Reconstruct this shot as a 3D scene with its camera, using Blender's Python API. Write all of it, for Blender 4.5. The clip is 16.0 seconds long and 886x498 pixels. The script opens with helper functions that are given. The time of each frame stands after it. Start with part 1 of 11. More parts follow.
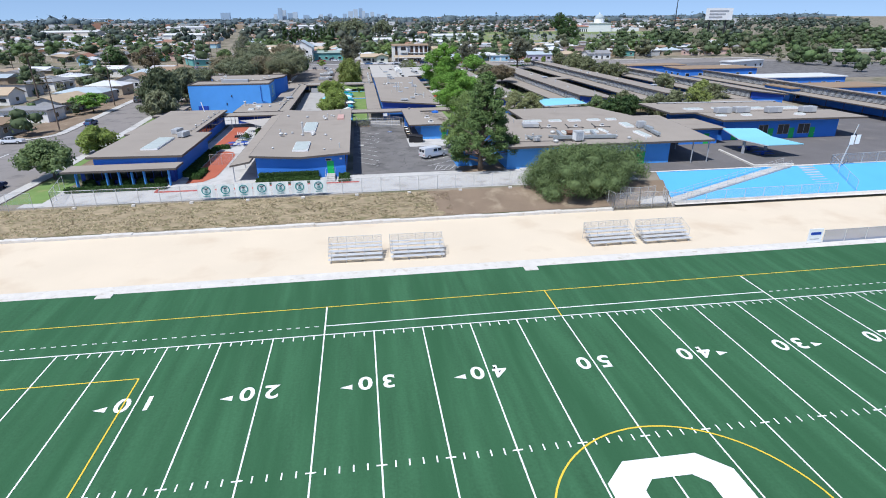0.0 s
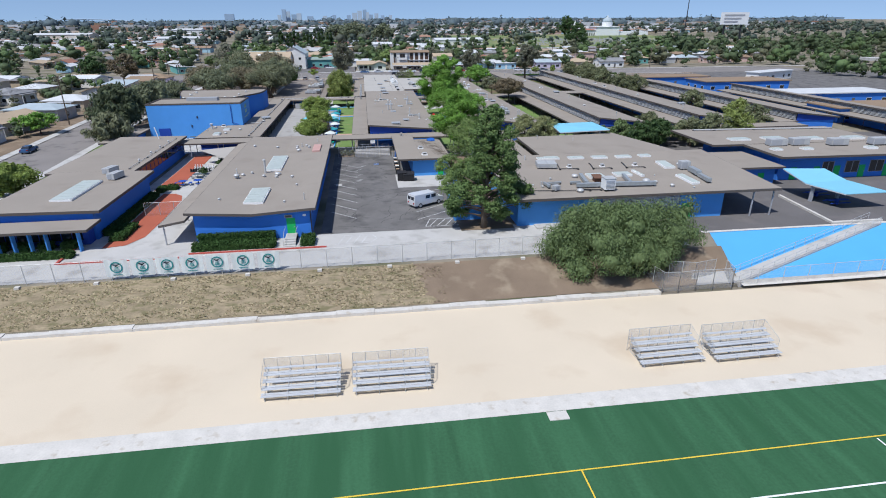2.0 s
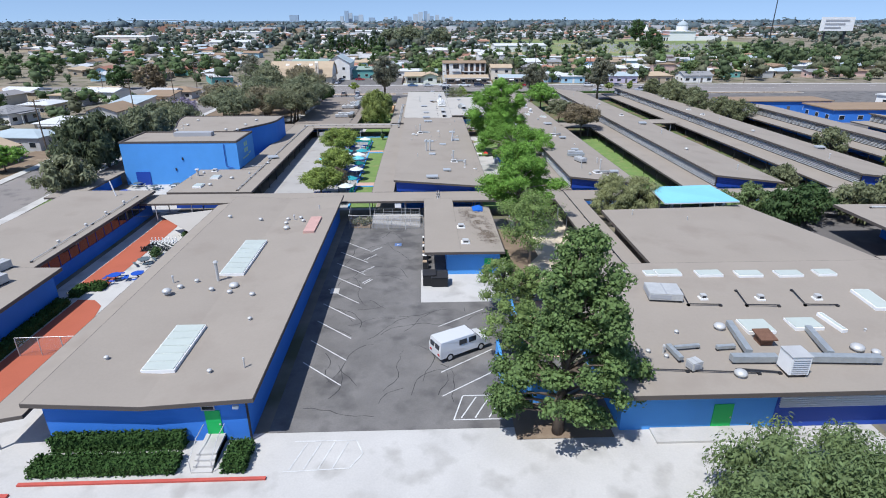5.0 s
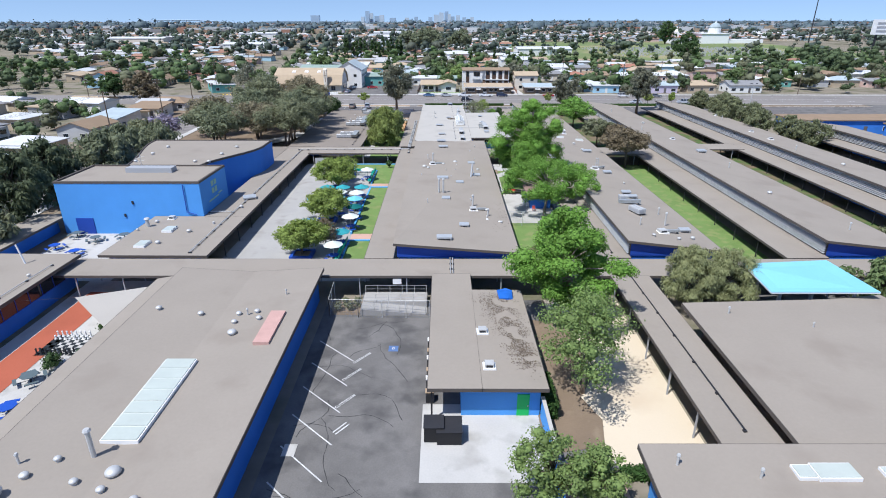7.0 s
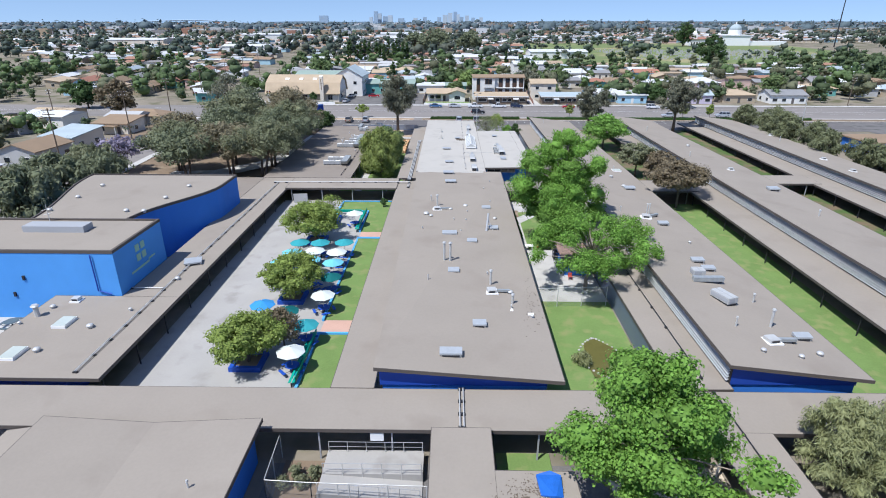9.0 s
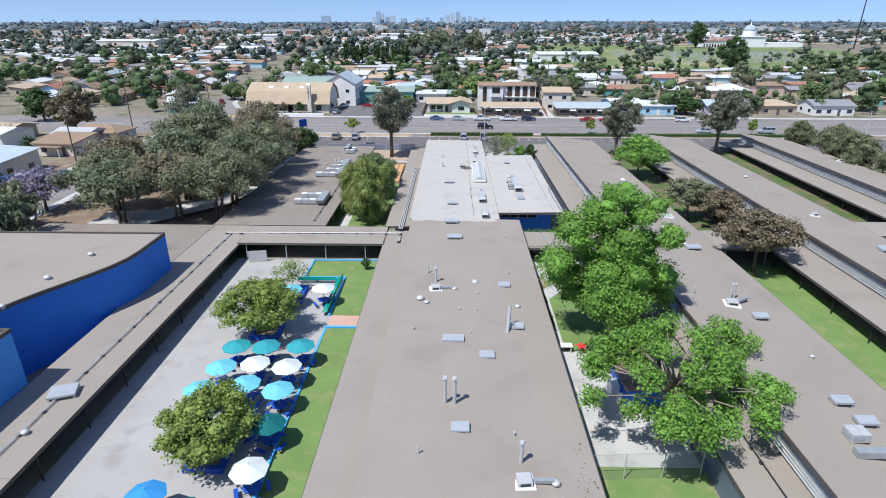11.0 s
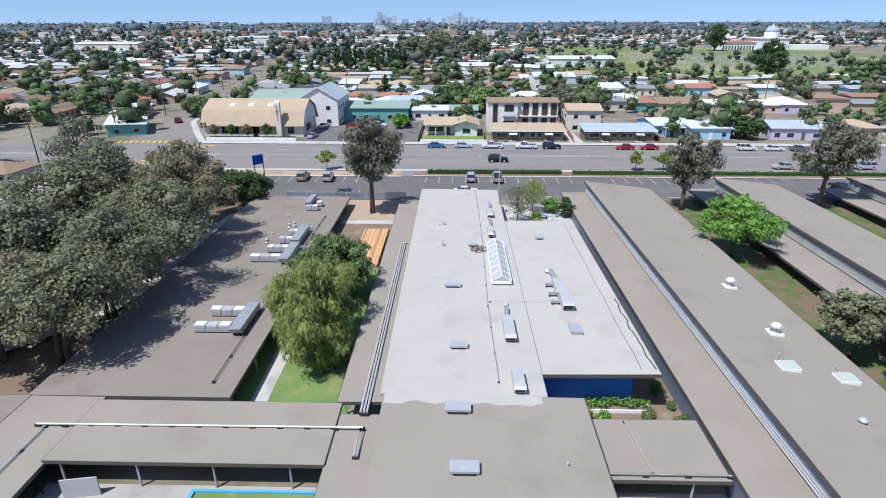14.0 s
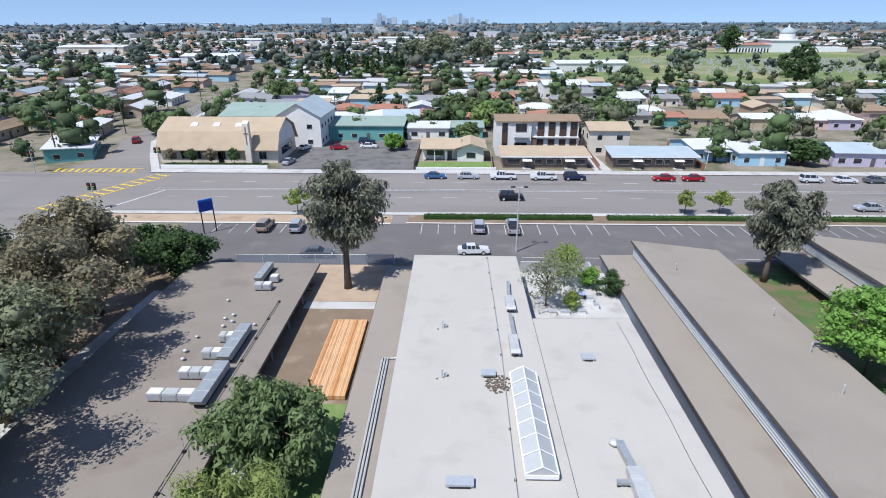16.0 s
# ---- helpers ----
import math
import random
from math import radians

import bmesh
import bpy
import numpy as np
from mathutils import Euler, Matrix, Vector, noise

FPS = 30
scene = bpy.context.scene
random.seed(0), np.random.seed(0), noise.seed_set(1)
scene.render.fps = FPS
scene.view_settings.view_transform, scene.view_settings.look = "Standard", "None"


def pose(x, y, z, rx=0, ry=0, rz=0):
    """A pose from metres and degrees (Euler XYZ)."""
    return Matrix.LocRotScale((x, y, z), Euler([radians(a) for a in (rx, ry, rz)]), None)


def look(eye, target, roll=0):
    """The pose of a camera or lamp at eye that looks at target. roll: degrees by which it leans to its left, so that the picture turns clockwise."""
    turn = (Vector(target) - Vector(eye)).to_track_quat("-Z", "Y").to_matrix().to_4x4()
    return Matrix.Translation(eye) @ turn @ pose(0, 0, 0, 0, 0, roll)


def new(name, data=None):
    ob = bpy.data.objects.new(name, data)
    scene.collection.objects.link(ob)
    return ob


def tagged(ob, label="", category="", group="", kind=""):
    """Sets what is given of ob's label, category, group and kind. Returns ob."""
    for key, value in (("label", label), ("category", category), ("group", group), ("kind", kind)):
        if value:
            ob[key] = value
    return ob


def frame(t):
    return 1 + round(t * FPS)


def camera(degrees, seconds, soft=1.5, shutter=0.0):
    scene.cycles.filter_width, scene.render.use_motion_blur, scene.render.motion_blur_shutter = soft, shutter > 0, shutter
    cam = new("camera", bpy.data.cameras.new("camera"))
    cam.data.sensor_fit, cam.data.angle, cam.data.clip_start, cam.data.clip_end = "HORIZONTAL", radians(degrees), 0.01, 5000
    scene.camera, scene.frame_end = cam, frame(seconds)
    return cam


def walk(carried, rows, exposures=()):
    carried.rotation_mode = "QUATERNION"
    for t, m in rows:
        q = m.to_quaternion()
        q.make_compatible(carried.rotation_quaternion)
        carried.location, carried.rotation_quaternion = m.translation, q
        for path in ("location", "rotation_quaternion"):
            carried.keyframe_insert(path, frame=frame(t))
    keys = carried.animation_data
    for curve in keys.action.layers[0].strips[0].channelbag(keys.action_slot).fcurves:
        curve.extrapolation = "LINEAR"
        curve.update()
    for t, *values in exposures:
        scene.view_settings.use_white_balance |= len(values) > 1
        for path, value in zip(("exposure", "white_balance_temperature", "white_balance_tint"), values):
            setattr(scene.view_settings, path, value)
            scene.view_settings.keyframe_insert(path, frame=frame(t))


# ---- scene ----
cam = camera(77.4, 16.0, 1.0)
# seconds, x, y, z, yaw, pitch, roll
PATH = [
    (0.0, 1.440, 3.214, 26.839, -8.168, -22.640, -0.371),
    (0.5, 2.502, 8.685, 27.278, -8.055, -22.603, -0.326),
    (1.0, 3.703, 14.333, 27.733, -7.952, -22.569, -0.284),
    (1.5, 4.957, 20.121, 28.196, -7.859, -22.539, -0.243),
    (2.0, 6.198, 26.020, 28.662, -7.796, -22.512, -0.205),
    (2.5, 7.376, 32.003, 29.125, -7.633, -22.488, -0.169),
    (3.0, 8.457, 38.050, 29.579, -6.421, -22.467, -0.135),
    (3.5, 9.419, 44.143, 30.020, -5.188, -22.448, -0.103),
    (4.0, 10.249, 50.270, 30.444, -3.976, -22.432, -0.074),
    (6.5, 12.512, 81.173, 32.204, -0.383, -22.380, 0.040),
    (7.0, 12.663, 87.397, 32.472, -0.064, -22.374, 0.056),
    (7.5, 12.747, 93.641, 32.711, 0.214, -22.369, 0.070),
    (8.0, 12.781, 99.910, 32.921, 0.452, -22.365, 0.082),
    (8.5, 12.777, 106.209, 33.103, 0.638, -22.361, 0.091),
    (9.0, 12.747, 112.545, 33.259, 0.764, -22.357, 0.099),
    (11.5, 12.453, 144.952, 33.748, 1.045, -22.335, 0.101),
    (12.0, 12.382, 151.602, 33.816, 1.084, -22.329, 0.095),
    (12.5, 12.303, 158.307, 33.885, 1.161, -22.321, 0.087),
    (13.0, 12.213, 165.063, 33.963, 1.167, -22.312, 0.076),
    (13.5, 12.110, 171.862, 34.055, 1.191, -22.301, 0.063),
    (14.0, 11.990, 178.695, 34.170, 1.214, -22.289, 0.048),
    (14.5, 11.857, 185.545, 34.315, 1.256, -22.274, 0.031),
    (15.0, 11.713, 192.395, 34.499, 1.215, -22.257, 0.012),
    (15.5, 11.571, 199.222, 34.731, 1.243, -22.238, -0.010),
    (16.0, 11.447, 205.998, 35.021, 1.279, -22.216, -0.034),
]
walk(cam, [(t, pose(x, y, z, 0, 0, yaw) @ pose(0, 0, 0, 90 + pitch, 0, 0) @ pose(0, 0, 0, 0, 0, roll)) for t, x, y, z, yaw, pitch, roll in PATH], [(0.0, 0.30, 6080, 9), (1.5, 0.1, 6080, 9), (2.5, -0.04, 6090, 9), (3.0, -0.16, 6100, 9), (3.5, -0.1, 6100, 9), (4.2, 0.18, 6100, 9), (7.0, 0.40, 6080, 9), (16.0, 0.36, 6080, 9)])

# ---- light: a high sun behind and to the left of the flight, clear sky ----
SUN_EL, SUN_FROM = radians(60), Vector((-0.71, -0.70, 0))
world = bpy.data.worlds.new("sky")
scene.world = world
world.use_nodes = True
wn = world.node_tree
sky = wn.nodes.new("ShaderNodeTexSky")
sky.sky_type, sky.sun_disc = "NISHITA", False
sky.sun_elevation, sky.sun_rotation = SUN_EL, math.atan2(SUN_FROM.x, SUN_FROM.y)
sky.air_density, sky.dust_density, sky.ozone_density = 1.0, 0.3, 1.6
# the pale haze right at the horizon is thin: look up the sky a little higher than the eye does
coord, lift = wn.nodes.new("ShaderNodeTexCoord"), wn.nodes.new("ShaderNodeVectorMath")
lift.operation = "ADD"
lift.inputs[1].default_value = (0, 0, 0.15)
wn.links.new(coord.outputs["Generated"], lift.inputs[0])
wn.links.new(lift.outputs[0], sky.inputs["Vector"])
cool = wn.nodes.new("ShaderNodeVectorMath")
cool.operation = "MULTIPLY"
cool.inputs[1].default_value = (1.0, 0.985, 1.06)
wn.links.new(sky.outputs[0], cool.inputs[0])
wn.links.new(cool.outputs[0], wn.nodes["Background"].inputs[0])
wn.nodes["Background"].inputs[1].default_value = 0.11
sun = new("sun", bpy.data.lights.new("sun", "SUN"))
sun.data.energy, sun.data.angle, sun.data.color = 4.2, radians(0.53), (1.0, 0.965, 0.92)
to_sun = SUN_FROM.normalized() * math.cos(SUN_EL) + Vector((0, 0, math.sin(SUN_EL)))
sun.matrix_world = look(Vector((0, 0, 200)) + to_sun * 10, Vector((0, 0, 200)))

# ---- materials ----
def links(tree, *pairs):
    for a, b in pairs:
        tree.links.new(a, b)


def mat(name, col, rough=0.85, var=0.12, big=4.0, fine=0.12, bump=0.25, metal=0.0, spec=0.3, rand=0.0, palette=None, island=False, stain=None, leafy=0.0, stretch=None):
    """A surface with colour variation at a large and a small scale, in metres, and a fine relief."""
    m = bpy.data.materials.new(name)
    m.use_nodes = True
    t = m.node_tree
    n = t.nodes
    b = n["Principled BSDF"]
    b.inputs["Roughness"].default_value, b.inputs["Metallic"].default_value = rough, metal
    b.inputs["Specular IOR Level"].default_value = spec
    geo = n.new("ShaderNodeNewGeometry")
    n1, n2 = n.new("ShaderNodeTexNoise"), n.new("ShaderNodeTexNoise")
    n1.inputs["Scale"].default_value, n1.inputs["Detail"].default_value = 1 / big, 4.0
    n2.inputs["Scale"].default_value, n2.inputs["Detail"].default_value = 1 / fine, 2.0
    where = geo.outputs["Position"]
    if stretch:
        sv = n.new("ShaderNodeVectorMath")
        sv.operation = "MULTIPLY"
        sv.inputs[1].default_value = stretch
        links(t, (where, sv.inputs[0]))
        where = sv.outputs[0]
    links(t, (where, n1.inputs["Vector"]), (geo.outputs["Position"], n2.inputs["Vector"]))
    add = n.new("ShaderNodeMath")
    add.operation = "MULTIPLY_ADD"
    add.inputs[1].default_value, add.inputs[2].default_value = 3.2 * var, 1 - 1.6 * var - 0.8 * var
    links(t, (n1.outputs["Fac"], add.inputs[0]))
    add2 = n.new("ShaderNodeMath")
    add2.operation = "MULTIPLY_ADD"
    add2.inputs[1].default_value = 1.6 * var
    links(t, (n2.outputs["Fac"], add2.inputs[0]), (add.outputs[0], add2.inputs[2]))
    factor = add2.outputs[0]
    if rand or palette:
        if island:
            source = geo.outputs["Random Per Island"]
        else:
            source = n.new("ShaderNodeObjectInfo").outputs["Random"]
    if rand:
        r = n.new("ShaderNodeMath")
        r.operation = "MULTIPLY_ADD"
        r.inputs[1].default_value, r.inputs[2].default_value = 2 * rand, 1 - rand
        k = n.new("ShaderNodeMath")
        k.operation = "MULTIPLY"
        links(t, (source, r.inputs[0]), (r.outputs[0], k.inputs[0]), (factor, k.inputs[1]))
        factor = k.outputs[0]
    scale = n.new("ShaderNodeVectorMath")
    scale.operation = "SCALE"
    links(t, (factor, scale.inputs["Scale"]))
    if palette:
        ramp = n.new("ShaderNodeValToRGB")
        ramp.color_ramp.interpolation = "CONSTANT"
        e = ramp.color_ramp.elements
        while len(e) < len(palette):
            e.new(0.5)
        for i, c in enumerate(palette):
            e[i].position, e[i].color = i / len(palette), (*c, 1)
        links(t, (source, ramp.inputs[0]), (ramp.outputs[0], scale.inputs[0]))
    else:
        scale.inputs[0].default_value = col
    colour = scale.outputs[0]
    if stain:
        # stain: colour, size in metres, how much of the surface
        sc, ss, amount = stain
        n3, mr, mix = n.new("ShaderNodeTexNoise"), n.new("ShaderNodeMapRange"), n.new("ShaderNodeMix")
        mix.data_type = "RGBA"
        n3.inputs["Scale"].default_value, n3.inputs["Detail"].default_value = 1 / ss, 6.0
        mr.inputs["From Min"].default_value, mr.inputs["From Max"].default_value = 0.66 - 0.3 * amount, 0.78 - 0.2 * amount
        off = n.new("ShaderNodeVectorMath")
        off.operation = "ADD"
        off.inputs[1].default_value = (31.7, 12.3, 5.1)
        mix.inputs["B"].default_value = (*sc, 1)
        links(t, (where, off.inputs[0]), (off.outputs[0], n3.inputs["Vector"]), (n3.outputs["Fac"], mr.inputs["Value"]), (mr.outputs[0], mix.inputs["Factor"]), (colour, mix.inputs["A"]))
        colour = mix.outputs["Result"]
    links(t, (colour, b.inputs["Base Color"]))
    if bump:
        bp = n.new("ShaderNodeBump")
        bp.inputs["Strength"].default_value, bp.inputs["Distance"].default_value = bump, 0.03
        links(t, (n2.outputs["Fac"], bp.inputs["Height"]), (bp.outputs[0], b.inputs["Normal"]))
    if leafy:
        tr, ms = n.new("ShaderNodeBsdfTranslucent"), n.new("ShaderNodeMixShader")
        ms.inputs[0].default_value = leafy
        links(t, (colour, tr.inputs["Color"]), (b.outputs[0], ms.inputs[1]), (tr.outputs[0], ms.inputs[2]), (ms.outputs[0], n["Material Output"].inputs["Surface"]))
    return m


def glassy(name, col, rough=0.05):
    m = mat(name, col, rough, 0.05, 3, 0.5, 0.0, 0.0, 0.6)
    return m


def mesh_fabric(name, col, clear):
    """Woven wire or net: part of the light passes between the strands."""
    m = mat(name, col, 0.5, 0.05, 2, 0.1, 0, 0.4)
    t = m.node_tree
    n = t.nodes
    tr, ms = n.new("ShaderNodeBsdfTransparent"), n.new("ShaderNodeMixShader")
    ms.inputs[0].default_value = clear
    links(t, (n["Principled BSDF"].outputs[0], ms.inputs[1]), (tr.outputs[0], ms.inputs[2]), (ms.outputs[0], n["Material Output"].inputs["Surface"]))
    return m


ROOF = mat("brown_roof_felt", (0.292, 0.256, 0.216), 0.9, 0.06, 6, 0.25, 0.3, stain=((0.262, 0.226, 0.19), 5, 0.3))
ROOF_WHITE = mat("white_roof_coating", (0.435, 0.41, 0.37), 0.75, 0.04, 5, 0.2, 0.2, stain=((0.39, 0.365, 0.33), 3, 0.4))
# Older, darker felt; part of its darkness is oak shade put into the colour.
ROOF_OLD = mat("old_shaded_roof_felt", (0.24, 0.207, 0.176), 0.9, 0.07, 5, 0.25, 0.3, stain=((0.205, 0.172, 0.146), 4, 0.4))
FASCIA = mat("dark_fascia", (0.10, 0.085, 0.075), 0.7, 0.1)
BLUE = mat("blue_stucco", (0.045, 0.19, 0.62), 0.75, 0.07, 3, 0.08, 0.2)
SKYBLUE = mat("sky_blue_stucco", (0.085, 0.30, 0.70), 0.75, 0.07, 3, 0.08, 0.2)
NAVY = mat("deep_blue_paint", (0.02, 0.065, 0.36), 0.6, 0.07, 3, 0.1, 0.1)
GREEN = mat("green_door_paint", (0.02, 0.42, 0.10), 0.5, 0.05)
GREENTEAL = mat("teal_bench_paint", (0.01, 0.32, 0.24), 0.5, 0.06)
CONC = mat("pale_concrete", (0.47, 0.455, 0.43), 0.85, 0.10, 3.5, 0.15, 0.25, stain=((0.36, 0.345, 0.32), 2.5, 0.45))
CONC_COURT = mat("grey_court_concrete", (0.37, 0.355, 0.335), 0.85, 0.08, 3.5, 0.15, 0.25, stain=((0.30, 0.285, 0.265), 2.5, 0.4))
CONC_WHITE = mat("white_concrete_kerb", (0.58, 0.55, 0.50), 0.8, 0.12, 1.2, 0.15, 0.25, stain=((0.44, 0.39, 0.32), 0.8, 0.25))
ASPHALT = mat("worn_asphalt", (0.158, 0.150, 0.143), 0.9, 0.24, 3, 0.10, 0.4, stain=((0.092, 0.088, 0.086), 3.0, 0.55))
ASPHALT_DARK = mat("dark_asphalt", (0.135, 0.126, 0.123), 0.9, 0.14, 6, 0.06, 0.4, stain=((0.175, 0.16, 0.152), 5, 0.4))
ROAD_WORN = mat("sun_bleached_road_asphalt", (0.225, 0.205, 0.19), 0.9, 0.10, 8, 0.08, 0.3, stain=((0.15, 0.138, 0.13), 3, 0.4))
ROAD = mat("grey_road_asphalt", (0.225, 0.205, 0.19), 0.9, 0.10, 8, 0.08, 0.3, stain=((0.175, 0.162, 0.155), 5, 0.4), stretch=(0.15, 1, 1))
PAINT = mat("white_line_paint", (0.78, 0.78, 0.76), 0.7, 0.12, 0.7, 0.08, 0.1)
PAINT_WORN = mat("worn_line_paint", (0.55, 0.55, 0.54), 0.8, 0.25, 0.8, 0.08, 0.1)
YELLOW = mat("yellow_line_paint", (0.72, 0.50, 0.05), 0.7, 0.1, 0.8, 0.08, 0.1)
REDPAINT = mat("red_kerb_paint", (0.45, 0.09, 0.07), 0.75, 0.15, 1, 0.08, 0.1)
TURF = mat("artificial_turf", (0.043, 0.120, 0.058), 0.9, 0.24, 0.9, 0.22, 0.5, spec=0.1, stain=((0.033, 0.100, 0.046), 2.6, 0.7), stretch=(1.0, 0.09, 1.0))
LAWN = mat("mown_lawn", (0.155, 0.235, 0.075), 0.9, 0.14, 3, 0.15, 0.5, spec=0.1, stain=((0.22, 0.25, 0.10), 1.6, 0.5))
# Lawn green darkened for shade between the wings; brown blotches are bare earth.
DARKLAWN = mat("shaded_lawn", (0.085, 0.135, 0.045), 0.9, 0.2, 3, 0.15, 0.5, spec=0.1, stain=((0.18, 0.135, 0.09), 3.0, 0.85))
SAND = mat("pale_sand_track", (0.62, 0.53, 0.405), 0.95, 0.05, 9, 0.1, 0.3, spec=0.1, stain=((0.56, 0.46, 0.34), 6, 0.4))
DRYGRASS = mat("dry_grass_bank", (0.285, 0.23, 0.15), 0.95, 0.34, 0.7, 0.3, 1.0, spec=0.1, stain=((0.175, 0.155, 0.085), 0.6, 0.6), stretch=(0.45, 1.0, 1.0))
DIRT = mat("brown_dirt", (0.21, 0.158, 0.112), 0.95, 0.15, 3, 0.12, 0.5, spec=0.1, stain=((0.30, 0.24, 0.17), 3, 0.35))
TANEARTH = mat("pale_tan_earth", (0.40, 0.305, 0.22), 0.95, 0.12, 2, 0.1, 0.4, spec=0.1, stain=((0.31, 0.22, 0.15), 2.5, 0.45))
GROUND = mat("suburban_ground", (0.235, 0.205, 0.16), 0.95, 0.25, 14, 1.5, 0.3, spec=0.1, stain=((0.12, 0.12, 0.07), 9, 0.6))
CEMETERY = mat("cemetery_lawn", (0.165, 0.205, 0.088), 0.95, 0.15, 30, 2, 0.2, spec=0.1, stain=((0.30, 0.27, 0.15), 40, 0.5))
POOLBLUE = mat("light_blue_slope_paint", (0.10, 0.38, 0.72), 0.75, 0.05, 5, 0.1, 0.15)
SHADEBLUE = mat("light_blue_metal_roof", (0.26, 0.60, 0.74), 0.5, 0.05, 5, 0.3, 0.05, 0.2)
REDCLOTH = mat("red_parasol_cloth", (0.62, 0.035, 0.03), 0.8, 0.06, 2, 0.1, 0.1)
SHEDFELT = mat("red_brown_shed_felt", (0.27, 0.185, 0.155), 0.95, 0.22, 0.5, 0.1, 0.3)
SCREEN = mat("dark_screen_wall", (0.016, 0.018, 0.027), 0.8, 0.15, 2, 0.1, 0.1)
REDPATH = mat("red_rubber_path", (0.38, 0.105, 0.06), 0.9, 0.1, 3, 0.1, 0.3)
PINKPATH = mat("pink_concrete", (0.52, 0.33, 0.26), 0.85, 0.1, 2, 0.1, 0.2)
METAL = mat("galvanised_metal", (0.52, 0.52, 0.51), 0.5, 0.10, 1, 0.1, 0.05, 0.25)
WHITE = mat("white_paint", (0.78, 0.78, 0.77), 0.5, 0.04, 2, 0.2, 0.05)
ALU = mat("aluminium_bench", (0.62, 0.63, 0.64), 0.4, 0.05, 1, 0.2, 0.05, 0.3)
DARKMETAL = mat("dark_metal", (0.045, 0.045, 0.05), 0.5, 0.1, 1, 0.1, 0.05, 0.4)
POSTGREY = mat("grey_post_paint", (0.35, 0.36, 0.38), 0.6, 0.05)
SKYLIGHT = mat("ribbed_skylight_sheet", (0.45, 0.49, 0.45), 0.35, 0.06, 1.5, 0.3, 0.05)
GLASS = glassy("dark_window_glass", (0.02, 0.025, 0.03))
HEDGE = mat("clipped_hedge_leaves", (0.04, 0.082, 0.022), 0.85, 0.3, 0.8, 0.10, 0.9, spec=0.15, rand=0.3, island=True)
WOOD = mat("new_deck_boards", (0.48, 0.25, 0.12), 0.65, 0.15, 1.5, 0.05, 0.2, palette=[(0.50, 0.25, 0.11), (0.62, 0.40, 0.22), (0.42, 0.19, 0.08), (0.56, 0.30, 0.13)])
BARK = mat("grey_brown_bark", (0.13, 0.10, 0.075), 0.95, 0.25, 0.6, 0.06, 0.9)
PALEBARK = mat("pale_bark", (0.30, 0.25, 0.20), 0.95, 0.25, 0.6, 0.06, 0.9)
LINK = mesh_fabric("chain_link_wire", (0.45, 0.46, 0.47), 0.84)
GATELINK = mesh_fabric("dense_gate_wire", (0.42, 0.43, 0.44), 0.66)
SCREEN = mesh_fabric("fence_windscreen", (0.25, 0.30, 0.40), 0.35)
CYAN = mat("painted_cyan_edge", (0.10, 0.38, 0.72), 0.7, 0.08)
RUBBER = mat("black_rubber", (0.02, 0.02, 0.022), 0.8, 0.1)


# ---- building blocks ----
ORIGIN = {}


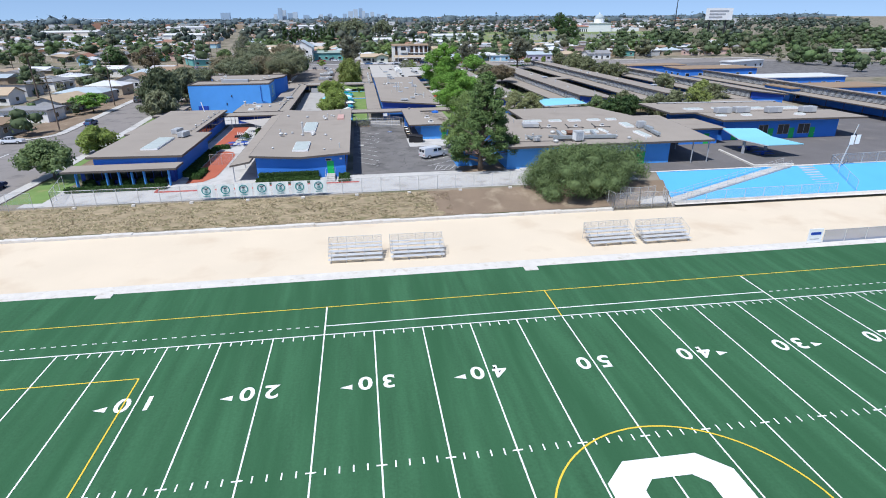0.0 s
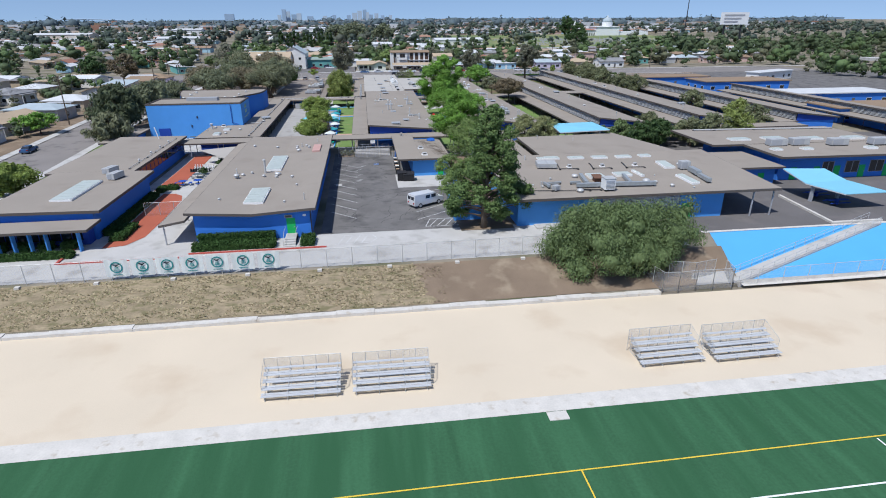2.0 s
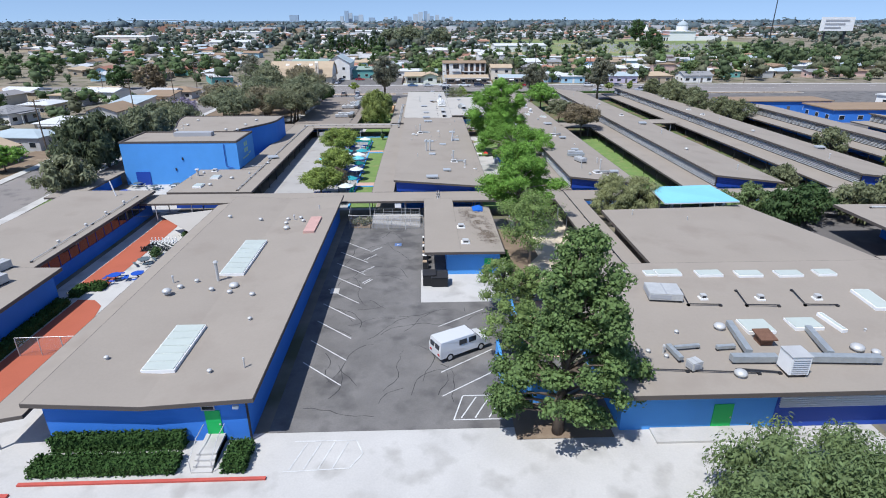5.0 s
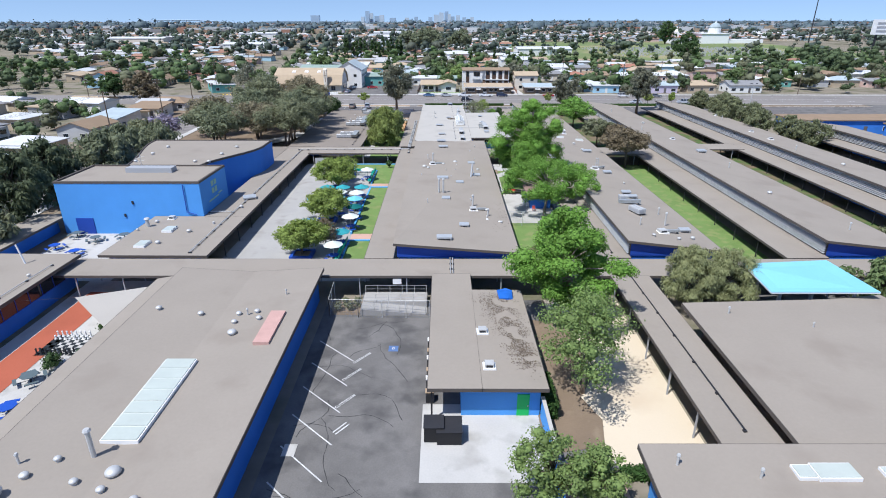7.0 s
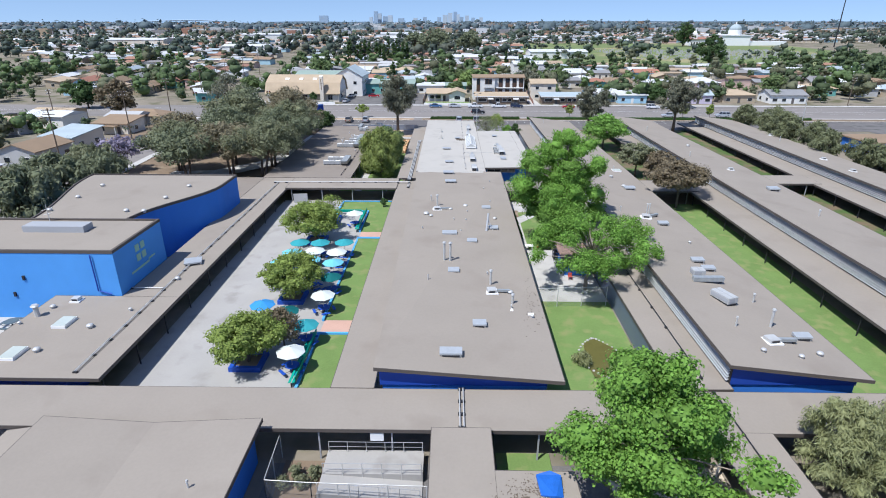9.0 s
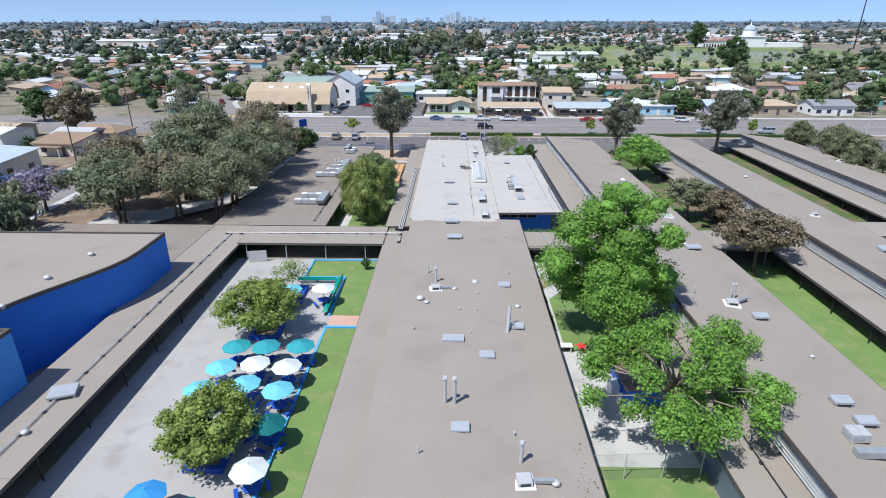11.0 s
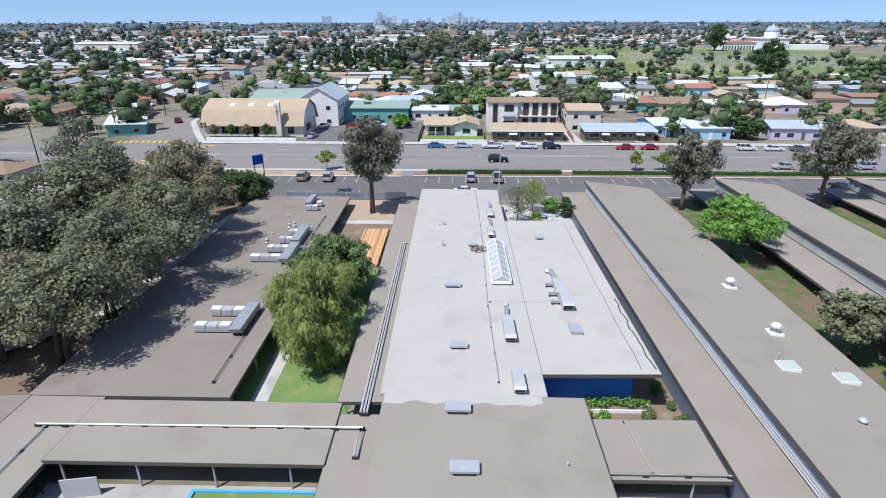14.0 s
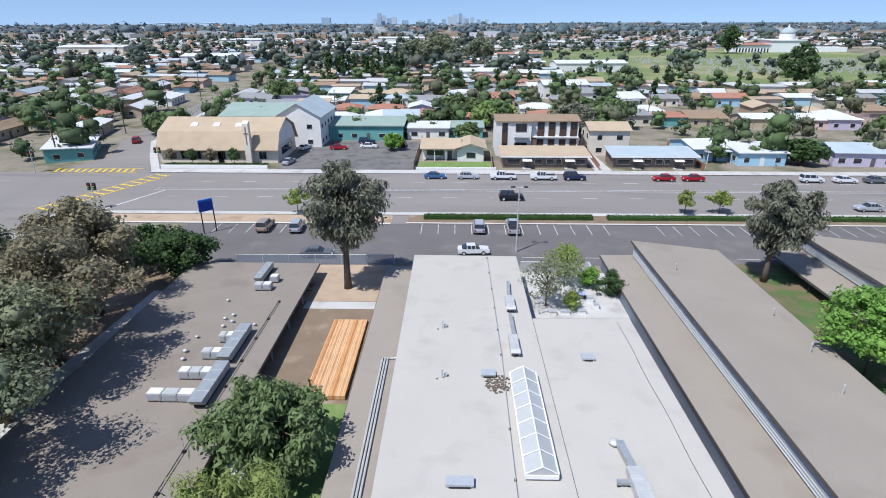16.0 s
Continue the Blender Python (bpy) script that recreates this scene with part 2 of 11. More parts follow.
class Geo:
    """Collects vertices and faces of one mesh."""

    def __init__(self):
        self.v, self.f = [], []

    def add(self, verts, faces):
        k = len(self.v)
        self.v += [tuple(p) for p in verts]
        self.f += [tuple(i + k for i in f) for f in faces]
        return self

    def box(self, x0, y0, z0, x1, y1, z1):
        return self.prism([(x0, y0), (x1, y0), (x1, y1), (x0, y1)], z0, z1)

    def prism(self, pts, z0, z1):
        """pts counter-clockwise; z0 and z1 a height or one for each point."""
        n = len(pts)
        lo = z0 if isinstance(z0, (list, tuple)) else [z0] * n
        hi = z1 if isinstance(z1, (list, tuple)) else [z1] * n
        v = [(x, y, z) for (x, y), z in zip(pts, lo)] + [(x, y, z) for (x, y), z in zip(pts, hi)]
        f = [tuple(range(n - 1, -1, -1)), tuple(range(n, 2 * n))]
        f += [(i, (i + 1) % n, n + (i + 1) % n, n + i) for i in range(n)]
        return self.add(v, f)

    def cyl(self, x, y, z0, z1, r0, r1=None, n=10):
        r1 = r0 if r1 is None else r1
        a = [2 * math.pi * i / n for i in range(n)]
        v = [(x + r0 * math.cos(t), y + r0 * math.sin(t), z0) for t in a] + [(x + r1 * math.cos(t), y + r1 * math.sin(t), z1) for t in a]
        f = [tuple(range(n - 1, -1, -1)), tuple(range(n, 2 * n))] + [(i, (i + 1) % n, n + (i + 1) % n, n + i) for i in range(n)]
        return self.add(v, f)

    def tube(self, pts, radii, n=6):
        pts = [Vector(p) for p in pts]
        rings = []
        for i, p in enumerate(pts):
            d = (pts[min(i + 1, len(pts) - 1)] - pts[max(i - 1, 0)]).normalized()
            s = d.cross(Vector((0.31, 0.95, 0.05))).normalized()
            u = s.cross(d)
            r = radii[i] if isinstance(radii, (list, tuple)) else radii
            rings.append([p + r * (math.cos(2 * math.pi * k / n) * s + math.sin(2 * math.pi * k / n) * u) for k in range(n)])
        v = [q for ring in rings for q in ring]
        f = [(a * n + k, a * n + (k + 1) % n, (a + 1) * n + (k + 1) % n, (a + 1) * n + k) for a in range(len(pts) - 1) for k in range(n)]
        f += [tuple(range(n - 1, -1, -1)), tuple(range((len(pts) - 1) * n, len(pts) * n))]
        return self.add(v, f)

    def ball(self, x, y, z, rx, ry, rz, n=10, m=6, lo=-1.0):
        """An ellipsoid, cut off below at lo (-1 whole, 0 a dome)."""
        a0 = math.asin(lo)
        v = [(x + rx * math.cos(a) * math.cos(2 * math.pi * k / n), y + ry * math.cos(a) * math.sin(2 * math.pi * k / n), z + rz * math.sin(a))
             for a in [a0 + (math.pi / 2 - 0.02 - a0) * i / m for i in range(m + 1)] for k in range(n)]
        f = [(i * n + k, i * n + (k + 1) % n, (i + 1) * n + (k + 1) % n, (i + 1) * n + k) for i in range(m) for k in range(n)]
        f += [tuple(range(n - 1, -1, -1)), tuple(range(m * n, (m + 1) * n))]
        return self.add(v, f)

    def mesh(self, name, material, smooth=False, shift=(0, 0, 0)):
        me = bpy.data.meshes.new(name)
        sx, sy, sz = shift
        me.from_pydata([(x - sx, y - sy, z - sz) for x, y, z in self.v], [], self.f)
        me.materials.append(material)
        if smooth:
            me.polygons.foreach_set("use_smooth", [True] * len(me.polygons))
        me.update()
        return me


def thing(name, label, category, x=0, y=0, z=0, group="", kind=""):
    """The empty root of a thing, at its base."""
    ob = new(name)
    ob.location = (x, y, z)
    ob.empty_display_size = 0.2
    ORIGIN[ob] = (x, y, z)
    return tagged(ob, label, category, group, kind)


def part(name, g, material, parent, label="", smooth=False):
    """One mesh under a thing or a part; g in the coordinates in which the root was placed."""
    at = ORIGIN.get(parent, (0, 0, 0))
    ob = new(name, g.mesh(name, material, smooth, at))
    ob.parent = parent
    ORIGIN[ob] = at
    return tagged(ob, label)


def solo(name, g, material, label, category, group="", kind="", smooth=False):
    """A thing or a piece of the setting that is one mesh, with its origin at its base."""
    xs, ys, zs = [p[0] for p in g.v], [p[1] for p in g.v], [p[2] for p in g.v]
    at = ((min(xs) + max(xs)) / 2, (min(ys) + max(ys)) / 2, min(zs))
    ob = new(name, g.mesh(name, material, smooth, at))
    ob.location = at
    ORIGIN[ob] = at
    return tagged(ob, label, category, group, kind)


def array_mesh(name, verts, quads, material):
    me = bpy.data.meshes.new(name)
    verts, quads = np.asarray(verts, dtype=np.float32), np.asarray(quads, dtype=np.int32)
    me.vertices.add(len(verts))
    me.vertices.foreach_set("co", verts.ravel())
    me.loops.add(quads.size)
    me.loops.foreach_set("vertex_index", quads.ravel())
    me.polygons.add(len(quads))
    me.polygons.foreach_set("loop_start", np.arange(0, quads.size, quads.shape[1], dtype=np.int32))
    me.update(calc_edges=True)
    me.validate()
    me.materials.append(material)
    return me


# ---- the lie of the land ----
def smooth_step(a, b, v):
    k = min(1, max(0, (v - a) / (b - a)))
    return k * k * (3 - 2 * k)


def ground(x, y):
    """The height of the ground."""
    top = 86 + 3.9 * min(1, max(0, (x - 44) / 4))
    if y <= 78.3:
        z = 0.0
    elif y < top:
        z = 0.35 + 1.85 * (y - 78.3) / (top - 78.3)
    elif y < 140:
        z = 2.2
    else:
        z = 2.2 + 1.4 * min(1, (y - 140) / 125)
    d = math.hypot(x, y - 150)
    if d > 300:
        far = min(1, (d - 300) / 3700)
        z += (4 * smooth_step(300, 900, d) + 15 * far) * (0.55 + 0.45 * smooth_step(-900, 300, x)) + (2.2 * smooth_step(350, 800, d) + 9 * far) * noise.noise((x / 420, y / 420, 0.3))
    return z


def sheet(name, material, x0, y0, x1, y1, label, up=0.02, category="ground", cuts=()):
    """A flat surface that follows the ground, a little above it."""
    ys = sorted({y0, y1, *[c for c in (78.3, 86, 89.9, 140, 265, *cuts) if y0 < c < y1]})
    g = Geo()
    for a, b in zip(ys, ys[1:]):
        za, zb = ground(0, a) + up, ground(0, b) + up
        g.add([(x0, a, za), (x1, a, za), (x1, b, zb), (x0, b, zb)], [(0, 1, 2, 3)])
    return solo(name, g, material, label, category, kind="structure")


def patch(name, material, pts, z, label, category="ground"):
    g = Geo()
    g.add([(x, y, z) for x, y in pts], [tuple(range(len(pts)))])
    return solo(name, g, material, label, category, kind="structure")

# ---- ground, field and paving ----
def build_ground():
    xs = sorted({*range(-640, 641, 40), 44, 48, *[s * int(640 * 1.17 ** k) for k in range(1, 11) for s in (-1, 1)]})
    ys = sorted({-400, -150, 0, 60, 78.3, 78.32, 86, 88, 89.9, 140, 200, 265, *range(300, 1301, 40), *[int(1300 * 1.1 ** k) for k in range(1, 14)]})
    v = [(x, y, ground(x, y)) for y in ys for x in xs]
    n = len(xs)
    f = [(j * n + i, j * n + i + 1, (j + 1) * n + i + 1, (j + 1) * n + i) for j in range(len(ys) - 1) for i in range(n - 1)]
    me = array_mesh("ground", v, f, GROUND)
    me.polygons.foreach_set("use_smooth", [False] * len(me.polygons))
    tagged(new("ground", me), "dry tan and olive suburban ground reaching the horizon", "ground", kind="structure")


build_ground()

# sports field: the 50 yard line stands at MID, one yard is YD
YD, MID, SIDE, HASH = 0.909, 19.55, 48.25, 31.3
sheet("turf", TURF, -130, -80, 150, 60.0, "dark green artificial turf of a football field", 0.03, "turf")
sheet("mow_strip", CONC_WHITE, -130, 60.0, 150, 61.9, "white concrete strip along the turf", 0.04, "kerb")
sheet("track", SAND, -130, 61.9, 150, 77.6, "pale sandy running track of packed grit", 0.02, "track")
wall_g = Geo()
for x in range(-130, 37, 4):
    wall_g.box(x + 0.01, 77.6, -0.1, x + 3.99, 78.45, 0.33 + 0.03 * (x % 3))
solo("track_kerb", wall_g, CONC_WHITE, "low whitewashed concrete kerb beside the track", "kerb", kind="structure")
for bx, by in ((-26.5, 59.6), (19.8, 59.4)):
    solo("drain_cover", Geo().box(bx - 0.8, by - 0.5, 0.0, bx + 0.8, by + 0.5, 0.09), CONC_WHITE, "small white concrete drain pad at the turf edge", "drain")


def stripe(g, x0, y0, x1, y1, w, z=0.045):
    d = Vector((x1 - x0, y1 - y0, 0)).normalized() * 0.5 * w
    s = Vector((-d.y, d.x, 0))
    g.add([(x0 - s.x, y0 - s.y, z), (x1 - s.x, y1 - s.y, z), (x1 + s.x, y1 + s.y, z), (x0 + s.x, y0 + s.y, z)], [(0, 1, 2, 3)])


g = Geo()
for k in range(-12, 13):
    x = MID + 5 * YD * k
    if abs(k) <= 10:
        stripe(g, x, SIDE, x, SIDE - 48.8, 0.115)
    if abs(k) <= 10:
        stripe(g, x - 0.35, HASH, x + 0.35, HASH, 0.12, 0.047)
for k in range(-50, 51):
    x = MID + YD * k
    if k % 5:
        stripe(g, x, SIDE - 0.12, x, SIDE - 0.72, 0.10)
        stripe(g, x, HASH + 0.3, x, HASH - 0.3, 0.10)
stripe(g, MID - 60 * YD, SIDE, MID + 60 * YD, SIDE, 0.13, 0.049)
stripe(g, MID - 25 * YD, SIDE + 1.6, MID + 25 * YD, SIDE + 1.6, 0.14)
for s in (-1, 1):
    stripe(g, MID + s * 25 * YD, SIDE, MID + s * 25 * YD, SIDE + 5.45, 0.14, 0.047)
    for k in range(38):
        a = MID + s * (25 * YD + 0.6 + 0.85 * k)
        stripe(g, a, SIDE + 1.6, a + s * 0.42, SIDE + 1.6, 0.10)
solo("field_lines", g, PAINT, "white painted football yard lines and hash marks", "line markings", kind="structure")
g = Geo()
stripe(g, MID - 70 * YD, SIDE + 5.1, MID + 70 * YD, SIDE + 5.9, 0.11, 0.05)
stripe(g, MID, SIDE + 5.5, MID, SIDE, 0.11, 0.052)
stripe(g, -17.7, 43.7, -46, 43.8, 0.11, 0.052)
stripe(g, -17.7, 43.7, -17.7, 5.0, 0.11, 0.053)
ring = [(MID + 8.65 * math.cos(a), 23.55 + 8.65 * math.sin(a)) for a in [2 * math.pi * k / 64 for k in range(65)]]
for p, q in zip(ring, ring[1:]):
    stripe(g, *p, *q, 0.13, 0.055)
solo("soccer_lines", g, YELLOW, "yellow painted soccer lines with centre circle", "line markings", kind="structure")
# large octagonal ring letter at midfield
out = [(-4.25, 4.05), (-2.55, 5.7), (2.55, 5.7), (4.25, 4.05), (4.25, -4.05), (2.55, -5.7), (-2.55, -5.7), (-4.25, -4.05)]
inn = [(-2.15, 3.2), (-1.35, 4.0), (1.35, 4.0), (2.15, 3.2), (2.15, -3.2), (1.35, -4.0), (-1.35, -4.0), (-2.15, -3.2)]
g = Geo()
g.add([(MID - 0.1 + x, 23.55 + y, 0.06) for x, y in out + inn], [(i, i + 8, (i + 1) % 8 + 8, (i + 1) % 8) for i in range(8)])
solo("midfield_letter", g, PAINT, "large white octagonal letter painted at midfield", "line markings", kind="structure")


def lettering(name, body, size, m, material, label, parent=None, thick=0.0):
    cu = bpy.data.curves.new(name, "FONT")
    cu.body, cu.size, cu.align_x, cu.align_y, cu.offset, cu.extrude, cu.resolution_u = body, size, "CENTER", "CENTER", 0.02 * size, thick, 3
    tmp = bpy.data.objects.new(name, cu)
    me = bpy.data.meshes.new_from_object(tmp)
    bpy.data.objects.remove(tmp)
    me.materials.clear()
    me.materials.append(material)
    ob = new(name, me)
    ob.matrix_world = m
    return tagged(ob, label, "lettering" if parent is None else "", kind="structure" if parent is None else "")


for yards, word in ((-40, "10"), (-30, "20"), (-20, "30"), (-10, "40"), (0, "50"), (10, "40"), (20, "30"), (30, "20"), (40, "10")):
    x = MID + yards * YD
    for ch, dx in ((word[0], 0.92), (word[1], -0.92)):
        lettering("field_numeral", ch, 2.35, pose(x + dx, SIDE - 7.85, 0.05, 0, 0, 180), PAINT, "white yard numeral %s painted on the turf" % word)
    if yards:
        s = 1 if yards > 0 else -1
        g = Geo().add([(x + s * 1.95, SIDE - 8.62, 0.05), (x + s * 1.95, SIDE - 7.98, 0.05), (x + s * 2.9, SIDE - 8.3, 0.05)], [(0, 1, 2) if s < 0 else (2, 1, 0)])
        solo("field_arrow", g, PAINT, "white triangular yard arrow beside a field numeral", "line markings", kind="structure")

# bank, front drive and car park
sheet("grass_bank", DRYGRASS, -75, 78.45, 26.5, 85.5, "sloping bank of dry yellow grass", 0.03)
tuft_rng = np.random.default_rng(17)
tn = 19000
tx, ty = tuft_rng.uniform(-58, 14, tn), 78.6 + 6.9 * tuft_rng.random(tn)
tz = np.array([ground(0, q) for q in ty]) + 0.02
ta, th, tw = tuft_rng.uniform(0, 3.14, tn), tuft_rng.uniform(0.03, 0.10, tn), tuft_rng.uniform(0.04, 0.13, tn)
keep = np.array([noise.noise((a * 0.35, b * 0.8, 2.0)) > -0.18 for a, b in zip(tx, ty)])
dx, dy = np.cos(ta) * tw, np.sin(ta) * tw
tuft = np.stack([np.stack([tx - dx, ty - dy, tz], 1), np.stack([tx + dx, ty + dy, tz], 1), np.stack([tx + 1.3 * dx - 1.4 * dy, ty + 1.3 * dy + 1.4 * dx, tz + th], 1), np.stack([tx - 0.9 * dx - 1.2 * dy, ty - 0.9 * dy + 1.2 * dx, tz + 0.8 * th], 1)], 1)[keep]
STRAW = mat("dry_straw_blades", (0.3, 0.25, 0.15), 0.9, 0.15, 2, 0.2, 0, spec=0.1, palette=[(0.42, 0.35, 0.22), (0.34, 0.28, 0.17), (0.22, 0.205, 0.11), (0.30, 0.24, 0.15), (0.38, 0.31, 0.20)], island=True)
tagged(new("dry_grass", array_mesh("dry_grass", tuft.reshape(-1, 3), np.arange(4 * len(tuft)).reshape(-1, 4), STRAW)), "tufts of dry straw-coloured grass on the bank", "grass", kind="stuff")
brk = random.Random(5)
g = Geo()
ys = [78.47 + 0.24 * k for k in range(30)]
edge = [12.2 - 1.2 * (y - 78.5) / 7 + 0.9 * noise.noise((y * 0.7, 1.1, 0)) + brk.uniform(-0.35, 0.35) for y in ys]
for k in range(len(ys) - 1):
    za, zb = ground(0, ys[k]) + 0.06, ground(0, ys[k + 1]) + 0.06
    g.add([(edge[k], ys[k], za), (48.0 + 0.26 * (ys[k] - 78.3), ys[k], za), (48.0 + 0.26 * (ys[k + 1] - 78.3), ys[k + 1], zb), (edge[k + 1], ys[k + 1], zb)], [(0, 1, 2, 3)])
solo("bare_bank", g, DIRT, "bare brown earth on the bank under the shrub", "ground", kind="structure")
g = Geo()
for a, b in ((78.46, 79.5), (79.5, 80.6)):
    za, zb = ground(0, a) + 0.09, ground(0, b) + 0.09
    g.add([(42.6, a, za), (48.1, a, za), (48.4, b, zb), (43.4, b, zb)], [(0, 1, 2, 3)])
solo("gate_apron", g, CONC, "pale concrete apron at the gate", "paving", kind="structure")
sheet("front_drive", CONC, -48, 86, 46, 96.6, "pale concrete service drive with seams and oil stains", 0.02, "drive")
sheet("car_park", ASPHALT, -0.6, 96.6, 24.2, 145, "worn grey asphalt car park with cracks and patches", 0.03, "car park")
sheet("playground_asphalt", ASPHALT_DARK, 46.5, 90.0, 170, 150, "dark asphalt playground", 0.02, "playground")
sheet("court_ab", CONC, -31.5, 96.6, -16, 150, "pale concrete court between two school wings", 0.02, "court")
sheet("red_path", REDPATH, -29.7, 121.5, -26.2, 147, "red rubber running path", 0.05, "path")
patch("red_path_near", REDPATH, [(-27.6, 95.5), (-25.0, 96.2), (-23.6, 99), (-23.4, 106), (-23.5, 115), (-24.2, 117.8), (-25.6, 119.2), (-27.6, 119.4)], 2.25, "red surfaced path with a rounded end", "path")
sheet("gym_patio", CONC, -44.5, 150, -29, 166.5, "pale concrete patio with lunch tables", 0.02, "patio")
sheet("lunch_court", CONC_COURT, -17.5, 150, 3.5, 209, "pale concrete lunch court", 0.02, "court")
sheet("sand_court", SAND, 24.5, 118, 33, 145, "pale decomposed granite court", 0.03, "court")
patch("tree_bed", DIRT, [(20.5, 120), (25.2, 121), (25.8, 124), (24.7, 127), (26.6, 130), (26.5, 139), (21, 141)], 2.26, "brown earth bed below the plane trees", "planting bed")
sheet("dock_pad", CONC, 11.0, 117.3, 20.6, 126, "pale concrete pad before the utility room", 0.05, "paving")
sheet("pond_garden_lawn", LAWN, 21.5, 150, 31.5, 171, "green lawn of the pond garden", 0.03, "lawn")
sheet("garden_court", CONC, 21.5, 171, 31.5, 209, "pale concrete garden court", 0.03, "court")
gz = ground(0, 196) + 0.06
patch("garden_bed", DIRT, [(22.4, 200.2), (24.3, 200.6), (24.6, 207.9), (22.4, 208.8)], gz + 0.06, "brown planting bed beside the wing", "planting bed")
patch("garden_lawn_corner", LAWN, [(24.0, 200.4), (26.5, 203.1), (26.5, 204.1), (24.1, 204.2)], gz + 0.05, "small triangular lawn edged with concrete", "lawn")
patch("garden_lawn", LAWN, [(24.1, 186.5), (31, 186.5), (31, 203.5), (28.4, 202.4), (24.2, 197.6)], gz + 0.05, "green lawn below a plane tree", "lawn")
sheet("atrium_gravel", CONC, 20.2, 262, 32.6, 274.6, "pale gravel floor of a planted atrium", 0.05, "gravel")
sheet("office_gravel", TANEARTH, -8.4, 265.7, 2.9, 277, "pale gravel below the eucalyptus", 0.05, "ground")
sheet("long_lawn", LAWN, 47, 150.5, 57.5, 208, "long strip of bright green lawn between wings", 0.03, "lawn")
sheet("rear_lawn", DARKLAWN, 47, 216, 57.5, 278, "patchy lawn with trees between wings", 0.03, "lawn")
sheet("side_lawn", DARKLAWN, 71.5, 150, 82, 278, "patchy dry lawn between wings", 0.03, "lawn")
sheet("office_lawn", LAWN, -8.5, 215, 3, 246.4, "small green lawn beside the office wing", 0.03, "lawn")
sheet("office_path", CONC, -5.9, 215, -4.4, 246.0, "narrow concrete path beside the lawn", 0.05, "path")
sheet("office_dirt", DIRT, -8.5, 246.4, 3, 277, "bare brown earth around the new deck", 0.03, "ground")
sheet("office_cross_path", CONC, -6.5, 263.8, 2.5, 265.6, "narrow concrete path over bare earth", 0.05, "path")
sheet("oak_ground", DIRT, -58, 216, -23, 277, "leaf-strewn brown earth below the oaks", 0.03, "ground")
patch("oak_walk", CONC, [(-46, 219), (-36, 221), (-27, 232), (-24, 245), (-24, 268), (-26.5, 268), (-27.5, 246), (-31, 236), (-38, 228), (-46, 227)], ground(0, 265) + 0.09, "pale concrete walk curving below the oaks", "path")
sheet("verge_earth", DIRT, -52.0, 106, -43.5, 215, "bare tan verge beside the side street", 0.03, "verge")
sheet("front_garden", LAWN, -51.0, 88, -45.5, 108, "green verge lawn beside the side street", 0.03, "lawn")

# lunch court lawns
for i, (x0, y0, x1, y1) in enumerate(((-1.0, 151, 3.4, 163.3), (-1.1, 166.2, 3.4, 190.6), (-1.2, 193.3, 3.4, 208.3))):
    sheet("court_lawn_%d" % (i + 1), LAWN, x0, y0, x1, y1, "mown green lawn strip with a light blue edge", 0.05, "lawn")
sheet("court_lawn_4", LAWN, -6.4, 203.0, -1.2, 208.3, "mown green lawn strip with a light blue edge", 0.05, "lawn")
for y0, y1 in ((163.3, 166.2), (190.6, 193.3)):
    sheet("pink_path", PINKPATH, -1.1, y0, 3.4, y1, "pinkish concrete path across the lawn strip", 0.04, "path")
g = Geo()
for x0, y0, x1, y1 in ((-1.25, 151, -1.0, 163.4), (-1.3, 163.2, 3.4, 163.5), (-1.35, 166, -1.1, 190.7), (-1.3, 190.5, 3.4, 190.8), (-1.45, 193.2, -1.2, 203), (-6.6, 202.8, -1.2, 203.05), (-6.65, 203, -6.4, 208.4), (-6.6, 208.3, 3, 208.5)):
    z = ground(0, 0.5 * (y0 + y1))
    g.box(x0, y0, z - 0.3, x1, y1, z + 0.22)
solo("lawn_edging", g, CYAN, "light blue painted concrete edging of the lawn strips", "kerb", kind="structure")

# painted slope with ramp and steps towards the playground
g = Geo()
g.add([(48, 78.3, 0.38), (125, 78.3, 0.38), (125, 89.9, 2.235), (51, 89.9, 2.235)], [(0, 1, 2, 3)])
solo("painted_slope", g, POOLBLUE, "light blue painted concrete slope", "slope", kind="structure")
ramp = [(47.5, 79.0, 0.5), (76.0, 90.2, 2.27)]
g = Geo()
d = Vector((28.5, 11.2, 0)).normalized()
s = Vector((-d.y, d.x, 0)) * 0.95
a, b = Vector(ramp[0]), Vector(ramp[1])
zs = [0.62, 2.38]
g.prism([(a - s).to_tuple()[:2], (b - s).to_tuple()[:2], (b + s).to_tuple()[:2], (a + s).to_tuple()[:2]], [-0.2] * 4, [zs[0], zs[1], zs[1], zs[0]])
solo("access_ramp", g, CONC, "pale concrete access ramp climbing the painted slope", "ramp", kind="structure")
stair = thing("slope_stairs", "concrete stairs climbing the blue slope", "stairs", 77.5, 84, 0.4)
for k in range(12):
    y = 79.5 + k * 0.9
    part("step", Geo().box(76.2 + 0.25 * k - 1.2, y, 0.2, 79.0 + 0.25 * k - 1.2, y + 0.9, 0.55 + 0.155 * k), CONC, stair)
sheet("slope_kerb", CONC_WHITE, 48, 77.6, 125, 78.4, "white concrete kerb at the foot of the slope", 0.42, "kerb")
sheet("slope_crest", CONC_WHITE, 50, 89.7, 125, 90.3, "white concrete kerb on top of the slope", 0.06, "kerb")

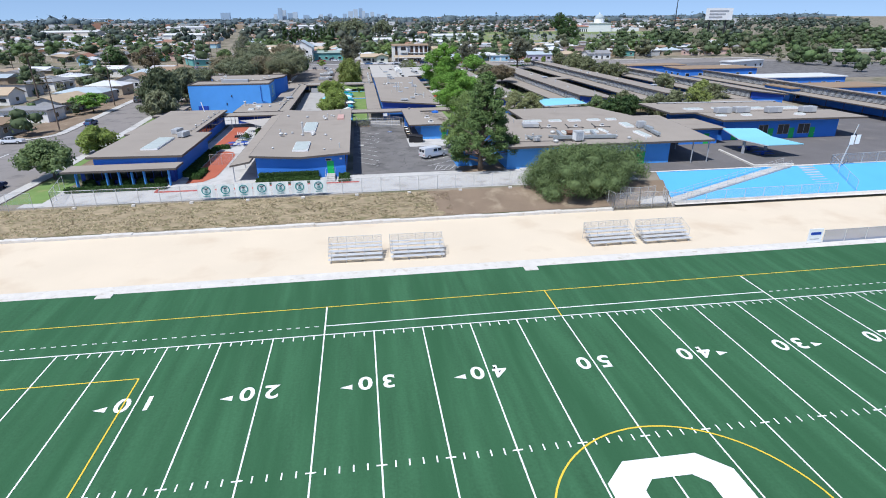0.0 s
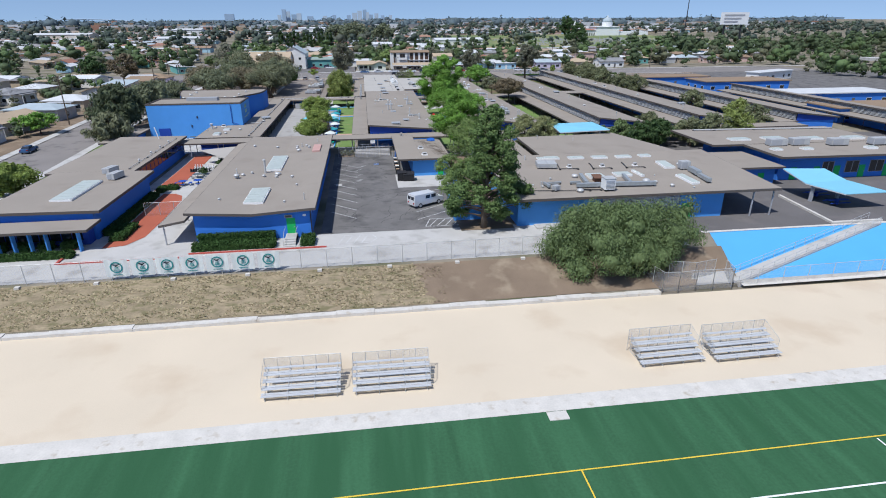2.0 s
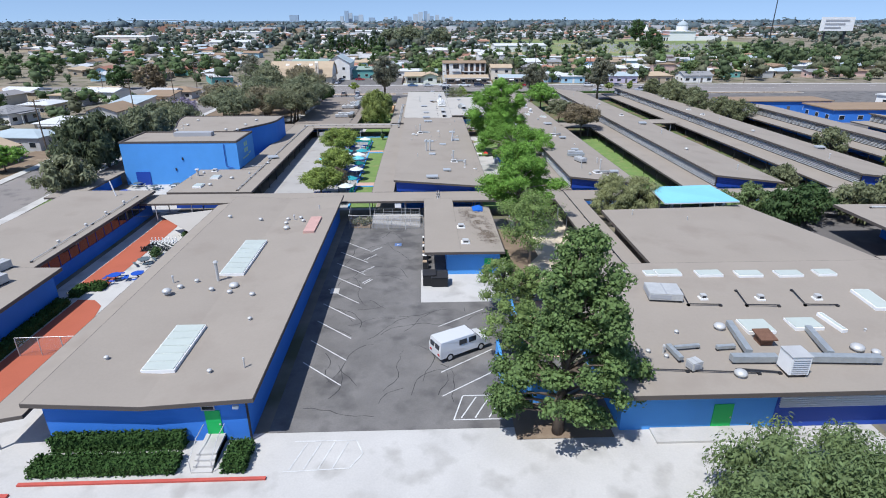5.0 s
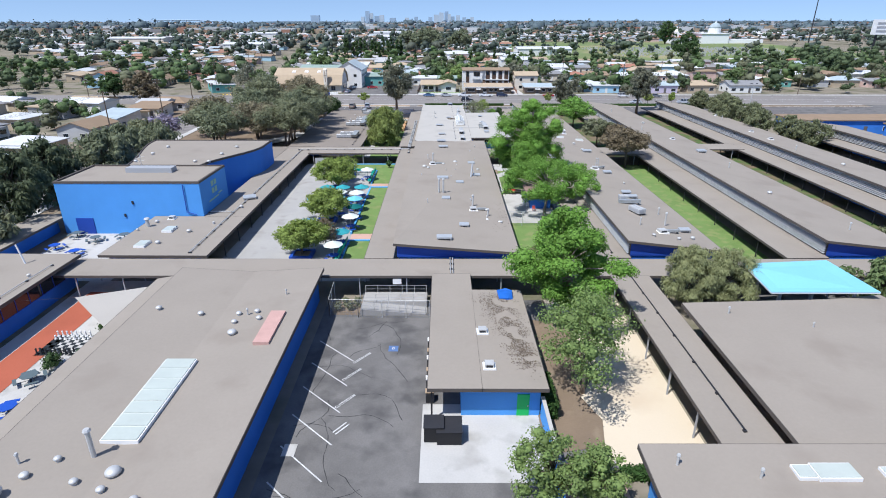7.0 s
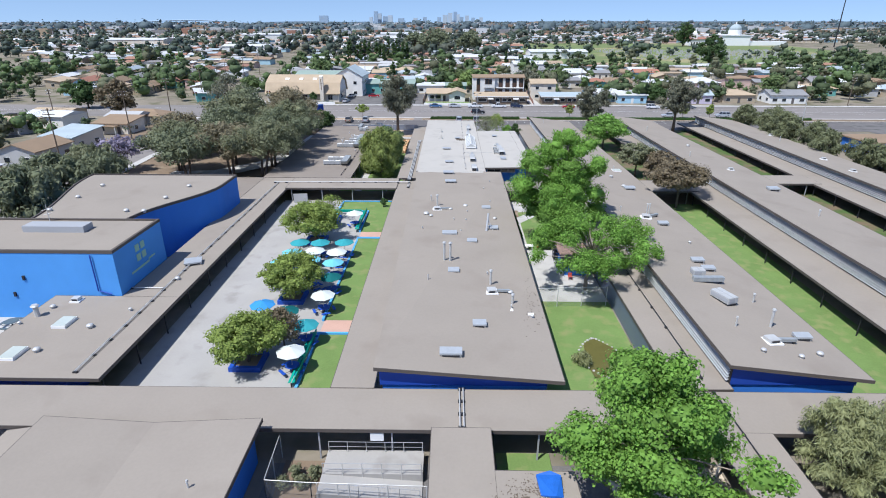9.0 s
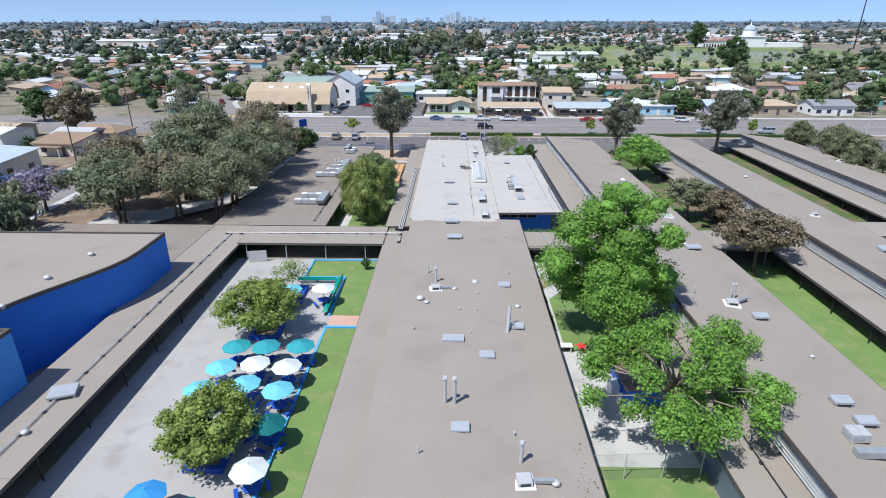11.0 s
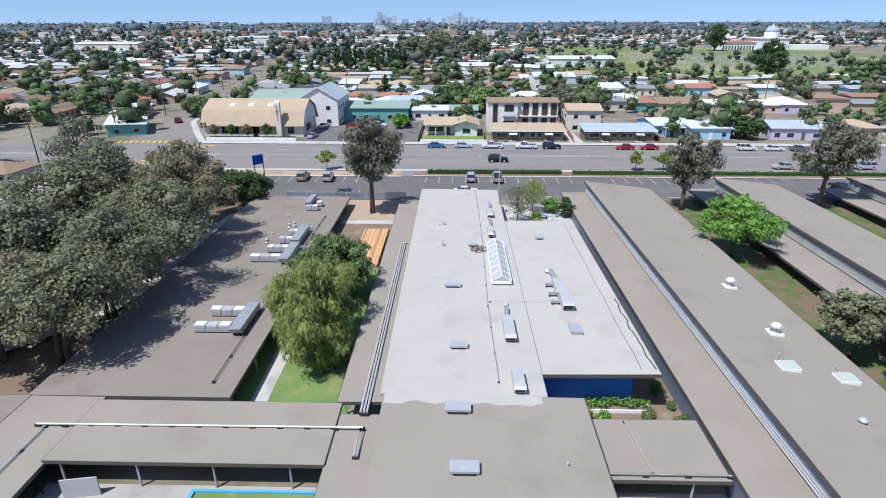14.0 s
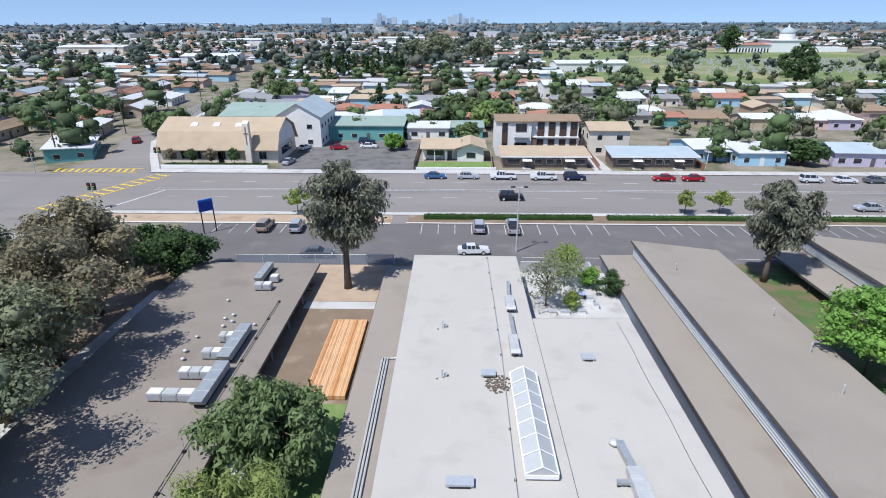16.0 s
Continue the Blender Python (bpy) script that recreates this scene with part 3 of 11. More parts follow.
# car park markings
g = Geo()
for y in (136.1, 132.2, 128.5, 124.7, 121.0, 117.4, 113.6, 109.8, 106.0):
    stripe(g, 0.2, y, 4.1, y - 3.6, 0.11, 2.245)
for y in (115.6, 111.6, 107.6, 104.2):
    stripe(g, 12.8, y - 3.6, 17.8, y, 0.11, 2.245)
for k in range(5):
    stripe(g, 14.2 + 1.1 * k, 97.8, 15.6 + 1.1 * k, 100.4, 0.11, 2.245)
for p, q in (((13.6, 97.6), (19.5, 97.6)), ((14.5, 100.6), (20.6, 100.6)), ((13.6, 97.6), (14.5, 100.6)), ((19.5, 97.6), (20.6, 100.6))):
    stripe(g, *p, *q, 0.11, 2.247)
for k in range(4):
    stripe(g, 1.8 + k, 92.8, 2.6 + k, 95.4, 0.10, 2.245)
for p, q in (((1.4, 92.6), (6.0, 92.8)), ((6.0, 92.8), (6.8, 94.2)), ((6.8, 94.2), (6.2, 95.6)), ((6.2, 95.6), (1.6, 95.6))):
    stripe(g, *p, *q, 0.10, 2.247)
solo("bay_lines", g, PAINT_WORN, "worn white parking bay lines", "line markings", kind="structure")
for x, y in ((4.88, 133.0), (4.3, 130.3), (4.32, 126.4)):
    lettering("bay_lettering", "CUSTODIAN", 0.40, pose(x, y, 2.25, 0, 0, 52), PAINT_WORN, "worn white stencilled word on asphalt")
g2 = Geo()
for k in range(2):
    stripe(g2, 4.2 - 0.25 * k, 122.3 + 0.2 * k, 5.1 - 0.25 * k, 123.5 + 0.2 * k, 0.12, 2.247)
solo("faded_lettering", g2, PAINT_WORN, "faded unreadable stencilled lines on asphalt", "line markings", kind="structure")
solo("concrete_lid", Geo().box(0.5, 119.9, 2.1, 1.5, 121.2, 2.25), CONC, "square concrete lid in the asphalt", "manhole")
g = Geo()
g.box(7.3, 134.2, 2.2, 8.25, 135.2, 2.245)
solo("disabled_bay_mark", g, mat("faded_blue_paint", (0.10, 0.17, 0.34), 0.8, 0.2, 0.4, 0.1, 0.1), "faded blue square marking on asphalt", "line markings", kind="structure")
lettering("bay_number", "0", 0.6, pose(7.77, 134.7, 2.252), PAINT_WORN, "worn white symbol on a blue square")
g = Geo()
rng = random.Random(4)
for k in range(60):
    x, y = rng.uniform(1, 20), rng.uniform(98, 140)
    a = rng.choice((0, 1.57, 0.9, 2.2)) + rng.uniform(-0.3, 0.3)
    for s in range(rng.randint(4, 11)):
        nx, ny = x + 0.75 * math.cos(a), y + 0.75 * math.sin(a)
        if not (0.3 < nx < (10.6 if ny > 116 else 21) and 97.5 < ny < 140.5):
            break
        stripe(g, x, y, nx, ny, rng.uniform(0.03, 0.075), 2.24)
        x, y, a = nx, ny, a + rng.uniform(-0.5, 0.5)
solo("asphalt_cracks", g, mat("crack_filler", (0.045, 0.044, 0.045), 0.9, 0.1), "dark filled cracks across the car park", "cracks", kind="structure")
g = Geo()
for x0, y0, x1, y1 in ((-30.6, 90.9, -16.2, 91.2), (-16.2, 91.9, 0.4, 92.15)):
    g.box(x0, y0, 2.1, x1, y1, 2.36)
g.box(-31, 91, 2.1, -30.7, 96, 2.36)
solo("red_kerb", g, REDPAINT, "red painted kerb along the planting", "kerb", kind="structure")

# ---- school buildings ----
def slope_roof(parent, x0, x1, y0, y1, zl, zr, thick=0.35, material=ROOF, ym=None, name="roof", mid=None, edge=True):
    """A roof slab with left and right heights (and a valley or ridge at mid: x, z), with a dark edge strip."""
    xs = [(x0, zl), (x1, zr)] if mid is None else [(x0, zl), mid, (x1, zr)]
    g = Geo()
    for (a, za), (b, zb) in zip(xs, xs[1:]):
        g.prism([(a, y0), (b, y0), (b, y1), (a, y1)], [za - thick, zb - thick, zb - thick, za - thick], [za, zb, zb, za])
    ob = part(name, g, material, parent)
    if edge:
        e = Geo()
        for (a, za), (b, zb) in zip(xs, xs[1:]):
            for y in (y0 - 0.05, y1):
                e.prism([(a, y), (b, y), (b, y + 0.05), (a, y + 0.05)], [za - thick - 0.02, zb - thick - 0.02, zb - thick - 0.02, za - thick - 0.02], [za - 0.004, zb - 0.004, zb - 0.004, za - 0.004])
        for x, z in ((x0 - 0.05, zl), (x1, zr)):
            e.box(x, y0 - 0.05, z - thick - 0.02, x + 0.05, y1 + 0.05, z - 0.004)
        part("fascia", e, FASCIA, parent)
    return ob


def walls(parent, x0, x1, y0, y1, z0, zl, zr, material=BLUE, t=0.25, name="wall"):
    """Four walls with a sloping head; each its own mesh."""
    for a, b, c, d in ((x0, x1, y0, y0 + t), (x0, x1, y1 - t, y1)):
        part(name, Geo().prism([(a, c), (b, c), (b, d), (a, d)], z0, [zl, zr, zr, zl]), material, parent)
    part(name, Geo().box(x0, y0 + t, z0, x0 + t, y1 - t, zl), material, parent)
    part(name, Geo().box(x1 - t, y0 + t, z0, x1, y1 - t, zr), material, parent)


def posts(parent, pts, z0, z1, r=0.09, material=POSTGREY):
    for x, y in pts:
        part("post", Geo().box(x - r, y - r, z0, x + r, y + r, z1), material, parent)


def door_y(parent, x, y, z, w=1.0, h=2.1, material=GREEN, face=-1):
    """A door in a wall that faces along y."""
    d = part("door", Geo().box(x - w / 2, y + (face * 0.06 if face < 0 else 0), z, x + w / 2, y + (0.0 if face < 0 else 0.06), z + h), material, parent, "painted door")
    part("door_handle", Geo().box(x + w / 2 - 0.16, y + face * 0.12, z + 0.95, x + w / 2 - 0.06, y + face * 0.06, z + 1.05), METAL, d)


def window_y(parent, x0, x1, z0, z1, y, face=-1, n=3, frame_mat=POSTGREY):
    """A window band in a wall that faces along y, with panes set in a frame."""
    fr = Geo()
    a, b = (y - 0.07, y + 0.02) if face < 0 else (y - 0.02, y + 0.07)
    fr.box(x0 - 0.06, a, z0 - 0.06, x1 + 0.06, b, z0)
    fr.box(x0 - 0.06, a, z1, x1 + 0.06, b, z1 + 0.06)
    for i in range(n + 1):
        x = x0 + (x1 - x0) * i / n
        fr.box(x - 0.04, a, z0, x + 0.04, b, z1)
    w = part("window", fr, frame_mat, parent)
    for i in range(n):
        p, q = x0 + (x1 - x0) * i / n + 0.04, x0 + (x1 - x0) * (i + 1) / n - 0.04
        part("pane", Geo().box(p, y - 0.03 if face < 0 else y, z0, q, y if face < 0 else y + 0.03, z1), GLASS, w)


def window_x(parent, y0, y1, z0, z1, x, face=1, n=3, frame_mat=POSTGREY):
    fr = Geo()
    a, b = (x - 0.07, x + 0.02) if face < 0 else (x - 0.02, x + 0.07)
    fr.box(a, y0 - 0.06, z0 - 0.06, b, y1 + 0.06, z0)
    fr.box(a, y0 - 0.06, z1, b, y1 + 0.06, z1 + 0.06)
    for i in range(n + 1):
        y = y0 + (y1 - y0) * i / n
        fr.box(a, y - 0.04, z0, b, y + 0.04, z1)
    w = part("window", fr, frame_mat, parent)
    for i in range(n):
        p, q = y0 + (y1 - y0) * i / n + 0.04, y0 + (y1 - y0) * (i + 1) / n - 0.04
        part("pane", Geo().box(x - 0.03 if face < 0 else x, p, z0, x if face < 0 else x + 0.03, q, z1), GLASS, w)


def school(name, label, x, y, z):
    return thing(name, label, "school building", x, y, z)


# --- wing A: office wing at the side street
A = school("school_wing", "low blue school wing with brown felt roof and front canopy", -36, 120, 2.2)
slope_roof(A, -43.0, -28.3, 98.6, 119.2, 6.5, 6.3)
slope_roof(A, -44.6, -31.5, 119.25, 149.5, 6.3, 6.2)
slope_roof(A, -45.3, -28.3, 94.4, 98.5, 5.2, 5.2, 0.3, name="canopy_roof")
walls(A, -42.2, -29.3, 99.0, 119.0, 1.9, 6.12, 5.93)
walls(A, -43.7, -32.3, 119.0, 149.0, 1.9, 5.9, 5.8)
walls(A, -43.8, -29.6, 97.3, 98.9, 1.9, 4.88, 4.88, NAVY)
window_y(A, -43.2, -30.2, 2.9, 4.6, 97.3, -1, 10, NAVY)
for x in (-43.5, -39.0, -37.15, -35.25, -33.4, -29.7):
    part("fin", Geo().prism([(x - 0.075, 94.8), (x + 0.075, 94.8), (x + 0.075, 95.5), (x - 0.075, 95.5)], 2.1, 4.9), SKYBLUE, A)
window_x(A, 121, 147, 4.0, 5.5, -32.3, 1, 13, NAVY)

# --- wing B: butterfly roof beside the car park
B = school("school_wing", "long blue school wing with brown butterfly roof and green door", -9, 120, 2.2)
slope_roof(B, -17.0, -0.9, 95.3, 145.0, 6.45, 6.45, 0.32, mid=(-8.9, 5.95))
slope_roof(B, -20.2, -17.05, 95.2, 145.1, 5.0, 5.55, 0.28, name="canopy_roof")
walls(B, -16.2, -1.7, 96.0, 145.0, 1.9, 5.9, 5.9, BLUE)
part("wall_head", Geo().prism([(-16.1, 95.98), (-8.9, 95.98), (-1.8, 95.98), (-1.8, 96.2), (-8.9, 96.2), (-16.1, 96.2)], 5.2, [6.1, 5.65, 6.1, 6.1, 5.65, 6.1]), BLUE, B)
door_y(B, -4.2, 96.0, 2.75, 1.1, 2.2)
posts(B, [(-19.8, y) for y in (95.6, 105, 115, 125, 135, 144)], 2.0, 4.75, 0.07)
g = Geo()
for k in range(4):
    g.box(-4.9, 92.7 + 0.4 * k, 2.2, -3.5, 96.0, 2.38 + 0.18 * k - 0.05)
part("entry_steps", g, CONC, B)
for x in (-4.95, -3.45):
    part("stair_rail", Geo().tube([(x, 92.8, 2.3), (x, 92.8, 3.2), (x, 94.4, 3.8), (x, 95.9, 3.8)], 0.03), METAL, B)
part("wall_lamp", Geo().box(-2.6, 95.75, 5.2, -2.2, 96.0, 5.45), WHITE, B)
window_y(B, -4.9, -4.0, 5.05, 5.35, 96.0, -1, 1)
part("downpipe", Geo().box(-1.68, 95.85, 2.2, -1.55, 95.98, 6.1), DARKMETAL, B)
window_x(B, 99, 142, 4.6, 5.5, -1.7, 1, 20, NAVY)

# --- utility room and loading dock roof
U = school("utility_building", "small blue utility building with flat brown roof", 16, 133, 2.2)
slope_roof(U, 11.5, 15.83, 123.6, 145.15, 5.65, 5.65, 0.3)
slope_roof(U, 15.85, 21.1, 123.6, 141.0, 5.65, 5.62, 0.3)
walls(U, 14.2, 20.7, 124.6, 140.5, 1.9, 5.32, 5.3, SKYBLUE)
door_y(U, 19.3, 124.6, 2.25, 1.0, 2.1)
part("side_wall", Geo().box(11.8, 140.4, 1.9, 14.2, 140.6, 5.3), BLUE, U)
posts(U, [(11.8, y) for y in (124.0, 130, 136)], 2.1, 5.3, 0.07, DARKMETAL)

# --- kitchen building
K = school("school_wing", "blue cafeteria building with broad brown roof full of vents", 43, 107, 2.2)
def rising_roof(pts):
    """One slab of the cafeteria roof, which rises gently towards the back."""
    z = [6.45 + 0.052 * (y - 94.6) for x, y in pts]
    part("roof", Geo().prism(pts, [q - 0.35 for q in z], z), ROOF, K)
    e = Geo()
    for (xa, ya, za), (xb, yb, zb) in zip([(*p, q) for p, q in zip(pts, z)], [(*p, q) for p, q in zip(pts[1:] + pts[:1], z[1:] + z[:1])]):
        d = Vector((xb - xa, yb - ya)).normalized() * 0.05
        e.prism([(xa, ya), (xa + d.y, ya - d.x), (xb + d.y, yb - d.x), (xb, yb)], [za - 0.37, za - 0.37, zb - 0.37, zb - 0.37], [za - 0.004, za - 0.004, zb - 0.004, zb - 0.004])
    part("fascia", e, FASCIA, K)


rising_roof([(25.2, 94.6), (64.2, 94.6), (64.2, 115.3), (25.2, 115.3)])
rear = [(36.6, 115.7), (63.6, 115.7), (61.6, 124.5), (58.0, 138.6), (52.5, 137.6), (36.8, 136.8)]
part("rear_roof", Geo().prism(rear, 5.95, 6.3), ROOF, K)
part("rear_fascia", Geo().prism([(x + (0.05 if x > 45 else -0.05), y) for x, y in rear], 5.93, 6.29), FASCIA, K)
for x0, y0, x1, y1, h0, h1 in ((26.2, 96.0, 56.5, 96.25, 6.13, 6.13), (26.2, 114.6, 56.5, 114.85, 7.1, 7.1), (26.2, 96.25, 26.45, 114.6, 6.13, 7.1), (56.25, 96.25, 56.5, 114.6, 6.13, 7.1)):
    part("wall", Geo().prism([(x0, y0), (x1, y0), (x1, y1), (x0, y1)], 1.9, [h0, h0, h1, h1]), SKYBLUE, K)
# rear walls take the dark fascia colour in place of deep shade in the gap
for x0, y0, x1, y1, h0, h1 in ((38.2, 114.9, 38.45, 134.4, 5.9, 5.9), (56.4, 114.9, 56.65, 134.4, 5.9, 5.9), (38.45, 134.15, 56.4, 134.4, 5.9, 5.9)):
    part("wall", Geo().prism([(x0, y0), (x1, y0), (x1, y1), (x0, y1)], 1.9, [h0, h0, h1, h1]), FASCIA, K)
door_y(K, 34.0, 96.0, 2.25, 1.5, 2.2)
door_y(K, 51.0, 96.0, 2.25, 1.6, 2.2)
for k in range(9):
    part("louver_slat", Geo().prism([(38.2, 95.9 - 0.12), (49.6, 95.9 - 0.12), (49.6, 95.98), (38.2, 95.98)], [5.75 - 0.2 * k, 5.75 - 0.2 * k, 5.83 - 0.2 * k, 5.83 - 0.2 * k], [5.80 - 0.2 * k, 5.80 - 0.2 * k, 5.88 - 0.2 * k, 5.88 - 0.2 * k]), WHITE, K)
part("louver_backing", Geo().box(38.0, 95.95, 2.2, 49.8, 95.99, 5.95), NAVY, K)
posts(K, [(63.6, 95.2), (63.6, 106), (63.6, 117.5), (60.5, 95.2)], 2.1, 6.1, 0.08)
part("door_step", Geo().box(28.5, 94.4, 2.1, 36.5, 95.95, 2.42), CONC, K)

# --- connector and K2 wing
N = school("connector_building", "small blue connector with flat brown roof", 70, 114, 2.2)
slope_roof(N, 64.4, 76.0, 108.8, 120.5, 5.7, 5.6, 0.3)
walls(N, 66.5, 75.0, 109.8, 120.0, 1.9, 5.35, 5.28, BLUE)
door_y(N, 72.5, 109.8, 2.25, 1.1, 2.1)
K2 = school("school_wing", "blue classroom wing with brown roof and green panels", 90, 121, 2.2)
slope_roof(K2, 70.0, 106.0, 120.6, 136.0, 7.0, 6.8, 0.35)
slope_roof(K2, 76.2, 110.0, 110.2, 120.55, 6.9, 6.7, 0.35)
walls(K2, 77.5, 105.0, 112.2, 135.2, 1.9, 6.5, 6.35, BLUE)
for x in (80.5, 85, 89, 94, 99):
    door_y(K2, x, 112.2, 2.25, 1.2, 2.2, GREEN)
window_y(K2, 86, 88.2, 3.2, 5.2, 112.2, -1, 2)
window_y(K2, 90.6, 93.2, 3.2, 5.2, 112.2, -1, 2)
window_y(K2, 95.4, 98.2, 3.2, 5.2, 112.2, -1, 2)

# --- covered walkways
def walkway(label, x0, x1, y0, y1, z, step=5.5, along="x", post_sides=(0, 1), drop=None):
    zg = drop if drop is not None else ground(0, 0.5 * (y0 + y1))
    w = thing("covered_walkway", label, "walkway", 0.5 * (x0 + x1), 0.5 * (y0 + y1), zg)
    slope_roof(w, x0, x1, y0, y1, z, z, 0.28)
    if along == "x":
        pts = [(x0 + 1 + k * step, (y0 + 0.25, y1 - 0.25)[s]) for k in range(int((x1 - x0 - 1) / step) + 1) for s in post_sides]
    else:
        pts = [((x0 + 0.25, x1 - 0.25)[s], y0 + 1 + k * step) for k in range(int((y1 - y0 - 1) / step) + 1) for s in post_sides]
    posts(w, pts, zg - 0.3, z - 0.27, 0.06)
    return w


walkway("long flat brown covered walkway on thin posts crossing the school", -42, 66, 145.3, 150.2, 5.3)
walkway("flat brown covered walkway beside the sand court", 32.1, 36.5, 115.4, 145.25, 5.35, along="y")
walkway("flat brown covered walkway at the rear of the lunch court", -17.0, 3.0, 208.6, 215.4, 5.5)
walkway("flat brown covered walkway across the garden court", 22.1, 31.0, 207.8, 214.0, 5.4)
walkway("flat brown covered walkway linking two wings", 48.6, 57.0, 208.0, 215.2, 5.4)
walkway("flat brown covered walkway linking two wings", 73.0, 82.0, 213.5, 219.5, 5.4)
walkway("flat brown covered walkway linking two wings", 66, 110, 145.3, 150.2, 5.3)

# --- gymnasium with its low surrounding wing
GZ = 2.4
GY = school("gymnasium", "tall sky blue gymnasium with flat brown roof", -33, 185, GZ)
part("stage_block", Geo().box(-44.6, 166.3, 2.0, -23.2, 176.6, 10.4), SKYBLUE, GY)
part("stage_roof", Geo().box(-44.3, 166.6, 10.4, -23.5, 176.5, 10.46), ROOF, GY)
rim = Geo()
for x0, y0, x1, y1 in ((-44.65, 166.25, -23.15, 166.55), (-44.65, 176.4, -23.15, 176.65), (-44.65, 166.55, -44.35, 176.4), (-23.45, 166.55, -23.15, 176.4)):
    rim.box(x0, y0, 10.35, x1, y1, 10.68)
part("parapet", rim, FASCIA, GY)
def flare(k):
    """The hall widens in a long double curve from the stage to its rear wall."""
    return 6.0 * smooth_step(0.06, 0.74, k / 12)


right = [(-28.2 + flare(k), 176.7 + 23.5 * k / 12) for k in range(13)]
left = [(-45.8 + 5.4 * smooth_step(0, 1, k / 12), 200.2 - 23.5 * k / 12) for k in range(13)]
part("hall_block", Geo().prism(right + left, 2.0, 9.9), BLUE, GY)
part("hall_roof", Geo().prism([(x * 0.985 - 0.5, 188.4 + (y - 188.4) * 0.98) for x, y in right + left], 9.9, 9.96), ROOF, GY)
g = Geo()
loop = right + left + right[:1]
for (xa, ya), (xb, yb) in zip(loop, loop[1:]):
    d = Vector((xb - xa, yb - ya)).normalized()
    nx, ny = d.y * 0.05, -d.x * 0.05
    g.prism([(xa + nx, ya + ny), (xb + nx, yb + ny), (xb - 3 * nx, yb - 3 * ny), (xa - 3 * nx, ya - 3 * ny)], 9.75, 10.12)
part("parapet", g, FASCIA, GY)
part("roof_hatch", Geo().box(-37.0, 172.2, 10.46, -29.8, 174.0, 11.2), POSTGREY, GY, "long grey roof monitor")
part("garage_door", Geo().box(-42.6, 166.2, 2.3, -40.0, 166.32, 5.0), NAVY, GY, "dark blue roll-up door")
for x, y, z in ((-33.5, 166.15, 7.2), (-35.0, 166.15, 5.2)):
    part("wall_lamp", Geo().box(x - 0.12, y, z, x + 0.12, y + 0.15, z + 0.5), DARKMETAL, GY)
part("downpipe", Geo().tube([(-25.6, 166.15, 10.2), (-25.6, 166.15, 6.0), (-24.2, 166.15, 5.6)], 0.07), NAVY, GY)
emblem = mat("pale_green_sign_paint", (0.35, 0.55, 0.40), 0.7, 0.1)
for dy, dz, w, h in ((-0.9, 1.2, 0.8, 0.8), (0.25, 1.2, 0.8, 0.8), (-0.9, 0.05, 0.8, 0.8), (0.25, 0.05, 0.8, 0.8), (-2.4, -0.9, 3.8, 0.22), (1.4, -0.6, 1.4, 0.18)):
    part("emblem_shape", Geo().box(-23.2, 171.3 + dy, 7.6 + dz, -23.14, 171.3 + dy + w, 7.6 + dz + h), emblem, GY)
L = school("gymnasium_annex", "low brown roofed annex wrapping round the gymnasium", -24, 180, GZ)
slope_roof(L, -30.5, -16.9, 151.2, 166.2, 5.35, 5.3, 0.3)
slope_roof(L, -23.1, -16.9, 166.25, 216, 5.35, 5.3, 0.3)
slope_roof(L, -48.5, -23.15, 200.6, 216, 5.4, 5.38, 0.3, ROOF_OLD)
walls(L, -29.7, -20.4, 152.0, 165.9, 2.0, 5.0, 5.0, NAVY)
walls(L, -22.9, -20.4, 166.4, 214.8, 2.0, 5.0, 5.0, NAVY)
walls(L, -48.0, -23.0, 201.0, 215.4, 2.0, 5.05, 5.05, NAVY)
posts(L, [(-17.2, 152 + 5.6 * k) for k in range(11)], 2.0, 5.0, 0.05, DARKMETAL)
for y in (173, 189, 199, 205):
    part("wall_sign", Geo().box(-20.38, y, 3.4, -20.3, y + 2.4, 4.2), WHITE, L)
window_x(L, 154, 170, 3.2, 4.6, -20.4, 1, 8, NAVY)
slope_roof(L, -49.6, -44.8, 150.2, 168.0, 5.0, 5.0, 0.28, name="side_roof")
walls(L, -48.9, -46, 151, 167, 2.0, 4.7, 4.7, BLUE)

# --- wing C between lunch court and garden
C = school("school_wing", "long blue classroom wing with sloping brown roof", 12, 182, 2.6)
g = Geo()
g.add([(6.6, 150.3, 7.0), (22.2, 150.3, 5.8), (22.2, 214.3, 6.85), (6.6, 214.3, 7.0), (6.6, 150.3, 7.3), (22.2, 150.3, 6.1), (22.2, 214.3, 7.15), (6.6, 214.3, 7.3)], [(3, 2, 1, 0), (4, 5, 6, 7), (0, 1, 5, 4), (1, 2, 6, 5), (2, 3, 7, 6), (3, 0, 4, 7)])
part("roof", g, ROOF, C)
e = Geo().prism([(6.6, 150.24), (22.25, 150.24), (22.25, 150.3), (6.6, 150.3)], [6.98, 5.78, 5.78, 6.98], [7.296, 6.096, 6.096, 7.296])
e.prism([(22.2, 150.3), (22.26, 150.3), (22.26, 214.3), (22.2, 214.3)], [5.78, 5.78, 6.83, 6.83], [6.096, 6.096, 7.146, 7.146])
part("roof_edge", e, FASCIA, C)
slope_roof(C, 3.0, 6.55, 150.25, 214.2, 5.35, 5.35, 0.28, name="canopy_roof")
walls(C, 7.2, 20.9, 150.9, 213.9, 2.0, 6.9, 5.85, BLUE)
part("clerestory_wall", Geo().prism([(7.0, 150.75), (20.9, 150.75), (20.9, 150.9), (7.0, 150.9)], 5.3, [6.95, 5.85, 5.85, 6.95]), NAVY, C)
posts(C, [(3.3, 151 + 5.7 * k) for k in range(12)], 2.0, 5.1, 0.06)
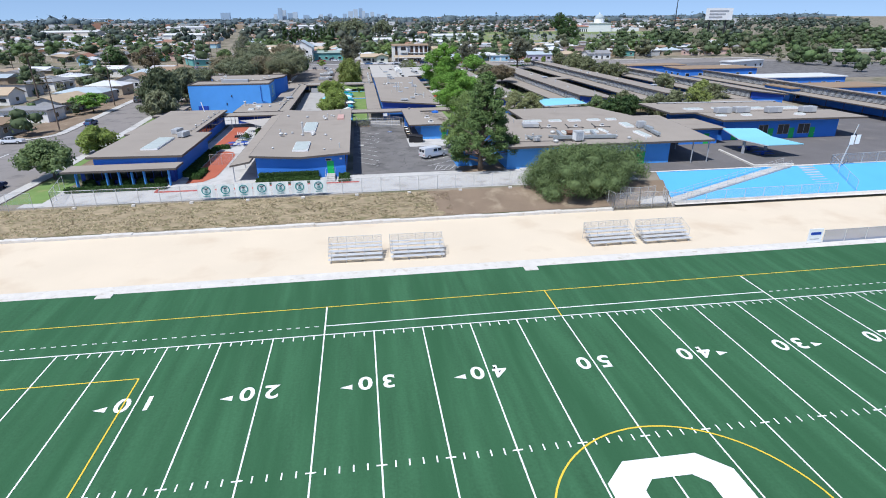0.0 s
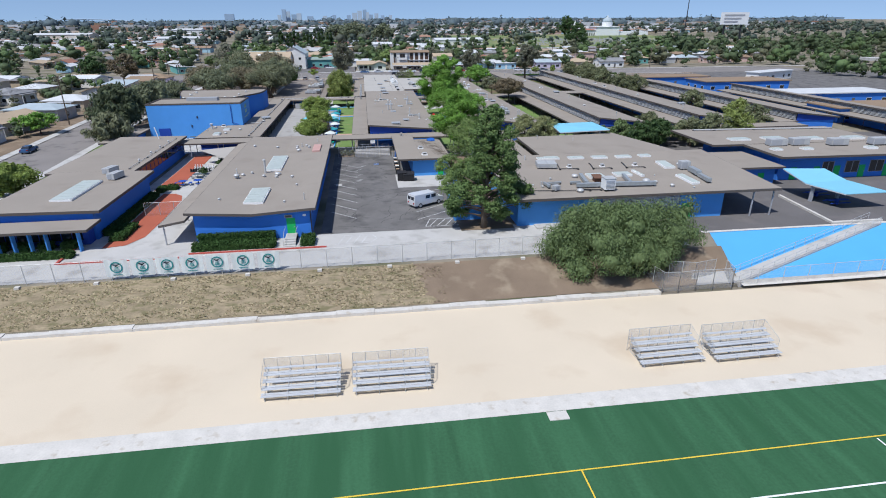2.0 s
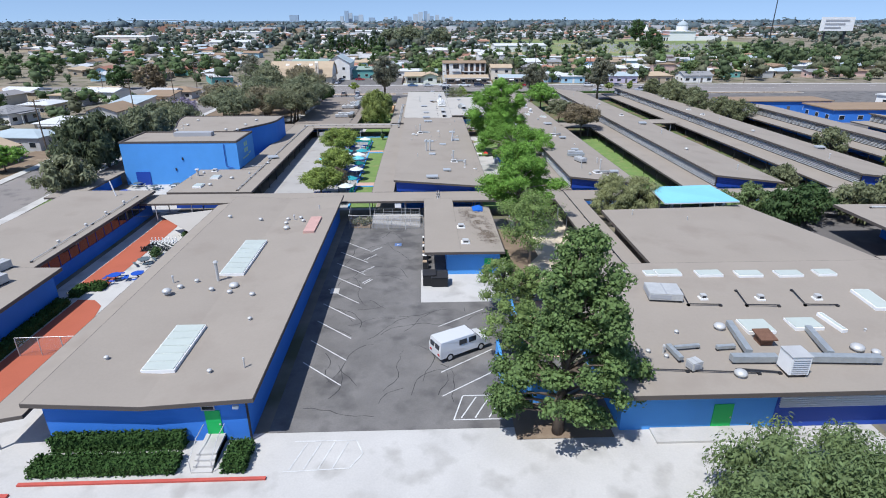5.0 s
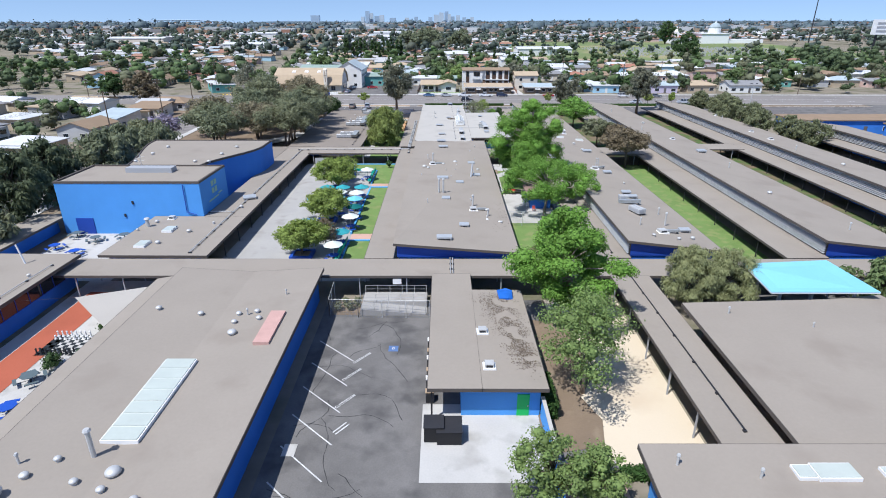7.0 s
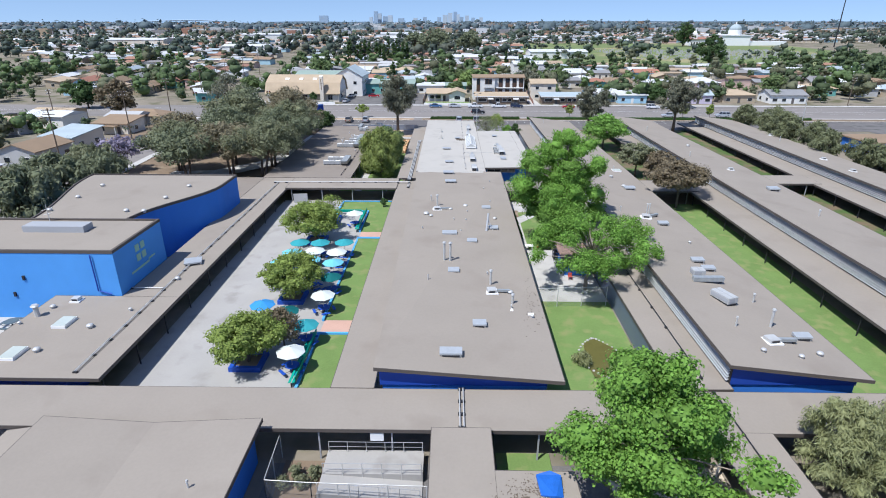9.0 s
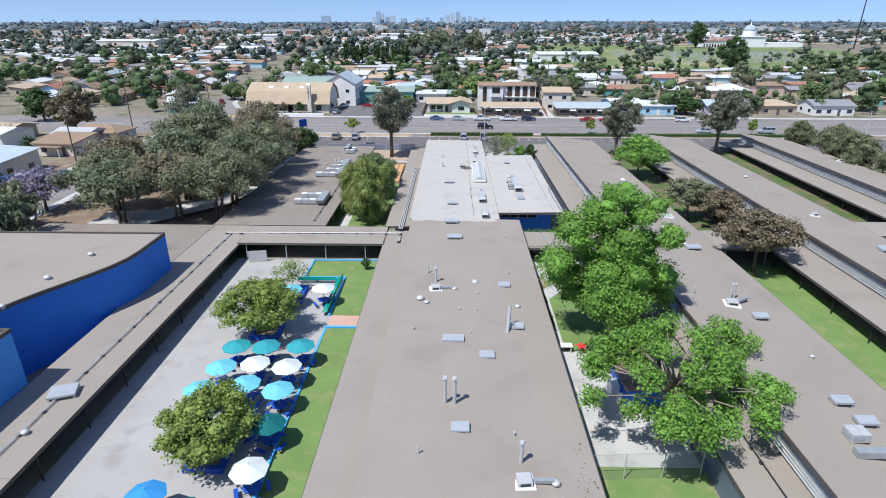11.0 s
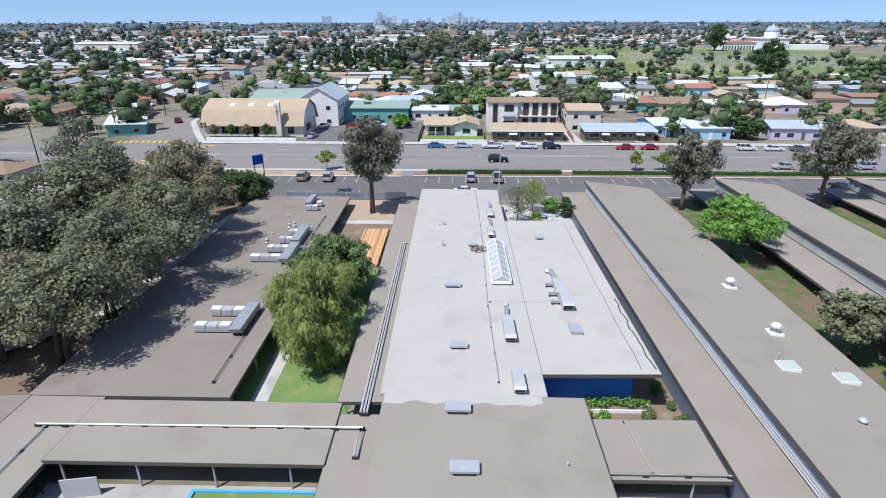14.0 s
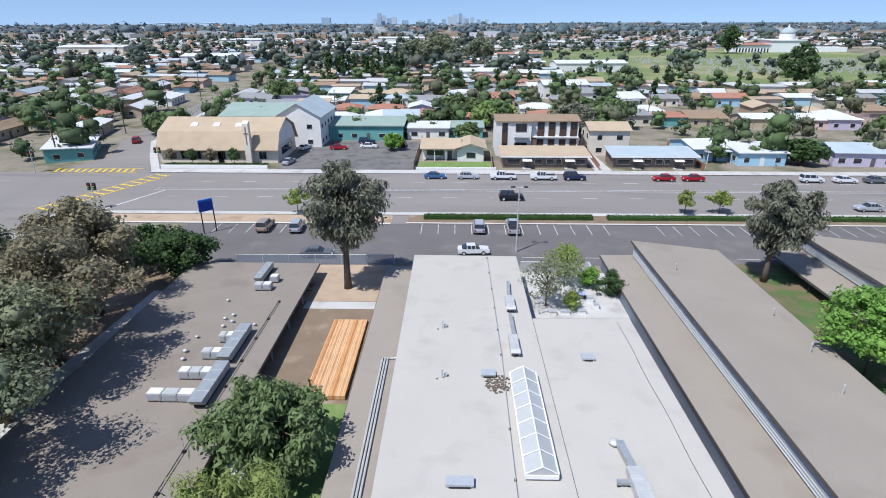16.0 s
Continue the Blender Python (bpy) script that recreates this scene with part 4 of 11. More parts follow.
window_x(C, 153, 212, 3.4, 5.0, 20.9, 1, 24, NAVY)

# --- wing W: white coated roof
W = school("school_wing", "classroom wing with white coated roof and skylight", 17, 243, 3.2)
slope_roof(W, 6.3, 19.4, 214.35, 271.8, 7.3, 7.2, 0.32, ROOF_WHITE, edge=False)
slope_roof(W, 19.45, 29.2, 217.3, 255.6, 7.2, 7.35, 0.32, ROOF_WHITE)
# the coating runs out raggedly over the neighbouring felt
g = Geo()
for k in range(40):
    xa, xb = 6.7 + 0.305 * k, 6.7 + 0.305 * (k + 1)
    ra, rb = [213.3 + 0.5 * noise.noise((q * 0.6, 4.0, 0)) + 0.25 * noise.noise((q * 2.3, 9.0, 0)) for q in (xa, xb)]
    za, zb = [7.3 - 0.15 * (q - 6.6) / 15.6 for q in (xa, xb)]
    g.prism([(xa, ra), (xb, rb), (xb, 214.34), (xa, 214.34)], [za - 0.02, zb - 0.02, zb - 0.02, za - 0.02], [za + 0.015, zb + 0.015, zb + 0.015, za + 0.015])
part("coating_edge", g, ROOF_WHITE, W)
slope_roof(W, 2.6, 6.25, 215.5, 272.0, 5.55, 5.6, 0.28, name="canopy_roof")
walls(W, 6.9, 18.6, 214.6, 271.0, 2.8, 6.95, 6.85, BLUE)
walls(W, 19.3, 27.6, 219.0, 255.0, 2.8, 6.86, 7.0, BLUE)
window_y(W, 20.0, 25.4, 5.9, 6.55, 219.0, -1, 4)
posts(W, [(2.9, 217 + 6 * k) for k in range(10)], 2.6, 5.3, 0.06)
curb_strip = Geo()
pts = [(29.0 + 0.05 * math.sin(k), 218 + k * 1.6) for k in range(24)]
for (xa, ya), (xb, yb) in zip(pts, pts[1:]):
    curb_strip.prism([(xa - 1.25, ya), (xa - 1.2, ya), (xb - 1.2, yb), (xb - 1.25, yb)], 7.28, 7.335)
    if yb < 231:
        rag = 0.22 + 0.16 * math.sin(2.3 * ya)
        curb_strip.prism([(xa - rag, ya), (xa - rag + 0.13, ya), (xb - 0.1, yb), (xb - 0.24, yb)], 7.28, 7.36)
part("roof_seam", curb_strip, FASCIA, W, "dark torn seam in the roof coating")

# --- wings D, E, F, with louvred clerestories over a low covered side
def louvre_wing(x0, y0, y1, zg, label, low=5.0, high=11.6, screened=False):
    w = school("classroom_wing", label, x0 + 8, 0.5 * (y0 + y1), zg)
    xa, xb = x0 + low, x0 + low + high
    slope_roof(w, x0, xa + 0.1, y0, y1, 5.3, 5.35, 0.28, name="side_roof")
    slope_roof(w, xa - 0.35, xb, y0 + 0.3, y1, 7.5, 6.15, 0.3)
    walls(w, xa + 0.25, xb - 1.0, y0 + 0.9, y1 - 0.5, zg - 0.6, 7.05, 5.95, BLUE)
    part("clerestory_wall", Geo().prism([(xa + 0.2, y0 + 0.75), (xb - 1.0, y0 + 0.75), (xb - 1.0, y0 + 0.9), (xa + 0.2, y0 + 0.9)], 5.3, [7.1, 6.0, 6.0, 7.1]), NAVY, w)
    for k in range(6):
        z = 5.55 + 0.29 * k
        part("louver_slat", Geo().prism([(xa - 0.12, y0 + 0.9), (xa + 0.08, y0 + 0.9), (xa + 0.08, y1 - 0.5), (xa - 0.12, y1 - 0.5)], [z, z + 0.14, z + 0.14, z], [z + 0.03, z + 0.17, z + 0.17, z + 0.03]), METAL, w)
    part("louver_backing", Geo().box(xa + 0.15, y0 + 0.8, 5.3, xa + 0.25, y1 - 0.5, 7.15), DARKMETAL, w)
    posts(w, [(x0 + 0.3, y0 + 1 + 6.2 * k) for k in range(int((y1 - y0) / 6.2))], zg - 0.6, 5.05, 0.05, DARKMETAL)
    if screened:
        part("screen_wall", Geo().box(x0 + 0.06, y0 + 0.6, zg - 0.9, x0 + 0.2, y1 - 0.6, 5.02), SCREEN, w, "dark painted screen wall below the roof edge")
    n = int((y1 - y0 - 4) / 3)
    window_x(w, y0 + 2, y1 - 2, zg + 0.9, zg + 2.3, xb - 1.0, 1, n, NAVY)
    return w


louvre_wing(31.6, 150.5, 277, 3.0, "long classroom wing with brown roof and louvred clerestory", low=4.4, screened=True)
louvre_wing(55.6, 150.5, 280, 3.0, "long classroom wing with brown roof and louvred clerestory")
louvre_wing(80.6, 150.5, 281, 3.0, "long classroom wing with brown roof and louvred clerestory")
louvre_wing(106.5, 150.5, 240, 3.0, "long classroom wing with brown roof and louvred clerestory")
louvre_wing(131.0, 120, 215, 3.0, "long classroom wing with brown roof and louvred clerestory")

# --- front wing at the car park on the street side
AL = school("school_wing", "low brown roofed office wing with roof units", -16, 245, 3.2)
slope_roof(AL, -23.4, -6.5, 216.05, 273.2, 5.4, 5.4, 0.3, ROOF_OLD)
walls(AL, -22.6, -8.2, 217, 272.4, 2.6, 5.1, 5.1, BLUE)
posts(AL, [(-6.8, 217 + 6 * k) for k in range(10)], 2.6, 5.1, 0.06)
window_x(AL, 218, 271, 3.9, 4.9, -8.2, 1, 22, NAVY)

# ---- trees and hedges ----
def leaf_mat(name, col, rand=0.24, thru=0.36):
    return mat(name, col, 0.7, 0.16, 2.5, 0.5, 0.0, spec=0.25, rand=rand, island=True, leafy=thru)


L_PLANE = leaf_mat("plane_tree_leaves", (0.185, 0.34, 0.062), 0.34)
L_PLANE2 = leaf_mat("grey_green_plane_leaves", (0.21, 0.29, 0.095))
L_OAK = leaf_mat("oak_leaves", (0.225, 0.24, 0.14))
L_OAK2 = leaf_mat("dark_oak_leaves", (0.20, 0.225, 0.135))
L_COURT = leaf_mat("yellow_green_court_leaves", (0.25, 0.32, 0.08))
L_WILLOW = leaf_mat("willow_leaves", (0.26, 0.31, 0.095))
L_OLIVE = leaf_mat("olive_brown_oak_leaves", (0.265, 0.235, 0.15))
L_EUC = leaf_mat("eucalyptus_leaves", (0.20, 0.205, 0.145))
L_LIME = leaf_mat("lime_green_leaves", (0.20, 0.36, 0.075))
L_BROWN = leaf_mat("brownish_olive_leaves", (0.22, 0.18, 0.115))
L_PINE = leaf_mat("pine_needles", (0.12, 0.185, 0.06), 0.3, 0.2)
L_BUSH = leaf_mat("pepper_bush_leaves", (0.165, 0.225, 0.092), 0.22)
L_PEPPER = leaf_mat("pepper_tree_leaves", (0.105, 0.13, 0.07))
L_JACA = leaf_mat("jacaranda_blossom", (0.33, 0.295, 0.385))
L_SHRUB = leaf_mat("olive_shrub_leaves", (0.31, 0.33, 0.16))
L_SCREEN = leaf_mat("screening_tree_leaves", (0.195, 0.215, 0.115))
L_DARK = leaf_mat("dark_street_leaves", (0.07, 0.12, 0.042))


CUBE = [(i, j, k) for i in (-1, 0, 1) for j in (-1, 0, 1) for k in (-1, 0, 1) if (i, j, k) != (0, 0, 0)]


def ball_quads():
    """The 24 faces of a cube cut once, to be rounded into a clump."""
    at = {p: i for i, p in enumerate(CUBE)}
    out = []
    for axis in range(3):
        for s in (-1, 1):
            for i in (-1, 0):
                for j in (-1, 0):
                    q = []
                    for di, dj in ((0, 0), (1, 0), (1, 1), (0, 1)):
                        p = [0, 0, 0]
                        p[axis], p[(axis + 1) % 3], p[(axis + 2) % 3] = s, i + di, j + dj
                        q.append(at[tuple(p)])
                    out.append(q if s > 0 else q[::-1])
    return np.array(out)


BALL_V = np.array(CUBE, dtype=float)
BALL_V /= np.linalg.norm(BALL_V, axis=1)[:, None]
BALL_F = ball_quads()


def cores(rng, boughs, fill=0.8):
    """Lumpy leaf masses, one inside each bough."""
    b = np.array(boughs, dtype=float)
    k = len(b)
    v = b[:, None, :3] + fill * b[:, None, 3:] * BALL_V[None] * (1 + np.clip(0.2 * rng.normal(size=(k, 26, 1)), -0.35, 0.35))
    return v.reshape(-1, 3), (BALL_F[None] + 26 * np.arange(k)[:, None, None]).reshape(-1, 4)


def leaves(rng, lobes, n, size, hang=0.0, shell=0.7):
    """Leaf sprays over the clumps of a crown."""
    lobes = np.array(lobes, dtype=float)
    wt = (lobes[:, 3] * lobes[:, 4] * lobes[:, 5]) ** 0.6
    pick = rng.choice(len(lobes), n, p=wt / wt.sum())
    d = rng.normal(size=(n, 3))
    d /= np.linalg.norm(d, axis=1)[:, None]
    r = shell + (1 - shell) * rng.random(n) ** 0.7
    r *= 1 + np.clip(0.12 * rng.normal(size=n), -0.3, 0.26)
    c = lobes[pick, :3] + lobes[pick, 3:] * d * r[:, None]
    nrm = 0.95 * d + 0.42 * rng.normal(size=(n, 3)) + np.array([0, 0, 0.4])
    nrm /= np.linalg.norm(nrm, axis=1)[:, None]
    t = np.cross(nrm, rng.normal(size=(n, 3)))
    if hang:
        t = np.array([0, 0, -1.0]) + 0.35 * rng.normal(size=(n, 3))
        t -= nrm * (t * nrm).sum(1)[:, None]
    t /= np.linalg.norm(t, axis=1)[:, None]
    b = np.cross(nrm, t)
    s = size * (0.5 + 1.0 * rng.random(n))[:, None]
    la = s * (1.0 + 1.3 * hang)
    wi = s * (0.7 - 0.25 * hang)
    bend = nrm * s * 0.18
    v = np.stack([c - t * la, c - b * wi + bend, c + t * la, c + b * wi + bend], 1).reshape(-1, 3)
    return v, np.arange(4 * n).reshape(n, 4)


def boughs_for(rng, w, h0, h1, n, flat=1.0, cone=0.0, low=0.0, twigs=6, tuft=1.0):
    """Boughs that make up a crown of width w between the heights h0 and h1, and the leaf clumps of each bough.
    cone narrows the crown upwards, low widens its foot."""
    boughs, clumps = [], []
    p = rng.random(4) * 6.28
    for k in range(n):
        u = (k + rng.random()) / n
        u = u ** 1.25 if cone else u
        a = 2.4 * k + 0.9 * (rng.random() - 0.5)
        if cone:
            env = min(1.0, 0.72 + 3 * u) * (1 - cone * u)
        else:
            q = (u - 0.42) / (0.58 if u > 0.42 else 0.42)
            env = math.sqrt(max(0.03, 1 - (abs(q) ** 2.3) * (1 - low if q < 0 else 1)))
        env *= 1 + 0.17 * math.sin(2 * a + p[0] + 3 * u) + 0.12 * math.sin(3 * a + p[1] - 5 * u)
        big = w * (0.115 if cone else 0.125 if n > 60 else 0.15 if n > 30 else 0.175 if n > 20 else 0.23 if n > 8 else 0.31) * (0.7 + 0.6 * rng.random()) * (0.6 + 0.4 * min(1, env)) * tuft
        rr = max(0.0, 0.53 * w * env * (0.86 + 0.28 * rng.random()) - 0.85 * big) * (1 if rng.random() < 0.72 else 0.5)
        lift = 0.06 * (h1 - h0) * math.sin(2 * a + p[2]) * (1 - u)
        x, y, z = rr * math.cos(a), rr * math.sin(a), h0 + 0.55 * big + (h1 - h0 - 1.1 * big) * u + lift
        tall = big * (0.62 + 0.2 * rng.random()) * flat
        boughs.append((x, y, z, big, big, tall))
        for j in range(twigs):
            d = rng.normal(size=3)
            d /= np.linalg.norm(d)
            s = big * (0.38 + 0.28 * rng.random())
            clumps.append((x + 0.8 * big * d[0], y + 0.8 * big * d[1], z + 0.8 * tall * d[2], s, s * (0.8 + 0.4 * rng.random()), s * (0.6 + 0.25 * rng.random()) * flat))
    return boughs, clumps or boughs


def tree(name, label, category, x, y, h, w, leaf, n, size, seed=1, bole=0.25, thick=None, bark=BARK, lobes=14, hang=0.0, flat=1.0, cone=0.0, lean=(0, 0), group="", z=None, twin=1, low=0.0, aspect=1.0, core=0.5, tuft=1.0):
    """A tree at x, y, with its height and crown width: a trunk with limbs, and a crown of leaf sprays."""
    rng = np.random.default_rng(seed)
    zg = ground(x, y) if z is None else z
    root = thing(name, label, category, 0, 0, 0, group)
    bo, cl = boughs_for(rng, w, h * bole, h, max(9, int(2.4 * lobes)) if n > 2000 else lobes, flat, cone, low, tuft=tuft)
    bo, cl = [[(a + lean[0] * c / h, b * aspect + lean[1] * c / h, c, r, s * aspect, t) for a, b, c, r, s, t in q] for q in (bo, cl)]
    thick = thick or 0.022 * h + 0.06
    if size < 0.3:
        n, size = int(n * 0.86), size * 0.86
    g = Geo()
    for q in range(twin):
        ox = (q - (twin - 1) / 2) * thick * 3
        top = (lean[0] * 0.7 + ox * 2.5, lean[1] * 0.7, h * 0.74)
        g.tube([(ox, 0, -0.2), (ox, 0, 0.15 * h), (lean[0] * 0.25 + ox * 1.6, lean[1] * 0.25 + 0.06 * w * (rng.random() - 0.5), h * 0.4), top], [thick * 1.3, thick, thick * 0.75, thick * 0.2], 8)
    for a, b, c, r, s, t in bo:
        z0 = min(c * 0.72, h * (0.12 + 0.5 * c / h))
        q = z0 / h
        g.tube([(lean[0] * q * 0.7, lean[1] * q * 0.7, z0), (a * 0.4, b * 0.4, z0 + (c - z0) * 0.62), (a * 0.95, b * 0.95, c)], [thick * 0.45, thick * 0.26, thick * 0.08], 5)
    part("trunk", g, bark, root, smooth=True)
    v, f = leaves(rng, cl + bo, n, size, hang, 0.5)
    if core:
        cv, cf = cores(rng, bo, core)
        v, f = np.concatenate([v, cv]), np.concatenate([f, cf + len(v)])
    v[:, 2] = np.maximum(v[:, 2], 0.05)
    ob = new("crown", array_mesh("crown", v, f, leaf))
    ob.parent = root
    root.location = (x, y, zg)
    return root


tree("pine_tree", "tall dark green pine with a clumpy crown beside the wall", "tree", 21.4, 95.9, 16.7, 10.8, L_PINE, 46000, 0.14, 3, 0.13, 0.36, lobes=30, cone=0.74, flat=0.95, lean=(1.0, 0.6))
tree("pepper_bush", "huge round green pepper bush on the bank", "shrub", 35.6, 85.0, 7.3, 17.6, L_BUSH, 115000, 0.11, 5, 0.02, 0.3, lobes=34, flat=1.15, hang=0.35, z=1.1, low=0.8, aspect=0.72)
tree("plane_tree", "young plane tree with a thin green crown", "tree", 25.0, 127.6, 10.2, 9.2, L_PLANE2, 11000, 0.115, 7, 0.22, 0.16, PALEBARK, lobes=6, core=0.3)
tree("plane_tree", "bright green plane tree above a flat roof", "tree", 25.2, 139.8, 13.2, 9.8, L_PLANE, 42000, 0.13, 8, 0.2, 0.24, PALEBARK, lobes=15, core=0.6)
tree("plane_tree", "broad open bright green plane tree in the garden court", "tree", 29.5, 174.2, 9.3, 14.2, L_PLANE, 40000, 0.12, 9, 0.36, 0.22, PALEBARK, lobes=17, core=0.42, tuft=0.62, flat=1.2, lean=(1.0, 0))
tree("plane_tree", "tall full bright green plane tree in the garden court", "tree", 28.9, 189.0, 17.0, 10.4, L_PLANE, 70000, 0.125, 10, 0.14, 0.3, PALEBARK, lobes=22, core=0.7, tuft=1.12, low=0.4)
tree("court_tree", "small round green tree behind a white wall", "tree", 19.8, 115.0, 6.2, 5.0, L_PLANE2, 7000, 0.1, 11, 0.25, 0.12, lobes=14)
tree("court_tree", "small round green tree in a planted nook", "tree", 22.6, 114.6, 5.6, 4.4, L_PLANE2, 5000, 0.1, 12, 0.25, 0.12, lobes=14)
tree("court_tree", "small dense green tree in a planted nook", "tree", 20.2, 107.0, 5.6, 6.2, L_PLANE2, 9000, 0.1, 13, 0.2, 0.12, lobes=14)
tree("willowy_shrub", "tall olive green shrub with drooping sprays", "shrub", 40.2, 143.0, 7.8, 6.6, L_SHRUB, 21000, 0.085, 14, 0.12, 0.12, lobes=14, hang=1.1)
tree("willowy_shrub", "tall olive green shrub with drooping sprays", "shrub", 44.6, 143.4, 7.2, 6.4, L_SHRUB, 21000, 0.085, 15, 0.12, 0.12, lobes=14, hang=1.1)
for i, (x, y, w, h, s) in enumerate(((-6.7, 157.9, 6.6, 5.2, 21), (-5.9, 171.2, 7.2, 5.6, 22), (-7.2, 189.4, 8.2, 6.2, 23))):
    tree("court_tree", "round yellow-green shade tree in a blue planter", "tree", x, y, h, w, L_COURT, 17000, 0.13, s, 0.27, 0.16, lobes=20, flat=0.9, core=0.55, group="shade trees of the lunch court")
tree("court_tree", "half-bare young tree beside a shade tree", "tree", -4.0, 160.6, 4.6, 4.0, L_BROWN, 2200, 0.16, 24, 0.3, 0.08, lobes=10, core=0)
tree("sapling", "thin pale sapling in a blue planter", "tree", -6.8, 198.5, 4.6, 3.8, L_COURT, 1500, 0.11, 25, 0.35, 0.06, PALEBARK, lobes=10, core=0)
tree("willow_tree", "weeping yellow-green willow on a small lawn", "tree", -1.8, 226.0, 9.8, 9.0, L_WILLOW, 36000, 0.105, 26, 0.06, 0.22, lobes=30, hang=1.1, flat=1.6, low=0.5)
tree("court_tree", "round leafy green tree beside a wooden deck", "tree", -1.9, 238.2, 8.2, 8.0, L_BUSH, 14000, 0.17, 126, 0.1, 0.2, lobes=24, hang=0.4, flat=1.1, low=0.3)
tree("eucalyptus_tree", "tall grey-green eucalyptus with a dark trunk", "tree", -2.1, 269.4, 16.8, 10.4, L_EUC, 15000, 0.2, 27, 0.34, 0.42, BARK, lobes=11, hang=0.5)
tree("eucalyptus_tree", "drooping grey-green eucalyptus at a roof edge", "tree", 52.0, 272.5, 13.6, 8.6, L_EUC, 9500, 0.22, 28, 0.34, 0.36, lobes=11, hang=0.7)
tree("eucalyptus_tree", "drooping grey-green eucalyptus at a roof edge", "tree", 77.0, 274.5, 15.5, 9.8, L_EUC, 9000, 0.22, 29, 0.34, 0.4, lobes=11, hang=0.6)
tree("lime_tree", "bright lime green spreading tree between wings", "tree", 51.0, 251.5, 9.0, 10.0, L_LIME, 13000, 0.18, 30, 0.3, 0.2, lobes=22, flat=0.8)
tree("olive_tree", "brownish spreading tree beside a walkway", "tree", 52.5, 206.0, 8.6, 9.2, L_BROWN, 9500, 0.2, 31, 0.4, 0.2, lobes=18, flat=0.75)
tree("olive_tree", "greyish spreading tree with thin crown", "tree", 51.5, 226.5, 7.2, 7.4, L_OAK, 6500, 0.2, 32, 0.35, 0.18, lobes=16, flat=0.8)
tree("olive_tree", "greyish small tree with thin crown", "tree", 54.4, 221.0, 6.8, 6.6, L_BROWN, 5600, 0.2, 33, 0.35, 0.16, lobes=14, flat=0.8)
tree("garden_tree", "thin brownish tree with bare twigs in a planted atrium", "tree", 22.4, 265.0, 6.4, 6.0, L_OAK, 2400, 0.14, 34, 0.25, 0.1, lobes=12, core=0)
tree("garden_tree", "small leafy tree in a planted atrium", "tree", 25.6, 270.5, 5.8, 5.0, L_COURT, 2200, 0.15, 35, 0.25, 0.1, lobes=12, core=0)
tree("garden_shrub", "bright lime green shrub in a planted atrium", "shrub", 28.7, 270.4, 2.8, 3.0, L_LIME, 2500, 0.12, 236, 0.1, 0.06, lobes=8)
tree("garden_shrub", "low green shrub in a planted atrium", "shrub", 25.4, 264.6, 2.2, 2.4, L_COURT, 1800, 0.11, 237, 0.1, 0.05, lobes=8)
tree("garden_shrub", "dense round shrub in a planted atrium", "shrub", 30.6, 267.8, 3.6, 3.2, L_DARK, 3000, 0.12, 36, 0.1, 0.08, lobes=8)

OAKS = ((-25.6, 223.5, 12, 14), (-32.5, 224, 11.5, 12), (-26.4, 232.5, 13, 14), (-26.6, 243, 13, 14), (-28, 252, 14, 13), (-36, 235, 13.5, 13), (-38, 246, 14.5, 14), (-30, 262, 14.0, 11), (-40, 258, 15, 13), (-45, 228, 11, 12), (-50, 240, 11, 12), (-40.5, 221.5, 10.5, 13))
for i, (x, y, h, w) in enumerate(OAKS):
    tree("oak_tree", "spreading grey-green oak with a forked trunk", "tree", x, y, h, w, (L_OAK, L_OLIVE, L_OAK2)[i % 3], 20000 if i in (0, 1, 2, 3, 4) else 11000, 0.19 if i in (0, 1, 2, 3, 4) else 0.24, 40 + i, 0.42 if i in (0, 1, 9, 11) else 0.3, 0.26, lobes=10, flat=1.0, twin=2, low=0.1, core=0.4, lean=(2.6, -0.4) if i in (0, 2) else (1.5, 0.4) if i in (3, 4) else (0, 0), group="oaks beside the office wing")
tree("thin_eucalyptus", "tall sparse eucalyptus with bare limbs", "tree", -46, 262, 17.5, 10, L_EUC, 5000, 0.2, 155, 0.35, 0.24, lobes=9, hang=0.4, core=0)
tree("dark_tree", "dense dark green tree at a roof corner", "tree", -24.5, 272.5, 6.5, 8.5, L_DARK, 6000, 0.22, 55, 0.15, lobes=16)
tree("dark_tree", "dense dark green tree at a roof corner", "tree", -31, 276.0, 6.0, 8.0, L_DARK, 5000, 0.22, 56, 0.15, lobes=16)
tree("jacaranda_tree", "jacaranda with pale violet blossom", "tree", -57.5, 228, 8.0, 8.4, L_JACA, 3200, 0.22, 57, 0.3, lobes=16, flat=0.8)
for i, (x, y, h, w, lf) in enumerate(((-52.5, 168, 12.5, 11.5, L_PEPPER), (-55, 180, 11.5, 11, L_PEPPER), (-49.5, 157, 8.0, 8.0, L_OAK), (-53, 193, 10.5, 11, L_OAK2), (-56, 205, 9.5, 10.5, L_OAK2), (-50.5, 210, 8.5, 9.0, L_OAK2), (-57, 217, 8.5, 9.5, L_OAK))):
    tree("pepper_tree", "drooping dark grey-green pepper tree along the street", "tree", x, y, h, w, lf, 5600, 0.28, 60 + i, 0.14, 0.3, lobes=20, hang=0.6, flat=1.1, group="pepper trees along the side street")
tree("verge_tree", "wide leaning green tree on the verge lawn", "tree", -50.2, 102.2, 6.6, 9.0, L_BUSH, 9000, 0.22, 70, 0.2, 0.2, lobes=18, flat=0.85, lean=(-1.6, 0.8), group="verge trees")
tree("verge_tree", "dense dark green round tree beside the pavement", "tree", -50.8, 121.5, 5.6, 7.6, L_COURT, 9000, 0.22, 71, 0.08, 0.14, lobes=16, low=0.3, group="verge trees")
